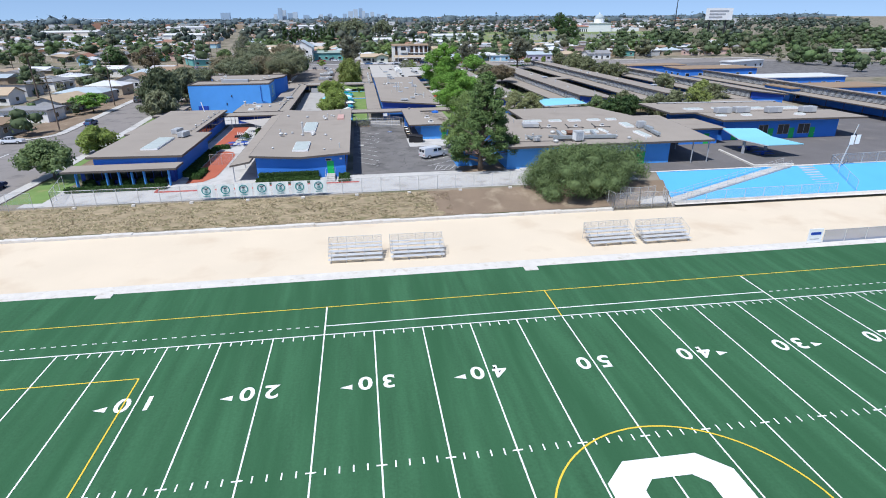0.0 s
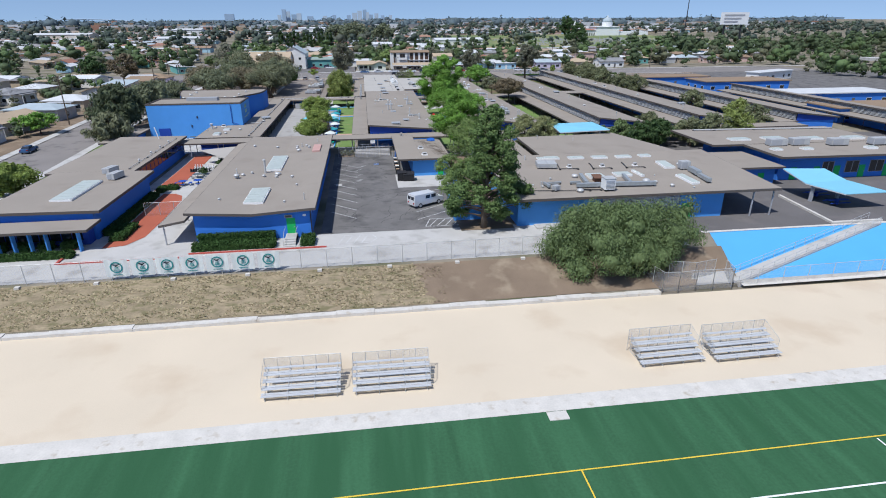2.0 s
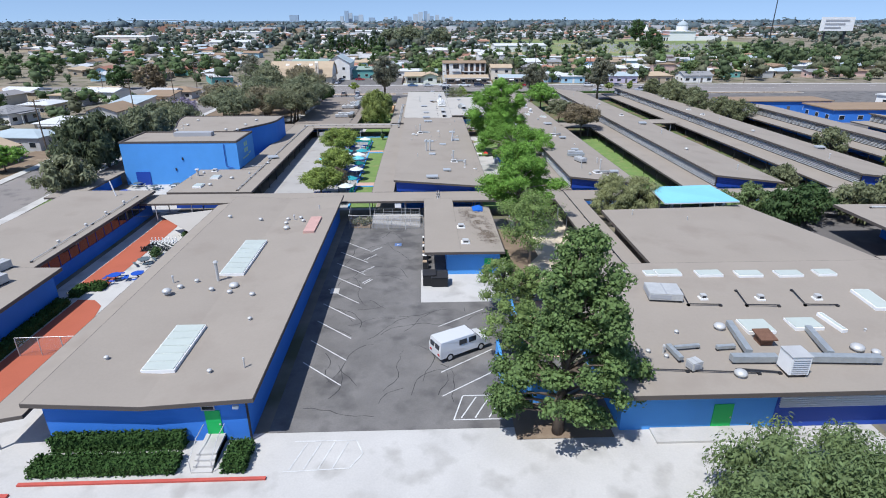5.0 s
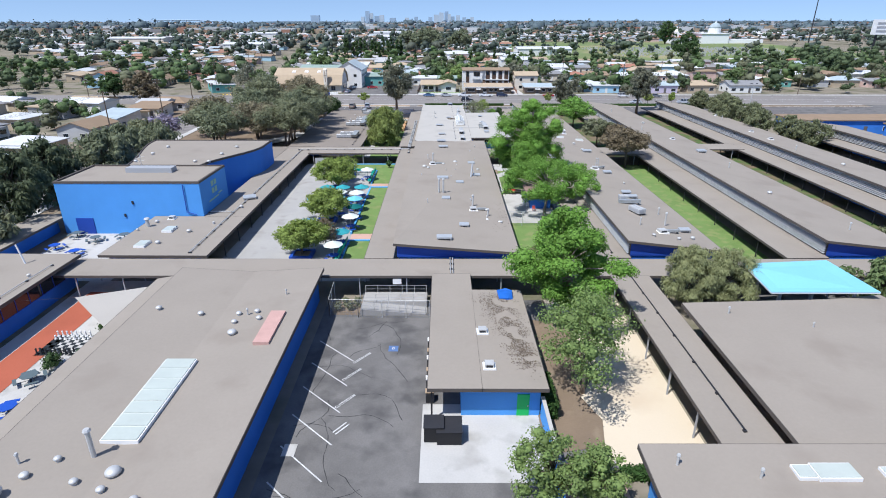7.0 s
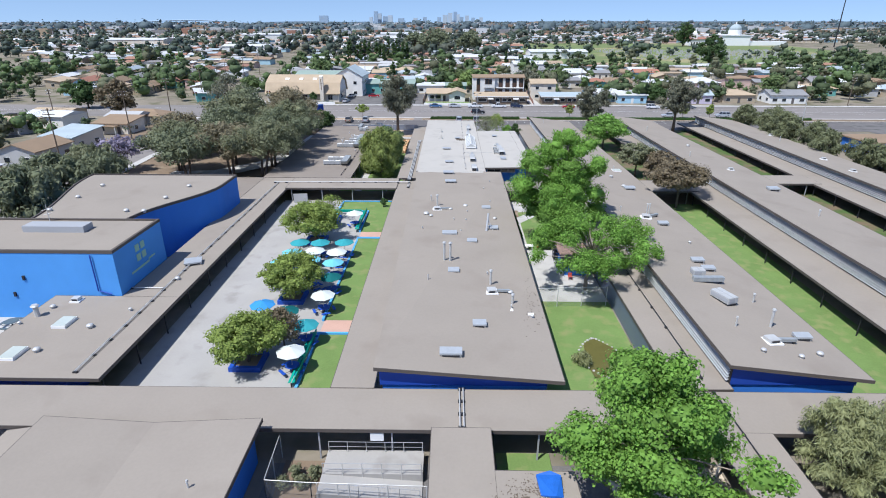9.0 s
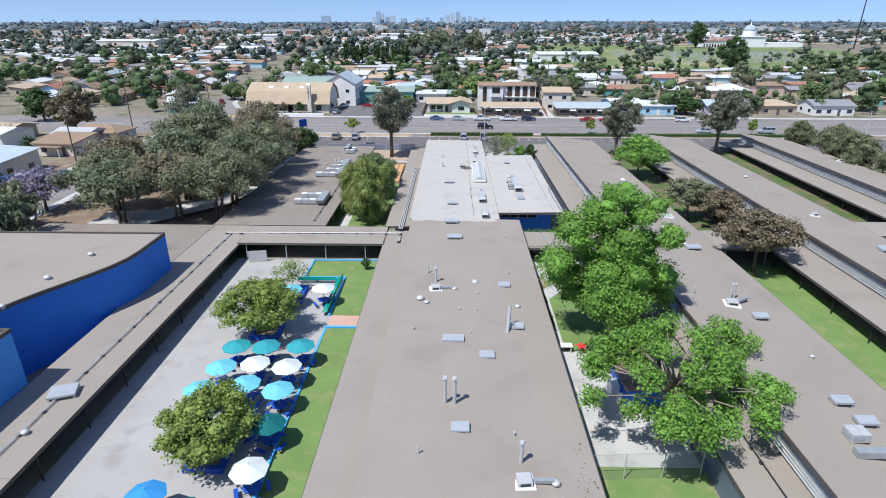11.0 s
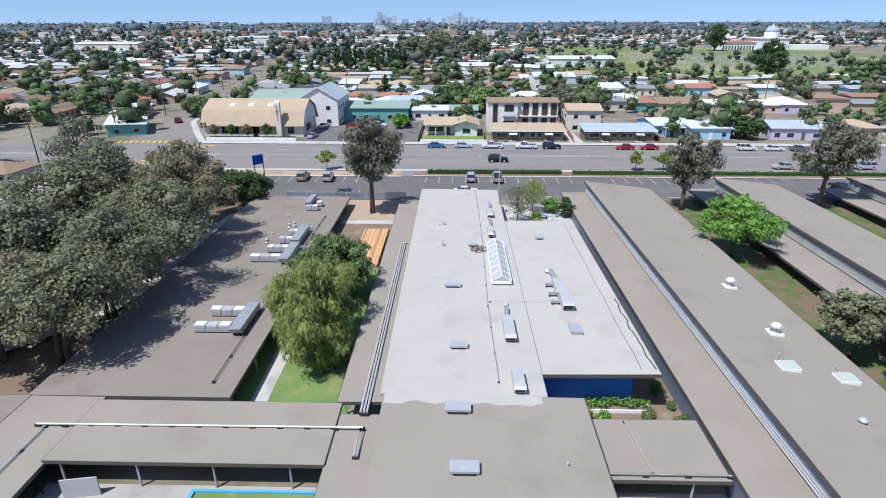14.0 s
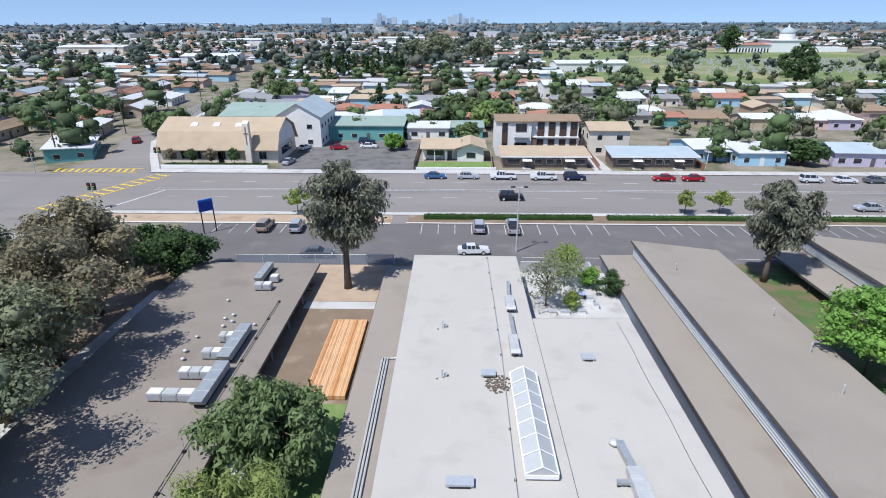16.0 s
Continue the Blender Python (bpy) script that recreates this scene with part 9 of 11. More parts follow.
part("pipe", Geo().tube([(17.7, 183.0, cz(17.7, 183) - 0.05), (18.0, 184.4, cz(17.7, 183) + 2.2)], [0.17, 0.15], 8), POSTGREY, lp2)
part("brace", Geo().tube([(18.6, 183.4, cz(17.7, 183) - 0.02), (18.0, 184.0, cz(17.7, 183) + 1.4)], 0.06, 5), POSTGREY, lp2)
for x, y, r in ((9.3, 189.0, 0.42), (10.0, 188.2, 0.3), (19.2, 188.1, 0.3), (15.1, 193.3, 0.4), (20.9, 160.4, 0.2), (18.4, 203, 0.15)):
    dome_vent(x, y, cz(x, y), r)
for x, y in ((15.3, 190.5), (19.0, 195.7), (13.3, 186.9), (15.0, 186.8), (9.0, 182.9), (14.2, 182.4), (19.6, 207.1), (17.0, 169.4), (19.0, 162.0)):
    pipe_vent(x, y, cz(x, y), 0.3, 0.06)
WPATCH = Geo()
for x, y, r in ((12.1, 190.3, 0.55), (15.1, 185.9, 0.6)):
    WPATCH.cyl(x, y, cz(x, y) - 0.05, cz(x, y) + 0.06, r, r, 8)
for x, y in ((9.1, 194.0), (12.7, 193.5), (8.6, 189.9), (12.9, 189.5), (15.3, 162.2), (18.8, 161.6), (14.7, 166.8), (20.8, 161.0)):
    WPATCH.box(x - 0.35, y - 0.25, cz(x, y) - 0.05, x + 0.35, y + 0.25, cz(x, y) + 0.035)
for x, y in ((15.6, 185.3), (15.4, 184.7), (15.4, 182.6), (15.6, 182.0), (19.7, 184.9), (19.8, 184.2), (19.8, 182.3), (20.0, 181.7)):
    WPATCH.box(x - 0.4, y - 0.08, cz(x, y) - 0.05, x + 0.4, y + 0.08, cz(x, y) + 0.03)
solo("roof_patches", WPATCH, WHITE, "small white sealing patches on the felt roof", "patches", kind="structure")
pipeline([(13.6, 145.5, 5.32), (13.6, 150.1, 5.32)], 0.05, "twin thin pipes across the walkway roof", 2, 0.3, 1.5)
# annex and gymnasium
for x, y in ((-25.6, 160.2), (-26.6, 154.6)):
    skylight(x - 0.7, y - 1.0, x + 0.7, y + 1.0, 5.33, 1, "small white framed roof skylight", 0.4, "x", "annex skylights")
for x, y, r in ((-28.9, 163.4, 0.3), (-24.9, 155.2, 0.35), (-22.6, 159.5, 0.35), (-30.0, 160.0, 0.2), (-20.5, 163, 0.2), (-19, 170.5, 0.3)):
    dome_vent(x, y, 5.34, r)
pipe_vent(-29.3, 161.6, 5.33, 1.2, 0.25)
hood_vent(-27.4, 165.0, 5.34, 0.9)
pipeline([(-19.4, 152, 5.32), (-19.4, 212.2, 5.32)], 0.04, "long thin pipes along the annex roof", 2, 0.14, 2.6)
pipeline([(-23.0, 168.0, 5.34), (-19.5, 168.0, 5.34)], 0.06, "thin pipe across the annex roof")
pipeline([(-20.0, 212.3, 5.4), (5.0, 212.3, 5.5), (5.0, 209.4, 5.4)], 0.08, "pale insulated pipe along the walkway roof", 2, 0.2, 2.0)
pipeline([(22.3, 208.1, 5.42), (30.9, 208.1, 5.42)], 0.07, "pale pipes along the front of the garden walkway roof", 2, 0.15, 2.4)
pipeline([(25.8, 208.3, 5.42), (25.3, 213.6, 5.42)], 0.03, "thin pipe across the garden walkway roof")
for x, y in ((-40.2, 193.4), (-40.2, 187.4), (-26.9, 193.3), (-27.6, 187.3), (-30.0, 181.4), (-27.6, 181.3), (-40.3, 181.5)):
    dome_vent(x, y, 9.96, 0.35)
box_vent(-19.2, 175.2, 5.33, 1.8, 1.3, 0.5, 20)
ant = thing("roof_antenna", "thin metal antenna frame on the gymnasium roof", "antenna", -36.4, 176.0, 10.46)
part("mast", Geo().tube([(-36.4, 176.0, 10.4), (-36.4, 176.0, 12.6)], 0.04, 5).tube([(-37.2, 176, 11.8), (-35.6, 176, 12.3)], 0.03, 4).tube([(-37.0, 176, 11.3), (-35.8, 176, 11.6)], 0.03, 4), METAL, ant)

# wing W
def wz(x):
    return 7.3 - 0.1 * (x - 6.3) / 12.4 if x < 18.7 else 7.2 + 0.15 * (x - 18.75) / 10.4


mo = thing("monitor_skylight", "long white framed glass ridge skylight", "skylight", 17.3, 239.6, 7.5)
MONITOR = mat("pale_grey_glass", (0.42, 0.43, 0.42), 0.3, 0.06, 1.5, 0.3, 0.05, spec=0.5)
part("curb", Geo().box(16.2, 233.9, 7.4, 18.4, 245.5, 7.7), WHITE, mo)
for k in range(7):
    ya, yb = 234.0 + 1.63 * k, 234.0 + 1.63 * (k + 1)
    for s in (-1, 1):
        x0, x1 = 17.3 + s * 1.05, 17.3
        p = [(x0, ya + 0.05), (x1, ya + 0.05), (x1, yb - 0.05), (x0, yb - 0.05)]
        part("pane", Geo().prism(p, [7.7, 8.3, 8.3, 7.7], [7.74, 8.34, 8.34, 7.74]), MONITOR, mo)
    part("frame_bar", Geo().tube([(16.2, ya, 7.75), (17.3, ya, 8.38), (18.4, ya, 7.75)], 0.05, 4), WHITE, mo)
part("frame_bar", Geo().tube([(16.2, 245.4, 7.75), (17.3, 245.4, 8.38), (18.4, 245.4, 7.75)], 0.05, 4), WHITE, mo)
part("ridge_bar", Geo().tube([(17.3, 234.0, 8.4), (17.3, 245.4, 8.4)], 0.06, 4), WHITE, mo)
for s in (-1, 1):
    part("eave_bar", Geo().tube([(17.3 + s * 1.1, 234.0, 7.76), (17.3 + s * 1.1, 245.4, 7.76)], 0.06, 4), WHITE, mo)
part("gable_pane", Geo().add([(16.25, 233.98, 7.7), (18.35, 233.98, 7.7), (17.3, 233.98, 8.35)], [(0, 1, 2)]), MONITOR, mo)
for x, y, w in ((11.9, 233.5, 1.6), (12.5, 221.2, 1.4), (14.4, 245.6, 1.0), (23.4, 248.2, 0.9)):
    box_vent(x, y, wz(x), w, 0.5, 0.4)
box_vent(23.5, 224.3, wz(23.5), 1.4, 0.9, 0.42, 90)
for x, y in ((10.5, 245.1), (10.35, 253.3)):
    pipe_vent(x, y, wz(x), 0.8, 0.06)
    dome_vent(x + 0.3, y + 0.3, wz(x), 0.2)
    dome_vent(x - 0.5, y - 0.2, wz(x), 0.1)


def slim_unit(x0, y0, x1, y1, z, h, label="narrow grey sheet metal unit on the white roof"):
    root = thing("air_handler", label, "air handler", 0.5 * (x0 + x1), y0, z, "slim roof units")
    part("casing", Geo().box(x0, y0, z + 0.15, x1, y1, z + h), ACM, root)
    part("intake", Geo().box(x0 + 0.08, y0 - 0.02, z + 0.2, x1 - 0.08, y0, z + h - 0.1), DARKMETAL, root)
    part("hood", Geo().prism([(x0 - 0.04, y0 - 0.3), (x1 + 0.04, y0 - 0.3), (x1 + 0.04, y0 + 0.1), (x0 - 0.04, y0 + 0.1)], [z + h - 0.2, z + h - 0.2, z + h, z + h], [z + h - 0.17, z + h - 0.17, z + h + 0.03, z + h + 0.03]), METAL, root)
    part("skid", Geo().box(x0 + 0.1, y0 + 0.1, z - 0.05, x1 - 0.1, y1 - 0.1, z + 0.15), DARKMETAL, root)
    n = max(1, int((y1 - y0) / 1.2))
    for k in range(1, n + 1):
        part("seam_rib", Geo().box(x0 - 0.03, y0 + (y1 - y0) * k / (n + 1) - 0.03, z + 0.15, x1 + 0.03, y0 + (y1 - y0) * k / (n + 1) + 0.03, z + h + 0.03), METAL, root)


slim_unit(16.7, 222.2, 17.7, 225.9, wz(17), 0.8)
duct([(17.2, 226.2), (17.3, 228.2)], 0.4, wz(17), "small metal duct on the white roof")
dome_vent(17.4, 229.2, wz(17), 0.25)
slim_unit(16.8, 214.6, 17.7, 217.0, wz(17), 0.8)
slim_unit(16.6, 248.6, 17.4, 251.4, wz(17), 0.7)
duct([(17.2, 252.0), (17.2, 255.6)], 0.35, wz(17), "small metal duct on the white roof")
slim_unit(16.9, 256.8, 17.8, 259.4, wz(17), 0.7)
duct([(17.4, 260.0), (17.6, 263.2)], 0.35, wz(17), "small metal duct on the white roof")
slim_unit(23.0, 228.2, 24.1, 231.2, wz(23), 0.9)
slim_unit(22.9, 231.5, 23.9, 234.6, wz(23), 0.75)
duct([(23.4, 234.8), (23.2, 237.0)], 0.5, wz(23), "bent metal duct on the white roof")
dome_vent(22.9, 237.4, wz(23), 0.4)
for y in (229.6, 231.4, 233.6):
    duct([(22.2, y), (22.9, y)], 0.3, wz(23), "short dark duct elbow beside a unit")
pipeline([(15.7, 216, wz(15.6)), (15.5, 229, wz(15.4)), (15.75, 248.7, wz(15)), (15.6, 271, wz(15))], 0.022, "thin grey cable line over the white roof", material=POSTGREY)
pipeline([(15.8, 229.9, wz(15.6)), (22.6, 230.0, wz(20))], 0.02, "thin grey cable line over the white roof", material=POSTGREY)
pipeline([(4.75, 214, 5.56), (4.75, 250.3, 5.56), (6.2, 250.3, 5.6)], 0.09, "three parallel metal pipes along the low roof", 3, 0.25, 6)
dead = Geo()
for k in range(110):
    a, r = rng.random() * 6.28, rng.random() ** 0.6
    x, y = 15.2 + 1.1 * r * math.cos(a), 244.4 + 1.3 * r * math.sin(a)
    dead.box(x - 0.10, y - 0.07, 7.2, x + 0.10, y + 0.07, 7.26 + 0.05 * rng.random())
solo("dead_leaves", dead, BARK, "small drift of dead leaves on the white roof", "leaves", kind="stuff")
# wing D
def dz(x, base=36.0):
    return 7.5 - 1.35 * (x - base + 0.35) / 11.95


for x, y in ((42.3, 173.5), (42.6, 171.2), (45.0, 156.7), (42.9, 186.7)):
    box_vent(x, y, dz(x), 1.25, 0.6, 0.5)
ac_unit(40.6, 169.4, dz(41), 1.3, 1.1, 0.8)
duct([(39.6, 167.6), (42.4, 167.6)], 0.6, dz(41))
ac_unit(40.7, 163.2, dz(40), 1.2, 2.4, 0.8, 20)
hood_vent(41.3, 189.3, dz(41.3), 1.3, -12)
duct([(42.0, 189.6), (43.2, 190.3)], 0.32, dz(42.5), "small white exhaust duct with cowl")
for dx in (0.0, 0.34):
    pipe_vent(41.9 + dx, 190.9, dz(42), 1.6, 0.09)
hood_vent(41.6, 155.6, dz(42), 1.2, 10)
duct([(42.2, 155.6), (43.6, 155.6)], 0.35, dz(43), "small white exhaust duct with cowl")
for x, y, h, r in ((43.0, 158.4, 1.8, 0.12), (39.4, 157.8, 0.9, 0.08), (44.0, 163.6, 0.9, 0.1), (38.0, 191, 0.7, 0.08), (44.8, 251.0, 0.9, 0.07), (45.0, 258, 0.8, 0.07), (43.6, 244.5, 0.8, 0.07), (38.4, 268, 0.7, 0.06)):
    pipe_vent(x, y, dz(x), h, r)
for x, y, r in ((45.0, 154.0, 0.3), (42.9, 153.2, 0.25), (42.9, 206.1, 0.4), (44, 180, 0.2), (39.8, 153.6, 0.25), (42.4, 212.4, 0.35)):
    dome_vent(x, y, dz(x), r)


def cowl_vent(x, y, z):
    root = thing("cowl_vent", "white round exhaust cowl on a square curb", "roof vent", x, y, z, "exhaust cowls")
    part("curb", Geo().box(x - 0.62, y - 0.62, z - 0.1, x + 0.62, y + 0.62, z + 0.16), WHITE, root)
    part("stack", Geo().cyl(x, y, z + 0.16, z + 0.7, 0.36, 0.32, 12), METAL, root)
    part("rim", Geo().cyl(x, y, z + 0.7, z + 0.82, 0.55, 0.58, 14), METAL, root)
    part("cap", Geo().ball(x, y, z + 0.82, 0.46, 0.46, 0.32, 14, 4, 0.0), WHITE, root, smooth=True)


for x, y in ((43.0, 235.3), (42.7, 225.2)):
    cowl_vent(x, y, dz(x))
for x, y in ((40.6, 219.2), (45.0, 218.2)):
    skylight(x - 0.8, y - 0.7, x + 0.8, y + 0.7, dz(x), 1, "small white framed roof skylight", 0.3, "x")
    pipe_vent(x - 0.2, y + 1.3, dz(x), 0.5, 0.06)
box_vent(43.6, 205.0, dz(43.6), 1.6, 0.8, 0.5)
pipeline([(34.1, 152, 5.34), (34.1, 206, 5.34)], 0.04, "thin dark pipe along the low roof", material=DARKMETAL)
# blue store shed between the plane trees, and what stands beside it
shed = thing("store_shed", "low blue store shed with a littered brown roof", "shed", 29.6, 182, 2.2)
walls(shed, 27.75, 31.2, 178.2, 186.2, 2.1, 4.4, 4.4, BLUE, 0.15)
part("roof", Geo().prism([(27.45, 177.9), (31.5, 177.9), (31.5, 186.6), (27.45, 186.6)], 4.4, 4.62), SHEDFELT, shed, "flat rust brown roof")
part("door", Geo().box(27.7, 181.0, 2.3, 27.75, 182.0, 4.3), NAVY, shed)
cz0 = ground(26, 184) + 0.04
rack = thing("storage_rack", "dark metal rack against the blue shed", "rack", 27.3, 183.4, cz0)
for x in (27.1, 27.55):
    for y in (182.8, 184.0):
        part("post", Geo().box(x - 0.03, y - 0.03, cz0, x + 0.03, y + 0.03, cz0 + 1.7), DARKMETAL, rack)
for k in range(4):
    part("shelf", Geo().box(27.06, 182.76, cz0 + 0.2 + 0.48 * k, 27.6, 184.04, cz0 + 0.24 + 0.48 * k), DARKMETAL, rack)
fridge = thing("chest_freezer", "white chest freezer beside the blue shed", "freezer", 27.2, 180.2, cz0)
part("body", Geo().box(26.85, 179.5, cz0, 27.6, 180.9, cz0 + 0.8), WHITE, fridge)
part("lid", Geo().box(26.82, 179.47, cz0 + 0.8, 27.62, 180.93, cz0 + 0.9), WHITE, fridge)
table = thing("folding_table", "white plastic folding table on the court", "table", 24.1, 186.6, cz0)
part("tabletop", Geo().box(23.45, 186.2, cz0 + 0.7, 24.75, 187.0, cz0 + 0.75), WHITE, table)
for x in (23.6, 24.6):
    for y in (186.3, 186.9):
        part("leg", Geo().box(x - 0.03, y - 0.03, cz0, x + 0.03, y + 0.03, cz0 + 0.7), WHITE, table)
bench = thing("court_bench", "dark wooden bench at the edge of the court", "bench", 26.7, 186.7, cz0)
part("seat", Geo().box(26.1, 186.4, cz0 + 0.4, 27.3, 186.85, cz0 + 0.47), DARKMETAL, bench)
part("backrest", Geo().box(26.1, 186.85, cz0 + 0.5, 27.3, 186.92, cz0 + 0.9), DARKMETAL, bench)
for x in (26.15, 27.2):
    part("leg", Geo().box(x, 186.45, cz0, x + 0.06, 186.85, cz0 + 0.4), DARKMETAL, bench)
parasol = thing("small_parasol", "small red pointed parasol on a thin pole", "parasol", 25.6, 186.3, cz0)
part("pole", Geo().cyl(25.6, 186.3, cz0, cz0 + 1.25, 0.03, 0.03, 6), METAL, parasol)
star = [(25.6 + (0.75 if k % 2 == 0 else 0.34) * math.cos(math.pi * k / 5 + 0.3), 186.3 + (0.75 if k % 2 == 0 else 0.34) * math.sin(math.pi * k / 5 + 0.3)) for k in range(10)]
cone = [(x, y, cz0 + (0.72 if k % 2 == 0 else 0.9)) for k, (x, y) in enumerate(star)]
part("canopy", Geo().add(cone + [(25.6, 186.3, cz0 + 1.25), (25.6, 186.3, cz0 + 1.2)], [(k, (k + 1) % 10, 10) for k in range(10)] + [((k + 1) % 10, k, 11) for k in range(10)]), REDCLOTH, parasol)
# twigs and leaves fallen on the low side roof below the plane trees
lit = Geo()
lr = random.Random(31)
for k in range(420):
    x, y = 33.2 + lr.gauss(0, 1.3), 183.5 + lr.gauss(0, 4.5)
    if 31.9 < x < 35.6:
        s2, a = lr.uniform(0.05, 0.22), lr.uniform(0, 3.1)
        c2, d2 = math.cos(a) * s2, math.sin(a) * s2
        lit.add([(x - c2, y - d2, 5.375), (x + d2 * 0.5, y - c2 * 0.5, 5.375), (x + c2, y + d2, 5.38), (x - d2 * 0.5, y + c2 * 0.5, 5.38)], [(0, 1, 2, 3)])
for k in range(520):
    x, y = lr.uniform(27.6, 31.4), lr.uniform(178.0, 186.5)
    s2, a = lr.uniform(0.04, 0.16), lr.uniform(0, 3.1)
    c2, d2 = math.cos(a) * s2, math.sin(a) * s2
    if noise.noise((x * 0.7, y * 0.5, 8.0)) > -0.15:
        lit.add([(x - c2, y - d2, 4.63), (x + d2 * 0.5, y - c2 * 0.5, 4.63), (x + c2, y + d2, 4.635), (x - d2 * 0.5, y + c2 * 0.5, 4.635)], [(0, 1, 2, 3)])
for k in range(300):
    x, y = 20.0 + lr.gauss(0, 1.0), 163.5 + lr.gauss(0, 3.0)
    if 17.0 < x < 22.0:
        s2, a = lr.uniform(0.04, 0.16), lr.uniform(0, 3.1)
        c2, d2, z = math.cos(a) * s2, math.sin(a) * s2, cz(x, y) + 0.02
        lit.add([(x - c2, y - d2, z), (x + d2 * 0.5, y - c2 * 0.5, z), (x + c2, y + d2, z), (x - d2 * 0.5, y + c2 * 0.5, z)], [(0, 1, 2, 3)])
for k in range(4200):
    f = lr.random()
    x, y = 17.9 + 2.2 * (1 - f) + lr.gauss(0, 0.95 - 0.35 * (1 - f)), 127.0 + 12.6 * f + lr.gauss(0, 0.8)
    if 15.2 < x < 21.0 and 124.5 < y < 140.8:
        s2, a = lr.uniform(0.02, 0.085), lr.uniform(0, 3.1)
        if noise.noise((x * 0.9, y * 0.6, 3.0)) < -0.12:
            continue
        c2, d2 = math.cos(a) * s2, math.sin(a) * s2
        lit.add([(x - c2, y - d2, 5.665), (x + d2 * 0.6, y - c2 * 0.6, 5.665), (x + c2, y + d2, 5.67), (x - d2 * 0.6, y + c2 * 0.6, 5.67)], [(0, 1, 2, 3)])
solo("roof_litter", lit, BARK, "dark twigs and dead leaves littered on flat roofs", "leaf litter", kind="stuff")
# wings E and F
for base in (60.6, 85.6):
    for k in range(8):
        x, y = base + rng.uniform(2, 9), 160 + 14 * k + rng.uniform(-4, 4)
        rng.choice((lambda: dome_vent(x, y, dz(x, base), 0.4), lambda: box_vent(x, y, dz(x, base), 1.6, 1.0, 0.6), lambda: pipe_vent(x, y, dz(x, base), 0.9, 0.1), lambda: hood_vent(x, y, dz(x, base), 0.9)))()
# office wing units
def unit_bank(label, rows, plenum, z):
    """Rows of small condensers that feed one long sheet metal plenum with a raked end."""
    x0, x1, y0, y1 = plenum
    root = thing("air_conditioner", label, "air conditioner", x0, y0, z, "condenser banks of the office wing")
    h = z + 1.0
    v = [(x0, y0 + 0.5, z + 0.3), (x1, y0 + 0.5, z + 0.3), (x1, y1, z + 0.3), (x0, y1, z + 0.3), (x0, y0, h), (x1, y0, h), (x1, y1, h), (x0, y1, h)]
    part("plenum", Geo().add(v, [(3, 2, 1, 0), (4, 5, 6, 7), (0, 1, 5, 4), (1, 2, 6, 5), (2, 3, 7, 6), (3, 0, 4, 7)]), DUCT, root)
    n = max(2, int((y1 - y0) / 1.4))
    for k in range(1, n):
        y = y0 + (y1 - y0) * k / n
        part("seam_rib", Geo().box(x0 - 0.03, y - 0.03, z + 0.3, x1 + 0.03, y + 0.03, h + 0.03), METAL, root)
    part("skid", Geo().box(x0 + 0.1, y0 + 0.7, z - 0.05, x1 - 0.1, y1 - 0.1, z + 0.3), DARKMETAL, root)
    for xa, xb, y, count in rows:
        w = (xb - xa) / count
        for k in range(count):
            a, b = xa + w * k + 0.03, xa + w * (k + 1) - 0.03
            c = part("condenser", Geo().box(a, y - 0.45, z + 0.12, b, y + 0.45, z + 0.85), ACM, root)
            part("grille", Geo().box(a + 0.08, y - 0.48, z + 0.22, b - 0.08, y - 0.45, z + 0.75), POSTGREY, c)
            part("top_panel", Geo().box(a + 0.1, y - 0.36, z + 0.85, b - 0.1, y + 0.36, z + 0.88), WHITE if (k + count) % 2 else METAL, c)
        part("foot_rail", Geo().box(xa + 0.1, y - 0.4, z - 0.05, xb - 0.1, y + 0.4, z + 0.12), DARKMETAL, root)


unit_bank("two rows of pale condensers with a metal plenum on the roof", ((-13.6, -10.0, 229.9, 3), (-13.9, -10.2, 226.6, 3)), (-10.0, -8.8, 225.2, 231.0), 5.42)
unit_bank("long and short rows of pale condensers with a metal plenum", ((-14.4, -10.4, 244.2, 3), (-13.2, -10.2, 247.4, 3)), (-10.3, -9.1, 242.6, 248.6), 5.42)
unit_bank("compact condenser rows with a metal plenum on the roof", ((-12.5, -10.6, 250.6, 2), (-12.0, -10.6, 253.6, 2)), (-10.6, -9.4, 249.2, 255.4), 5.42)
unit_bank("small condensers beside an upright metal plenum near the roof end", ((-12.4, -10.4, 265.2, 2), (-11.2, -10.2, 267.4, 1)), (-12.9, -12.0, 266.2, 271.2), 5.42)
for x, y, r in ((-12.8, 256.2, 0.22), (-12.2, 257.2, 0.22), (-13.2, 257.8, 0.22), (-12.6, 258.6, 0.22), (-14.6, 251.4, 0.25), (-14.2, 250.0, 0.22), (-14.6, 254, 0.2), (-9.4, 240, 0.2), (-9.6, 256.6, 0.2), (-14.5, 262, 0.2)):
    dome_vent(x, y, 5.42, r)
pipeline([(-8.6, 218, 5.42), (-8.6, 262, 5.42)], 0.04, "thin cable line along the roof edge", material=DARKMETAL)

# ---- lunch court ----
UMB = {k: mat("umbrella_" + k, c, 0.8, 0.05, 1.5, 0.1, 0.1, leafy=0.2) for k, c in dict(white=(0.72, 0.76, 0.72), cyan=(0.20, 0.60, 0.70), teal=(0.05, 0.36, 0.40), dark=(0.01, 0.15, 0.15), blue=(0.06, 0.32, 0.68)).items()}
TBL = mat("blue_table_coating", (0.02, 0.08, 0.42), 0.5, 0.08)


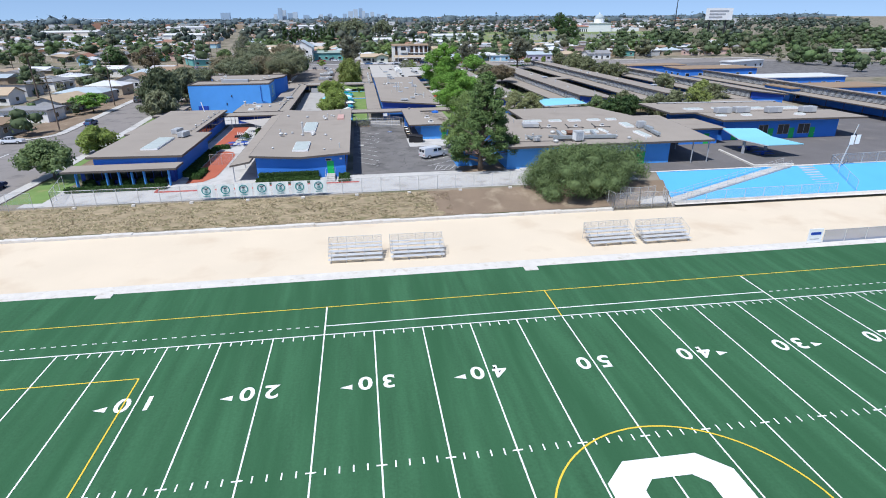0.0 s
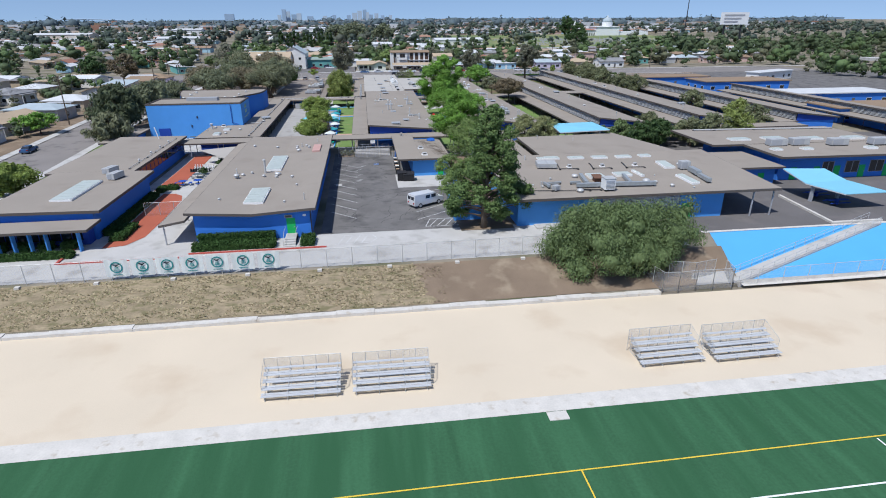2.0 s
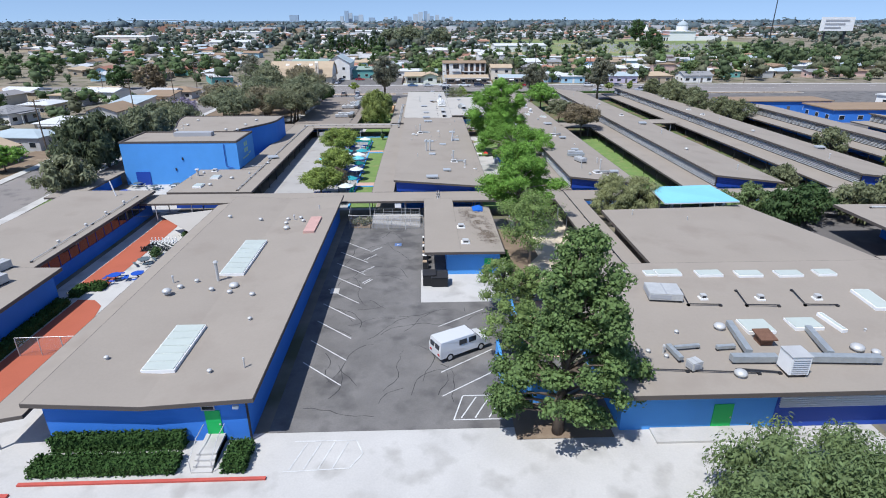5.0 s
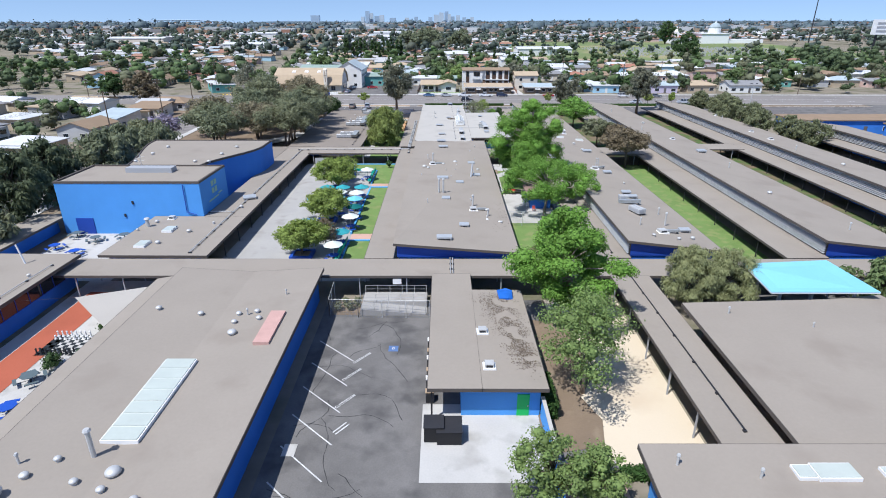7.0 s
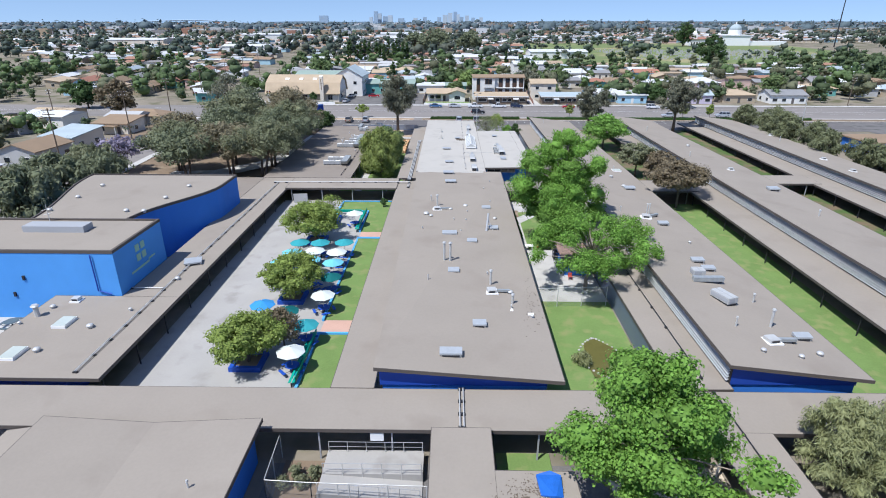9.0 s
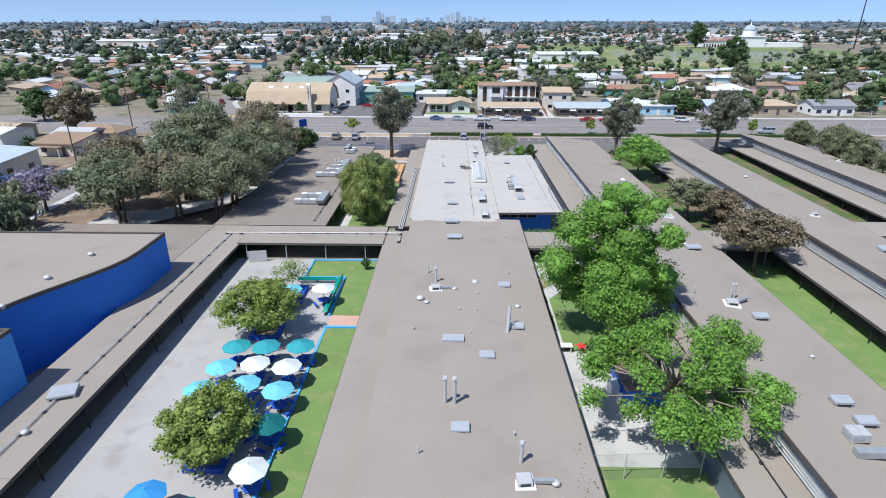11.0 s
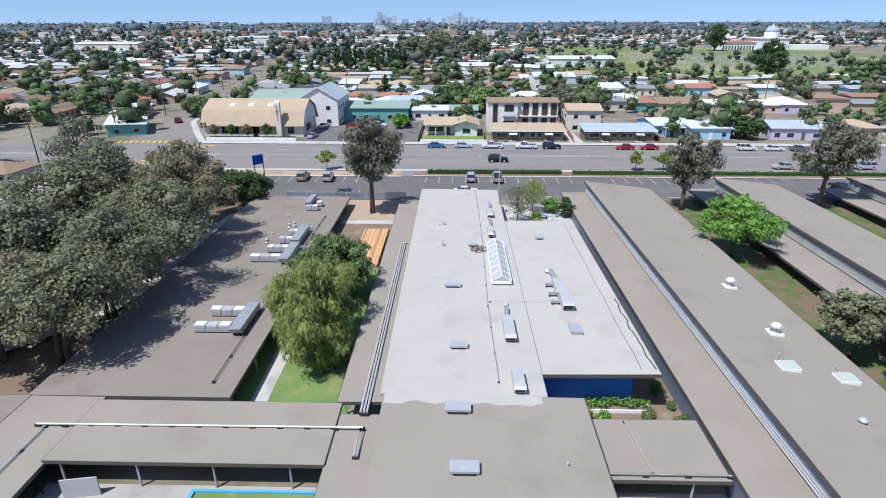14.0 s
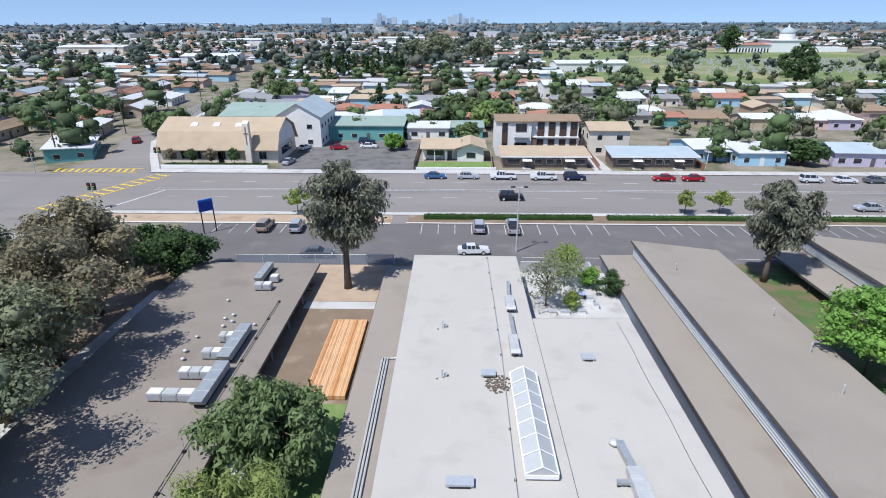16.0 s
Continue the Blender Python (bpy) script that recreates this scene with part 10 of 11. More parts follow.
def umbrella_table(x, y, col, rot, label):
    zg = ground(0, y) + 0.02
    root = thing("umbrella_table", label, "table", 0, 0, 0, "umbrella tables of the lunch court")
    r, n = 1.38, 8
    v = [(0, 0, 2.75)] + [(r * math.cos(2 * math.pi * k / n), r * math.sin(2 * math.pi * k / n), 2.22) for k in range(n)]
    v += [(a, b, c - 0.03) for a, b, c in v]
    can = part("canopy", Geo().add(v, [(0, k + 1, (k + 1) % n + 1) for k in range(n)] + [(n + 1, n + 1 + (k + 1) % n + 1, n + 2 + k) for k in range(n)] + [(k + 1, n + 2 + k, n + 2 + (k + 1) % n, (k + 1) % n + 1) for k in range(n)]), UMB[col], root)
    for k in range(n):
        a = 2 * math.pi * k / n
        part("rib", Geo().tube([(0, 0, 2.7), (r * 0.97 * math.cos(a), r * 0.97 * math.sin(a), 2.19)], 0.015, 4), METAL, can)
    part("pole", Geo().cyl(0, 0, 0, 2.85, 0.03, n=6), METAL, root)
    part("tabletop", Geo().cyl(0, 0, 0.72, 0.77, 0.7, n=8), TBL, root)
    part("pedestal", Geo().cyl(0, 0, 0, 0.72, 0.08, n=6), DARKMETAL, root)
    for k in range(4):
        a = math.pi / 4 + math.pi / 2 * k
        b = part("bench", Geo().box(-0.5, 0.95, 0.42, 0.5, 1.25, 0.47), TBL, root)
        b.rotation_euler.z = a
        l = part("bench_arm", Geo().tube([(0, 0.1, 0.2), (0, 1.1, 0.2), (0, 1.1, 0.42)], 0.03, 4), DARKMETAL, root)
        l.rotation_euler.z = a
    root.matrix_basis = pose(x, y, zg, 0, 0, rot)


for i, (x, y, col) in enumerate(((-2.1, 156.6, "white"), (-1.9, 161.4, "teal"), (-4.6, 164.2, "dark"), (-7.6, 165.6, "blue"), (-1.5, 167.9, "white"), (-8.8, 176.8, "cyan"), (-2.1, 176.8, "cyan"), (-5.2, 177.6, "cyan"), (-5.3, 180.6, "white"), (-2.3, 180.2, "white"), (-8.2, 180.0, "cyan"), (-8.0, 183.4, "teal"), (-5.2, 183.4, "teal"), (-1.9, 183.6, "teal"), (-6.1, 195.3, "cyan"), (-2.4, 195.7, "white"), (-4.2, 173.6, "blue"), (-1.6, 172.6, "dark"))):
    umbrella_table(x, y, col, 17 * i, "blue metal lunch table under a %s umbrella" % {"white": "white", "cyan": "light blue", "teal": "teal", "dark": "dark green", "blue": "bright blue"}[col])
for x, y in ((-6.7, 157.9), (-5.9, 171.2), (-7.2, 189.4), (-6.8, 198.5)):
    z = ground(0, y)
    pl = thing("planter_seat", "square blue planter seat round a tree", "planter", x, y, z, "planters of the lunch court")
    for x0, y0, x1, y1 in ((-1.5, -1.5, 1.5, -1.1), (-1.5, 1.1, 1.5, 1.5), (-1.5, -1.1, -1.1, 1.1), (1.1, -1.1, 1.5, 1.1)):
        part("seat_wall", Geo().box(x + x0, y + y0, z - 0.2, x + x1, y + y1, z + 0.48), TBL, pl)
    part("soil", Geo().box(x - 1.1, y - 1.1, z - 0.2, x + 1.1, y + 1.1, z + 0.3), DIRT, pl)


def long_bench(pts, label):
    root = thing("bench", label, "bench", *pts[0], ground(0, pts[0][1]), "teal benches of the lunch court")
    for (xa, ya), (xb, yb) in zip(pts, pts[1:]):
        d = Vector((xb - xa, yb - ya, 0)).normalized()
        s = Vector((-d.y, d.x, 0))
        za, zb = ground(0, ya), ground(0, yb)
        for o, h in ((0.0, 0.5), (0.34, 0.5), (0.62, 0.95)):
            p, q = s * o, s * (o + 0.28 if h < 0.9 else o + 0.08)
            part("plank", Geo().prism([(xa + p.x, ya + p.y), (xb + p.x, yb + p.y), (xb + q.x, yb + q.y), (xa + q.x, ya + q.y)], [za + h - 0.05 - (0.35 if h > 0.9 else 0), zb + h - 0.05 - (0.35 if h > 0.9 else 0)] * 2, [za + h, zb + h] * 2), GREENTEAL, root)
        n = max(2, int(math.hypot(xb - xa, yb - ya) / 2))
        for k in range(n + 1):
            x, y = xa + (xb - xa) * k / n + s.x * 0.3, ya + (yb - ya) * k / n + s.y * 0.3
            part("bench_leg", Geo().box(x - 0.05, y - 0.05, ground(0, y) - 0.05, x + 0.05, y + 0.05, ground(0, y) + 0.46), DARKMETAL, root)


long_bench([(-1.9, 154.2), (-1.9, 163.0)][::-1], "long teal bench along the lawn edge")
long_bench([(-6.6, 153.4), (-1.8, 153.4)][::-1], "long teal bench across the court")
long_bench([(-2.1, 193.2), (-2.1, 202.4)][::-1], "long teal bench along the lawn edge")
long_bench([(-2.2, 202.0), (-7.0, 202.0)], "long teal bench across the court")
sb = thing("sign_easel", "pale folding sign panel at a wall corner", "sign", -15.2, 207.4, 2.95)
part("panel", Geo().prism([(-15.4, 207.6), (-13.0, 208.0), (-13.0, 208.1), (-15.4, 207.7)], 3.0, 4.6), HW["grey"], sb)
tree("potted_shrub", "small clipped round shrub on the lawn", "shrub", 1.0, 205.6, 1.7, 1.3, L_DARK, 900, 0.1, 701, 0.2, 0.05, lobes=8)

# ---- court between wings A and B, gym patio ----
def lunch_table(x, y, rot, blue=True):
    zg = ground(0, y) + 0.03
    root = thing("picnic_table", "round metal picnic table with attached benches", "table", 0, 0, 0, "picnic tables")
    m = TBL if blue else mat_grey
    part("tabletop", Geo().cyl(0, 0, 0.72, 0.77, 0.75, n=8), m, root)
    part("pedestal", Geo().cyl(0, 0, 0, 0.72, 0.07, n=6), DARKMETAL, root)
    for k in range(4):
        b = part("bench", Geo().box(-0.55, 1.0, 0.42, 0.55, 1.3, 0.47), m, root)
        b.rotation_euler.z = math.pi / 2 * k
        b = part("bench_arm", Geo().tube([(0, 0.1, 0.22), (0, 1.15, 0.22), (0, 1.15, 0.42)], 0.03, 4), DARKMETAL, root)
        b.rotation_euler.z = math.pi / 2 * k
    root.matrix_basis = pose(x, y, zg, 0, 0, rot)


mat_grey = mat("grey_table_coating", (0.10, 0.13, 0.14), 0.5, 0.08)
for i, (x, y, bl) in enumerate(((-25.9, 124.4, 1), (-23.4, 124.8, 1), (-24.6, 129.2, 0), (-23.0, 143.4, 0), (-20.2, 145.0, 0), (-42.0, 164.8, 0), (-38.2, 163.0, 0), (-42.2, 160.0, 1), (-38.2, 158.0, 1), (-34.6, 164.2, 0))):
    lunch_table(x, y, 20 * i, bool(bl))
chess = thing("chess_board", "giant outdoor chess board with black and white pieces", "chess board", -25.4, 135.4, 2.22)
part("board", Geo().box(-27.3, 133.4, 2.2, -23.5, 137.2, 2.25), CONC, chess)
sq = Geo()
for i in range(8):
    for j in range(8):
        if (i + j) % 2:
            sq.box(-27.3 + 0.475 * i, 133.4 + 0.475 * j, 2.25, -27.3 + 0.475 * (i + 1), 133.4 + 0.475 * (j + 1), 2.258)
part("dark_squares", sq, BLACKINK, chess)
for i in range(8):
    for j, m in ((0, BLACKINK), (1, BLACKINK), (6, WHITE), (7, WHITE)):
        x, y, h = -27.06 + 0.475 * i, 133.64 + 0.475 * j, 0.4 + 0.25 * (j in (0, 7))
        part("chess_piece", Geo().cyl(x, y, 2.25, 2.25 + h * 0.3, 0.15, 0.09, 8).cyl(x, y, 2.25 + h * 0.3, 2.25 + h * 0.8, 0.08, 0.06, 8).ball(x, y, 2.25 + h * 0.9, 0.1, 0.1, 0.1, 8, 4), m, chess)
for i, (x, y) in enumerate(((-22.4, 138.0), (-21.8, 132.4), (-24.2, 131.6))):
    tree("potted_shrub", "low dark green shrub in a round pot", "shrub", x, y, 1.4, 1.8, L_DARK, 800, 0.12, 710 + i, 0.15, 0.05, lobes=8)
sail = thing("shade_sail", "grey triangular shade sail on wires", "shade sail", -22.4, 139.4, 4.6)
part("cloth", Geo().add([(-27.0, 140.6, 4.9), (-20.4, 143.2, 4.9), (-21.0, 135.4, 4.2), (-27.0, 140.6, 4.88), (-20.4, 143.2, 4.88), (-21.0, 135.4, 4.18)], [(0, 2, 1), (3, 4, 5)]), mat("grey_sail_cloth", (0.40, 0.37, 0.33), 0.8, 0.05), sail)
part("wire", Geo().tube([(-34, 138.0, 5.6), (-27.0, 140.6, 4.9)], 0.015, 4), DARKMETAL, sail)
fence("chain-link gate across the path", [(-26.5, 108.0), (-20.4, 108.2)], 2.0, 2.2, 1.6)
for x, y, w, d in ((-28.9, 119.9, 1.2, 2.4), (-27.6, 121.4, 1.6, 1.6)):
    hedge(x, y, x + w, y + d, 2.2, 2.9, "small reddish green shrubs beside the path", int(100 + x))

# ---- loading dock and ramp ----
for i, (x, y, w, d, h) in enumerate(((12.0, 122.0, 1.5, 1.3, 1.4), (13.2, 121.9, 1.9, 1.7, 1.2))):
    bn = thing("waste_bin", "black wheeled waste container on the pad", "waste bin", x, y, 2.25, "waste containers")
    part("body", Geo().prism([(x - w / 2, y - d / 2), (x + w / 2, y - d / 2), (x + w / 2, y + d / 2), (x - w / 2, y + d / 2)], 2.28, 2.25 + h), RUBBER, bn)
    part("lid", Geo().prism([(x - w / 2 - 0.05, y - d / 2 - 0.05), (x + w / 2 + 0.05, y - d / 2 - 0.05), (x + w / 2 + 0.05, y + d / 2 + 0.05), (x - w / 2 - 0.05, y + d / 2 + 0.05)], 2.25 + h, [2.3 + h, 2.3 + h, 2.45 + h, 2.45 + h]), DARKMETAL, bn)
for k in range(6):
    x, y = 11.6, 126.6 + 1.6 * k
    cr = thing("stacked_chairs", "stack of dark chairs beside the wall", "chairs", x, y, 2.23, "stacked furniture at the dock")
    part("stack", Geo().box(x - 0.35, y - 0.4, 2.23, x + 0.35, y + 0.4, 3.1 + 0.2 * (k % 2)), RUBBER, cr)
    part("seat", Geo().box(x - 0.4, y - 0.3, 3.15 + 0.2 * (k % 2), x + 0.3, y + 0.3, 3.22 + 0.2 * (k % 2)), WHITE if k % 2 else HW["tan"], cr)
rp = thing("entry_ramp", "concrete entry ramp with metal rails", "ramp", 7.4, 143.6, 2.2)
part("slab", Geo().prism([(3.6, 141.4), (10.9, 141.4), (10.9, 143.2), (3.6, 143.2)], 2.1, [3.0, 2.4, 2.4, 3.0]), CONC_COURT, rp)
part("slab", Geo().box(3.6, 143.2, 2.1, 10.9, 145.6, 3.05), CONC_COURT, rp)
for y, za, zb in ((141.45, 3.0, 2.4), (143.2, 3.05, 3.05), (145.4, 3.05, 3.05)):
    part("rail", Geo().tube([(3.7, y, za + 0.95), (10.8, y, zb + 0.95)], 0.022, 5).tube([(3.7, y, za + 0.5), (10.8, y, zb + 0.5)], 0.018, 5), POSTGREY, rp)
    for k in range(6):
        f = k / 5
        part("rail_post", Geo().tube([(3.7 + 7.1 * f, y, 2.2), (3.7 + 7.1 * f, y, za + (zb - za) * f + 0.95)], 0.03, 5), METAL, rp)
fence("chain-link fence round a planted corner", [(0.0, 145.6), (0.2, 141.2), (3.4, 141.0), (11.3, 140.8)], 2.2, 2.2, 2.2)
sheet("ramp_bed", DIRT, 0.4, 141.5, 3.4, 145.2, "planted brown bed beside the ramp", 0.08, "planting bed")
for i in range(4):
    tree("garden_shrub", "small grey-green shrub in a bed", "shrub", 0.9 + 0.7 * i, 142.6 + 0.9 * (i % 2), 1.2, 1.1, L_OAK, 500, 0.1, 720 + i, 0.1, 0.04, lobes=6)
sg = thing("wall_sign", "white sign under the walkway roof", "sign", 7.4, 146.4, 4.1)
part("panel", Geo().box(6.9, 145.32, 4.2, 7.9, 145.38, 4.9), WHITE, sg)
# walled nook beside the cafeteria
solo("nook_wall", Geo().box(20.4, 106, 2.1, 20.65, 117.5, 4.0), SKYBLUE, "sky blue garden wall", "wall", kind="structure")
solo("dock_wall", Geo().box(20.75, 117.6, 2.1, 20.95, 124.4, 4.2), SKYBLUE, "sky blue wall with pale top beside the loading pad", "wall", kind="structure")
solo("dock_wall_cap", Geo().box(20.7, 117.6, 4.2, 21.0, 124.4, 4.28), CONC, "pale capping on a blue wall", "wall", kind="structure")
solo("nook_wall_end", Geo().box(20.65, 117.3, 2.1, 25.0, 117.55, 4.0), CONC, "pale concrete garden wall", "wall", kind="structure")
sheet("nook_floor", PINKPATH, 20.7, 106, 25.6, 117.2, "reddish paved nook behind a wall", 0.06, "paving")
solo("wall_by_pine", Geo().box(17.9, 99.6, 2.1, 18.15, 106, 4.3).box(17.9, 99.4, 2.1, 22.6, 99.65, 4.3), SKYBLUE, "sky blue wall behind the pine", "wall", kind="structure")
sheet("pine_bed", DIRT, 18.2, 95.2, 25.6, 99.4, "dark earth bed below the pine", 0.08, "planting bed")
# pond garden
sheet("walk_bed", LAWN, 16.4, 142.6, 20.5, 146.2, "small green bed between the roofs", 0.10, "planting bed")
zp = ground(0, 159)
patch("pond", mat("murky_pond_water", (0.12, 0.11, 0.035), 0.2, 0.1, 1.5, 0.3, 0.1, spec=0.5), [(26.3, 159.4), (26.1, 158.4), (26.4, 156.0), (27.4, 155.8), (27.9, 157.2), (29.8, 160.7), (27.9, 162.9), (26.6, 161.9)], zp + 0.10, "murky olive green garden pond", "pond")
stones = Geo()
for k in range(34):
    a = 2 * math.pi * k / 34
    x, y = 27.8 + 1.9 * math.cos(a) + 0.25 * math.cos(3 * a), 159.4 + 3.5 * math.sin(a)
    r = rng.uniform(0.09, 0.2)
    stones.ball(x, y, zp + 0.1, r, r * 1.1, r * 0.6, 7, 3)
solo("pond_stones", stones, CONC, "ring of pale stones round the pond", "stones", kind="stuff", smooth=True)
for i, (x, y, c) in enumerate(((27.4, 178.6, WHITE), (28.6, 179.6, WHITE), (28.2, 177.0, REDPAINT))):
    ch = thing("plastic_chair", "small plastic garden chair on concrete", "chair", x, y, ground(0, y), "garden chairs")
    zq = ground(0, y) + 0.03
    part("seat", Geo().box(x - 0.25, y - 0.25, zq + 0.4, x + 0.25, y + 0.25, zq + 0.45), c, ch)
    part("backrest", Geo().box(x - 0.25, y + 0.2, zq + 0.45, x + 0.25, y + 0.26, zq + 0.85), c, ch)
    for dx in (-0.22, 0.18):
        for dy in (-0.22, 0.18):
            part("leg", Geo().box(x + dx, y + dy, zq, x + dx + 0.04, y + dy + 0.04, zq + 0.4), c, ch)
fence("chain-link fence across the garden", [(22.4, 169.6), (31.0, 170.2)], 2.4, ground(0, 170), 2.6)
sheet("garden_walk", CONC, 21.6, 160.5, 23.2, 200, "narrow concrete walk beside the wing", 0.07, "path")
tree("reed_clump", "clump of dry reeds beside the pond", "grass clump", 25.6, 158.2, 1.5, 1.8, L_SHRUB, 1600, 0.08, 730, 0.05, 0.04, lobes=6, hang=0.9)

# ---- office court ----
dk = thing("wooden_deck", "new reddish timber deck of long boards", "deck", 0, 253.9, 3.5)
for k in range(22):
    x = -2.1 + 0.172 * k
    ya, yb = 246.9 + 0.02 * (k % 3), 260.8 - 0.02 * (k % 2)
    part("board", Geo().prism([(x, ya), (x + 0.155, ya), (x + 0.155, yb), (x, yb)], 3.5, 3.92 + 0.004 * (k % 4)), WOOD, dk)
tb = thing("picnic_table", "dark timber picnic table by the roof edge", "table", -7.2, 268.6, 3.6)
part("tabletop", Geo().box(-8.0, 268.2, 4.32, -6.4, 269.0, 4.38), BARK, tb)
part("bench", Geo().box(-8.0, 267.6, 4.02, -6.4, 267.9, 4.07), BARK, tb)
part("bench", Geo().box(-8.0, 269.3, 4.02, -6.4, 269.6, 4.07), BARK, tb)
part("trestle", Geo().box(-7.8, 267.6, 3.55, -7.7, 269.6, 4.32), BARK, tb)
fence("fence with blue-grey windscreen before the car park", [(-19.0, 276.4), (3.0, 276.8)], 1.6, 3.6, 3.2, SCREEN, "windscreen_fence")
# boxes and a clothed table in the atrium
at = thing("garden_table", "garden table with blue and white cloths", "table", 26.9, 267.0, 3.6)
part("tabletop", Geo().box(26.2, 266.6, 4.3, 27.6, 267.5, 4.36), mat("blue_white_cloth", (0.38, 0.40, 0.62), 0.8, 0.35, 0.3, 0.1, 0.1), at)
for x in (26.3, 27.5):
    part("leg", Geo().box(x - 0.04, 266.7, 3.6, x + 0.04, 267.4, 4.3), DARKMETAL, at)
for i, (x, y, w, h) in enumerate(((27.9, 266.0, 0.7, 0.8), (28.3, 264.6, 0.6, 0.6), (24.4, 263.2, 1.1, 0.4), (22.9, 262.9, 0.8, 0.5), (26.4, 263.4, 0.9, 0.35))):
    cr = thing("storage_box", "pale plastic storage box on gravel", "box", x, y, 3.6, "atrium boxes")
    part("body", Geo().prism([(x - w / 2, y - 0.3), (x + w / 2, y - 0.3), (x + w / 2, y + 0.3), (x - w / 2, y + 0.3)], 3.62, 3.62 + h), WHITE, cr)
    part("lid", Geo().box(x - w / 2 - 0.04, y - 0.34, 3.62 + h, x + w / 2 + 0.04, y + 0.34, 3.68 + h), POSTGREY, cr)
solo("atrium_wall", Geo().box(20.4, 274.6, 3.4, 29.4, 274.85, 5.2).box(29.4, 271.0, 3.4, 29.65, 274.85, 5.2), HW["grey"], "grey garden wall behind the atrium", "wall", kind="structure")
# ---- street furniture ----
sn = thing("school_sign", "blue school sign board on two posts", "sign", -28.0, 289, 3.6)
part("board", Geo().prism([(-28.9, 288.3), (-27.3, 289.9), (-27.45, 290.05), (-29.05, 288.45)], 7.3, 8.9), NAVY, sn)
part("header", Geo().prism([(-28.9, 288.2), (-27.3, 289.8), (-27.45, 290.05), (-29.05, 288.45)], 8.9, 9.25), BLUE, sn)
for x, y in ((-28.8, 288.5), (-27.4, 289.9)):
    part("post", Geo().cyl(x, y, 3.4, 7.3, 0.1, n=8), DARKMETAL, sn)


def street_light(x, y, h, arm, label):
    root = thing("street_lamp", label, "street lamp", x, y, ground(x, y), "street lamps")
    z = ground(x, y)
    part("pole", Geo().tube([(x, y, z), (x, y, z + h)], [0.14, 0.08], 8), METAL, root)
    for s in (-1, 1):
        part("arm", Geo().tube([(x, y, z + h), (x + s * arm, y, z + h + 0.15)], 0.05, 5), METAL, root)
        part("lamp_head", Geo().box(x + s * arm - 0.3, y - 0.2, z + h + 0.08, x + s * arm + 0.3, y + 0.2, z + h + 0.24), DARKMETAL, root)


street_light(20.6, 282.0, 9.8, 0.9, "tall double-headed car park lamp")
street_light(120, 285, 9.0, 0.9, "tall double-headed car park lamp")


def utility_pole(x, y, h, rot, label="wooden utility pole with crossarms", lean=0.0):
    root = thing("utility_pole", label, "utility pole", 0, 0, 0, "utility poles")
    part("pole", Geo().tube([(0, 0, -0.5), (lean, 0, h)], [0.17, 0.11], 8), BARK, root)
    for k in range(2):
        part("crossarm", Geo().box(lean - 1.2, -0.07, h - 0.5 - 0.9 * k, lean + 1.2, 0.07, h - 0.36 - 0.9 * k), BARK, root)
        ins = Geo()
        for s in (-1.1, -0.5, 0.5, 1.1):
            ins.cyl(lean + s, 0, h - 0.36 - 0.9 * k, h - 0.16 - 0.9 * k, 0.05, n=6)
        part("insulators", ins, WHITE, root)
    root.matrix_basis = pose(x, y, ground(x, y), 0, 0, rot)


POLES = [(-69.9, 147.5), (-73.0, 189), (-73.5, 232), (-74, 262), (-79, 296), (-86, 338), (-90, 375), (-96, 415), (-101, 455)]
for x, y in POLES:
    utility_pole(x, y, 12.8, 8)
for x, y in ((-110, 285), (-150, 285), (12, 398), (78, 402), (130, 398), (-30, 400), (165, 332), (98, 360), (60, 430), (-140, 360), (-126, 420)):
    utility_pole(x, y, 10.5, 95)
wires = Geo()
for (xa, ya), (xb, yb) in zip(POLES, POLES[1:]):
    for s in (-1.0, 0.0, 1.0):
        za, zb = ground(xa, ya) + 12.35, ground(xb, yb) + 12.35
        wires.tube([(xa + s, ya, za), (0.5 * (xa + xb) + s, 0.5 * (ya + yb), 0.5 * (za + zb) - 0.6), (xb + s, yb, zb)], 0.02, 3)
solo("overhead_wires", wires, DARKMETAL, "thin overhead wires between utility poles", "wires", kind="structure")
for x, y, rot in ((-54, 301, 0), (-57.5, 331.5, 30), (-84, 327, 0)):
    sgn = thing("traffic_signal", "black traffic signal on a grey pole", "traffic light", x, y, ZS)
    part("pole", Geo().tube([(x, y, ZS), (x, y, ZS + 5.2)], 0.1, 8), METAL, sgn)
    for dx in (-0.5, 0.5):
        hd = part("signal_head", Geo().box(x + dx - 0.22, y - 0.2, ZS + 3.6, x + dx + 0.22, y + 0.2, ZS + 4.9), DARKMETAL, sgn)
        for k, c in enumerate((LAMPR, YELLOW, GREEN)):
            part("lens", Geo().cyl(x + dx, y - 0.22, ZS + 4.6 - 0.4 * k, ZS + 4.75 - 0.4 * k, 0.12, n=8), c, hd)
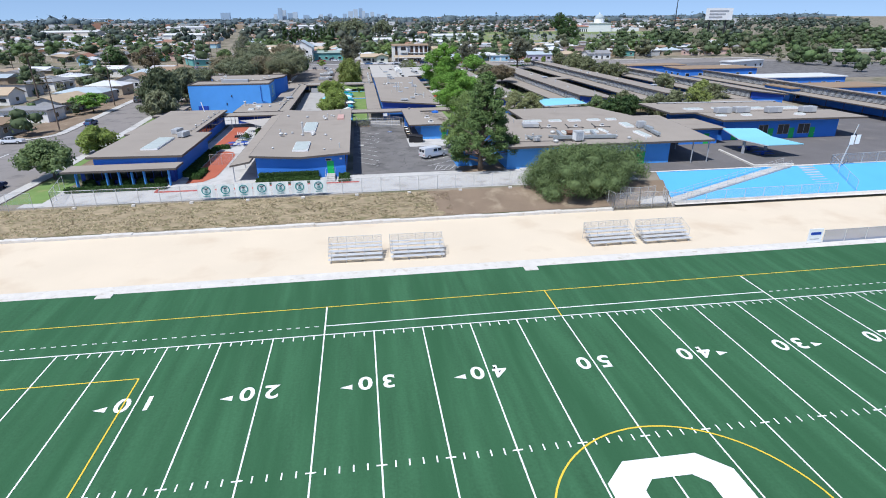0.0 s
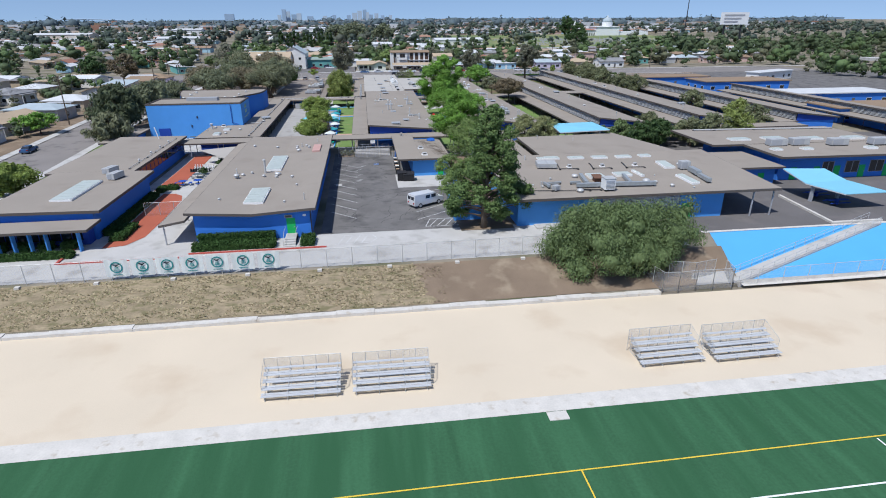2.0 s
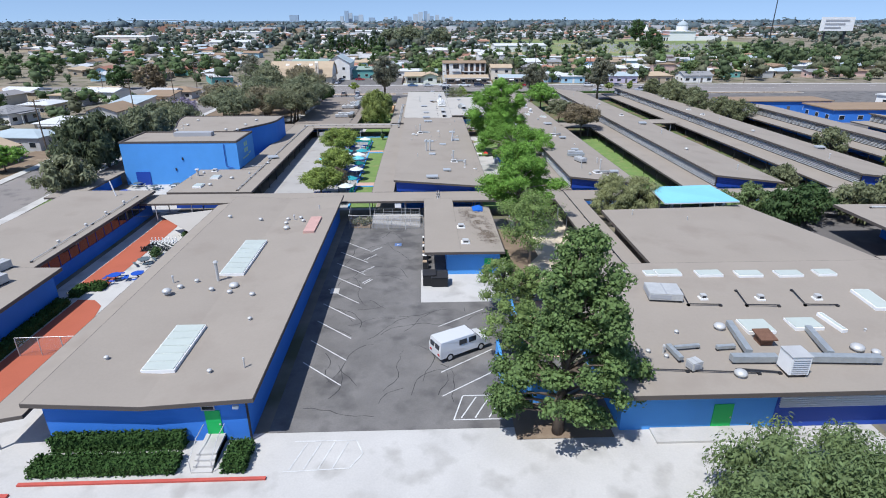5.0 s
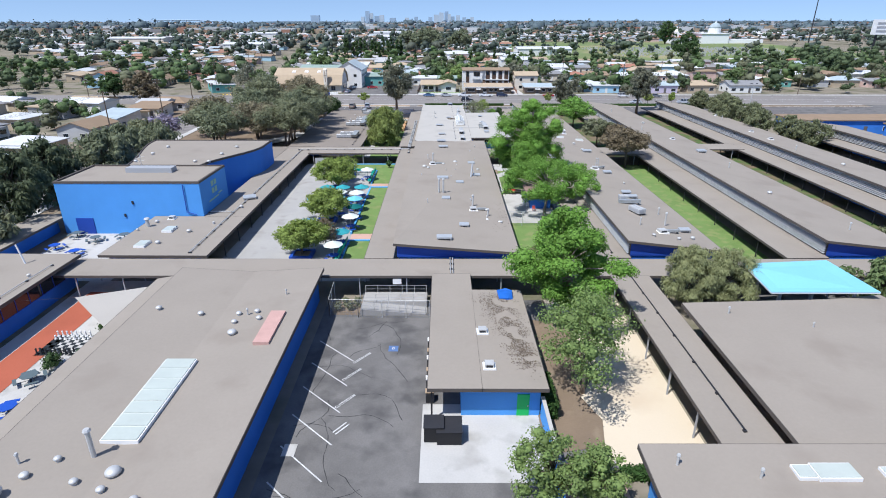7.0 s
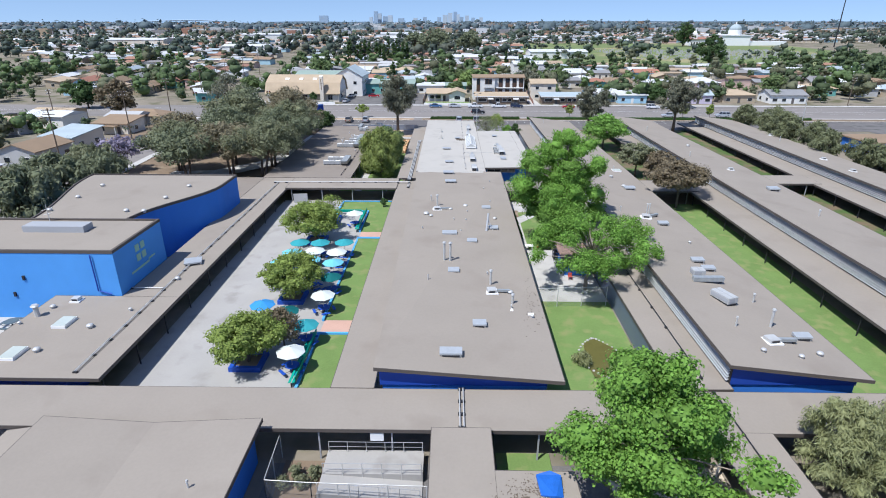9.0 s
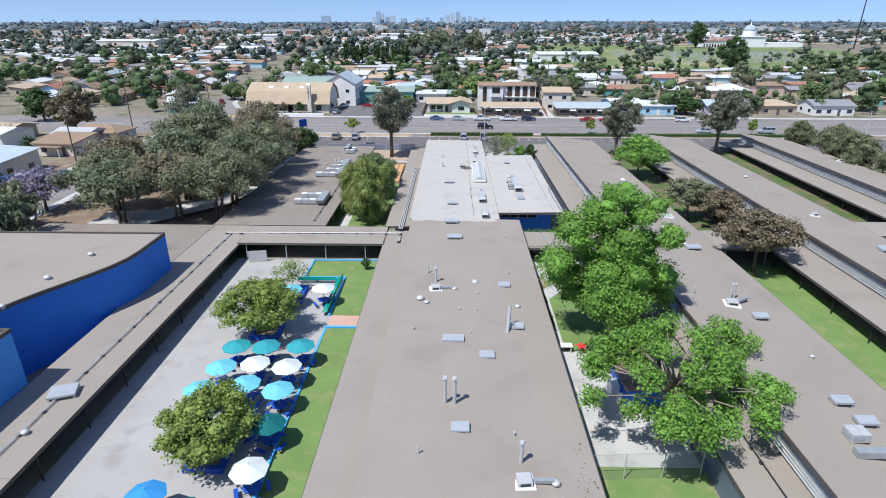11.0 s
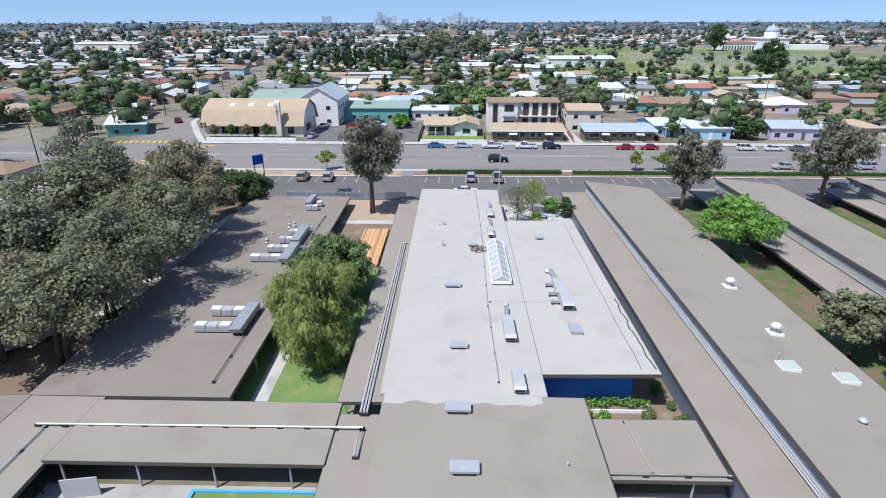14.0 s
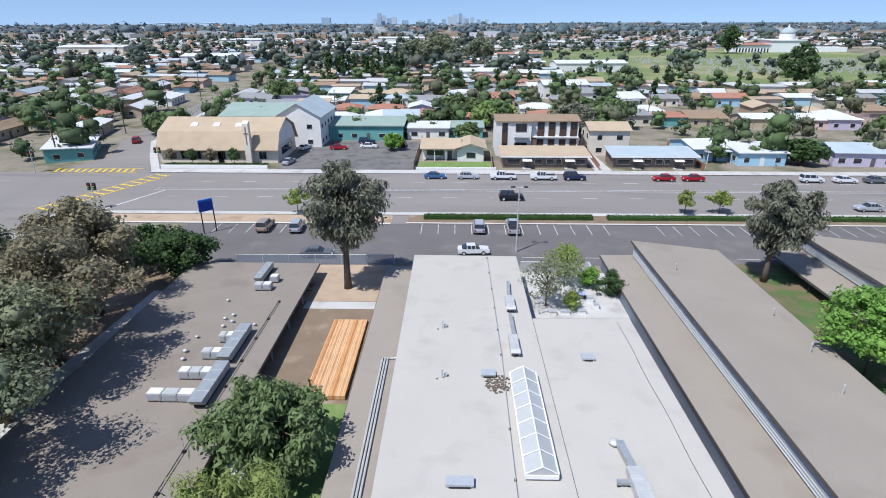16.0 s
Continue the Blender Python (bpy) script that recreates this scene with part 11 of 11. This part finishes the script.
# fences between the gardens beyond the street
for x0, y0, x1, y1 in ((44.5, 331, 46.5, 368), (68.5, 331, 70, 360), (86, 347, 104, 349), (20, 331, 20.3, 345), (1.8, 331, 1.9, 366)):
    fence("weathered reddish wooden garden fence", [(x0, y0), (x1, y1)], 1.6, lambda x, y: ground(x, y), 3.0, HR["red"], "garden_fence")
hedge(-57, 332, -33, 334.4, 3.6, 4.3, "dark planting bed before the church", 60)
for i, x in enumerate((-56, -51, -46.5, -41)):
    tree("church_tree", "small tree before the church front", "tree", x, 334.4, 4.2, 3.0, (L_BROWN, L_DARK)[i % 2], 1200, 0.2, 740 + i, 0.3, 0.07, lobes=8)


def palm(x, y, h, r, seed, label):
    """A tall palm: a slender ringed trunk, arching fronds and a skirt of dry ones."""
    rng = random.Random(seed)
    z = ground(x, y)
    root = thing("palm_tree", label, "palm", x, y, z)
    part("trunk", Geo().tube([(x, y, z - 0.3), (x + 0.1, y, z + 0.5 * h), (x, y, z + h)], [0.32, 0.22, 0.26], 8), BARK, root)
    for name, n, up, leaf in (("frond", 26, 1.0, L_OLIVE), ("dry_frond", 10, -0.9, L_BROWN)):
        for k in range(n):
            a = 2.4 * k + rng.uniform(-0.3, 0.3)
            e = up * (0.2 + 0.8 * rng.random()) if up > 0 else up * rng.uniform(0.7, 1.0)
            c, s = math.cos(a), math.sin(a)
            g = Geo()
            q = []
            for j in range(6):
                f = j / 5
                d = r * f * (1 - 0.35 * abs(e))
                q.append((x + c * d, y + s * d, z + h + r * (0.75 * e * f - (0.75 if up > 0 else 0.2) * f * f)))
            for j in range(5):
                for side in (-1, 1):
                    for m in (0.2, 0.7):
                        p = [q[j][i] + (q[j + 1][i] - q[j][i]) * m for i in range(3)]
                        w = 0.75 * math.sin(math.pi * min(0.92, (j + m) / 5 + 0.12)) + 0.15
                        t = (p[0] - s * side * w + 0.45 * c, p[1] + c * side * w + 0.45 * s, p[2] - 0.3 * w)
                        b = (p[0] + 0.28 * c, p[1] + 0.28 * s, p[2] - 0.02)
                        g.add([tuple(p), b, t], [(0, 1, 2)])
            part(name, g, leaf, root)


palm(-99, 199, 14.5, 3.4, 5, "tall slender palm with a ragged crown")
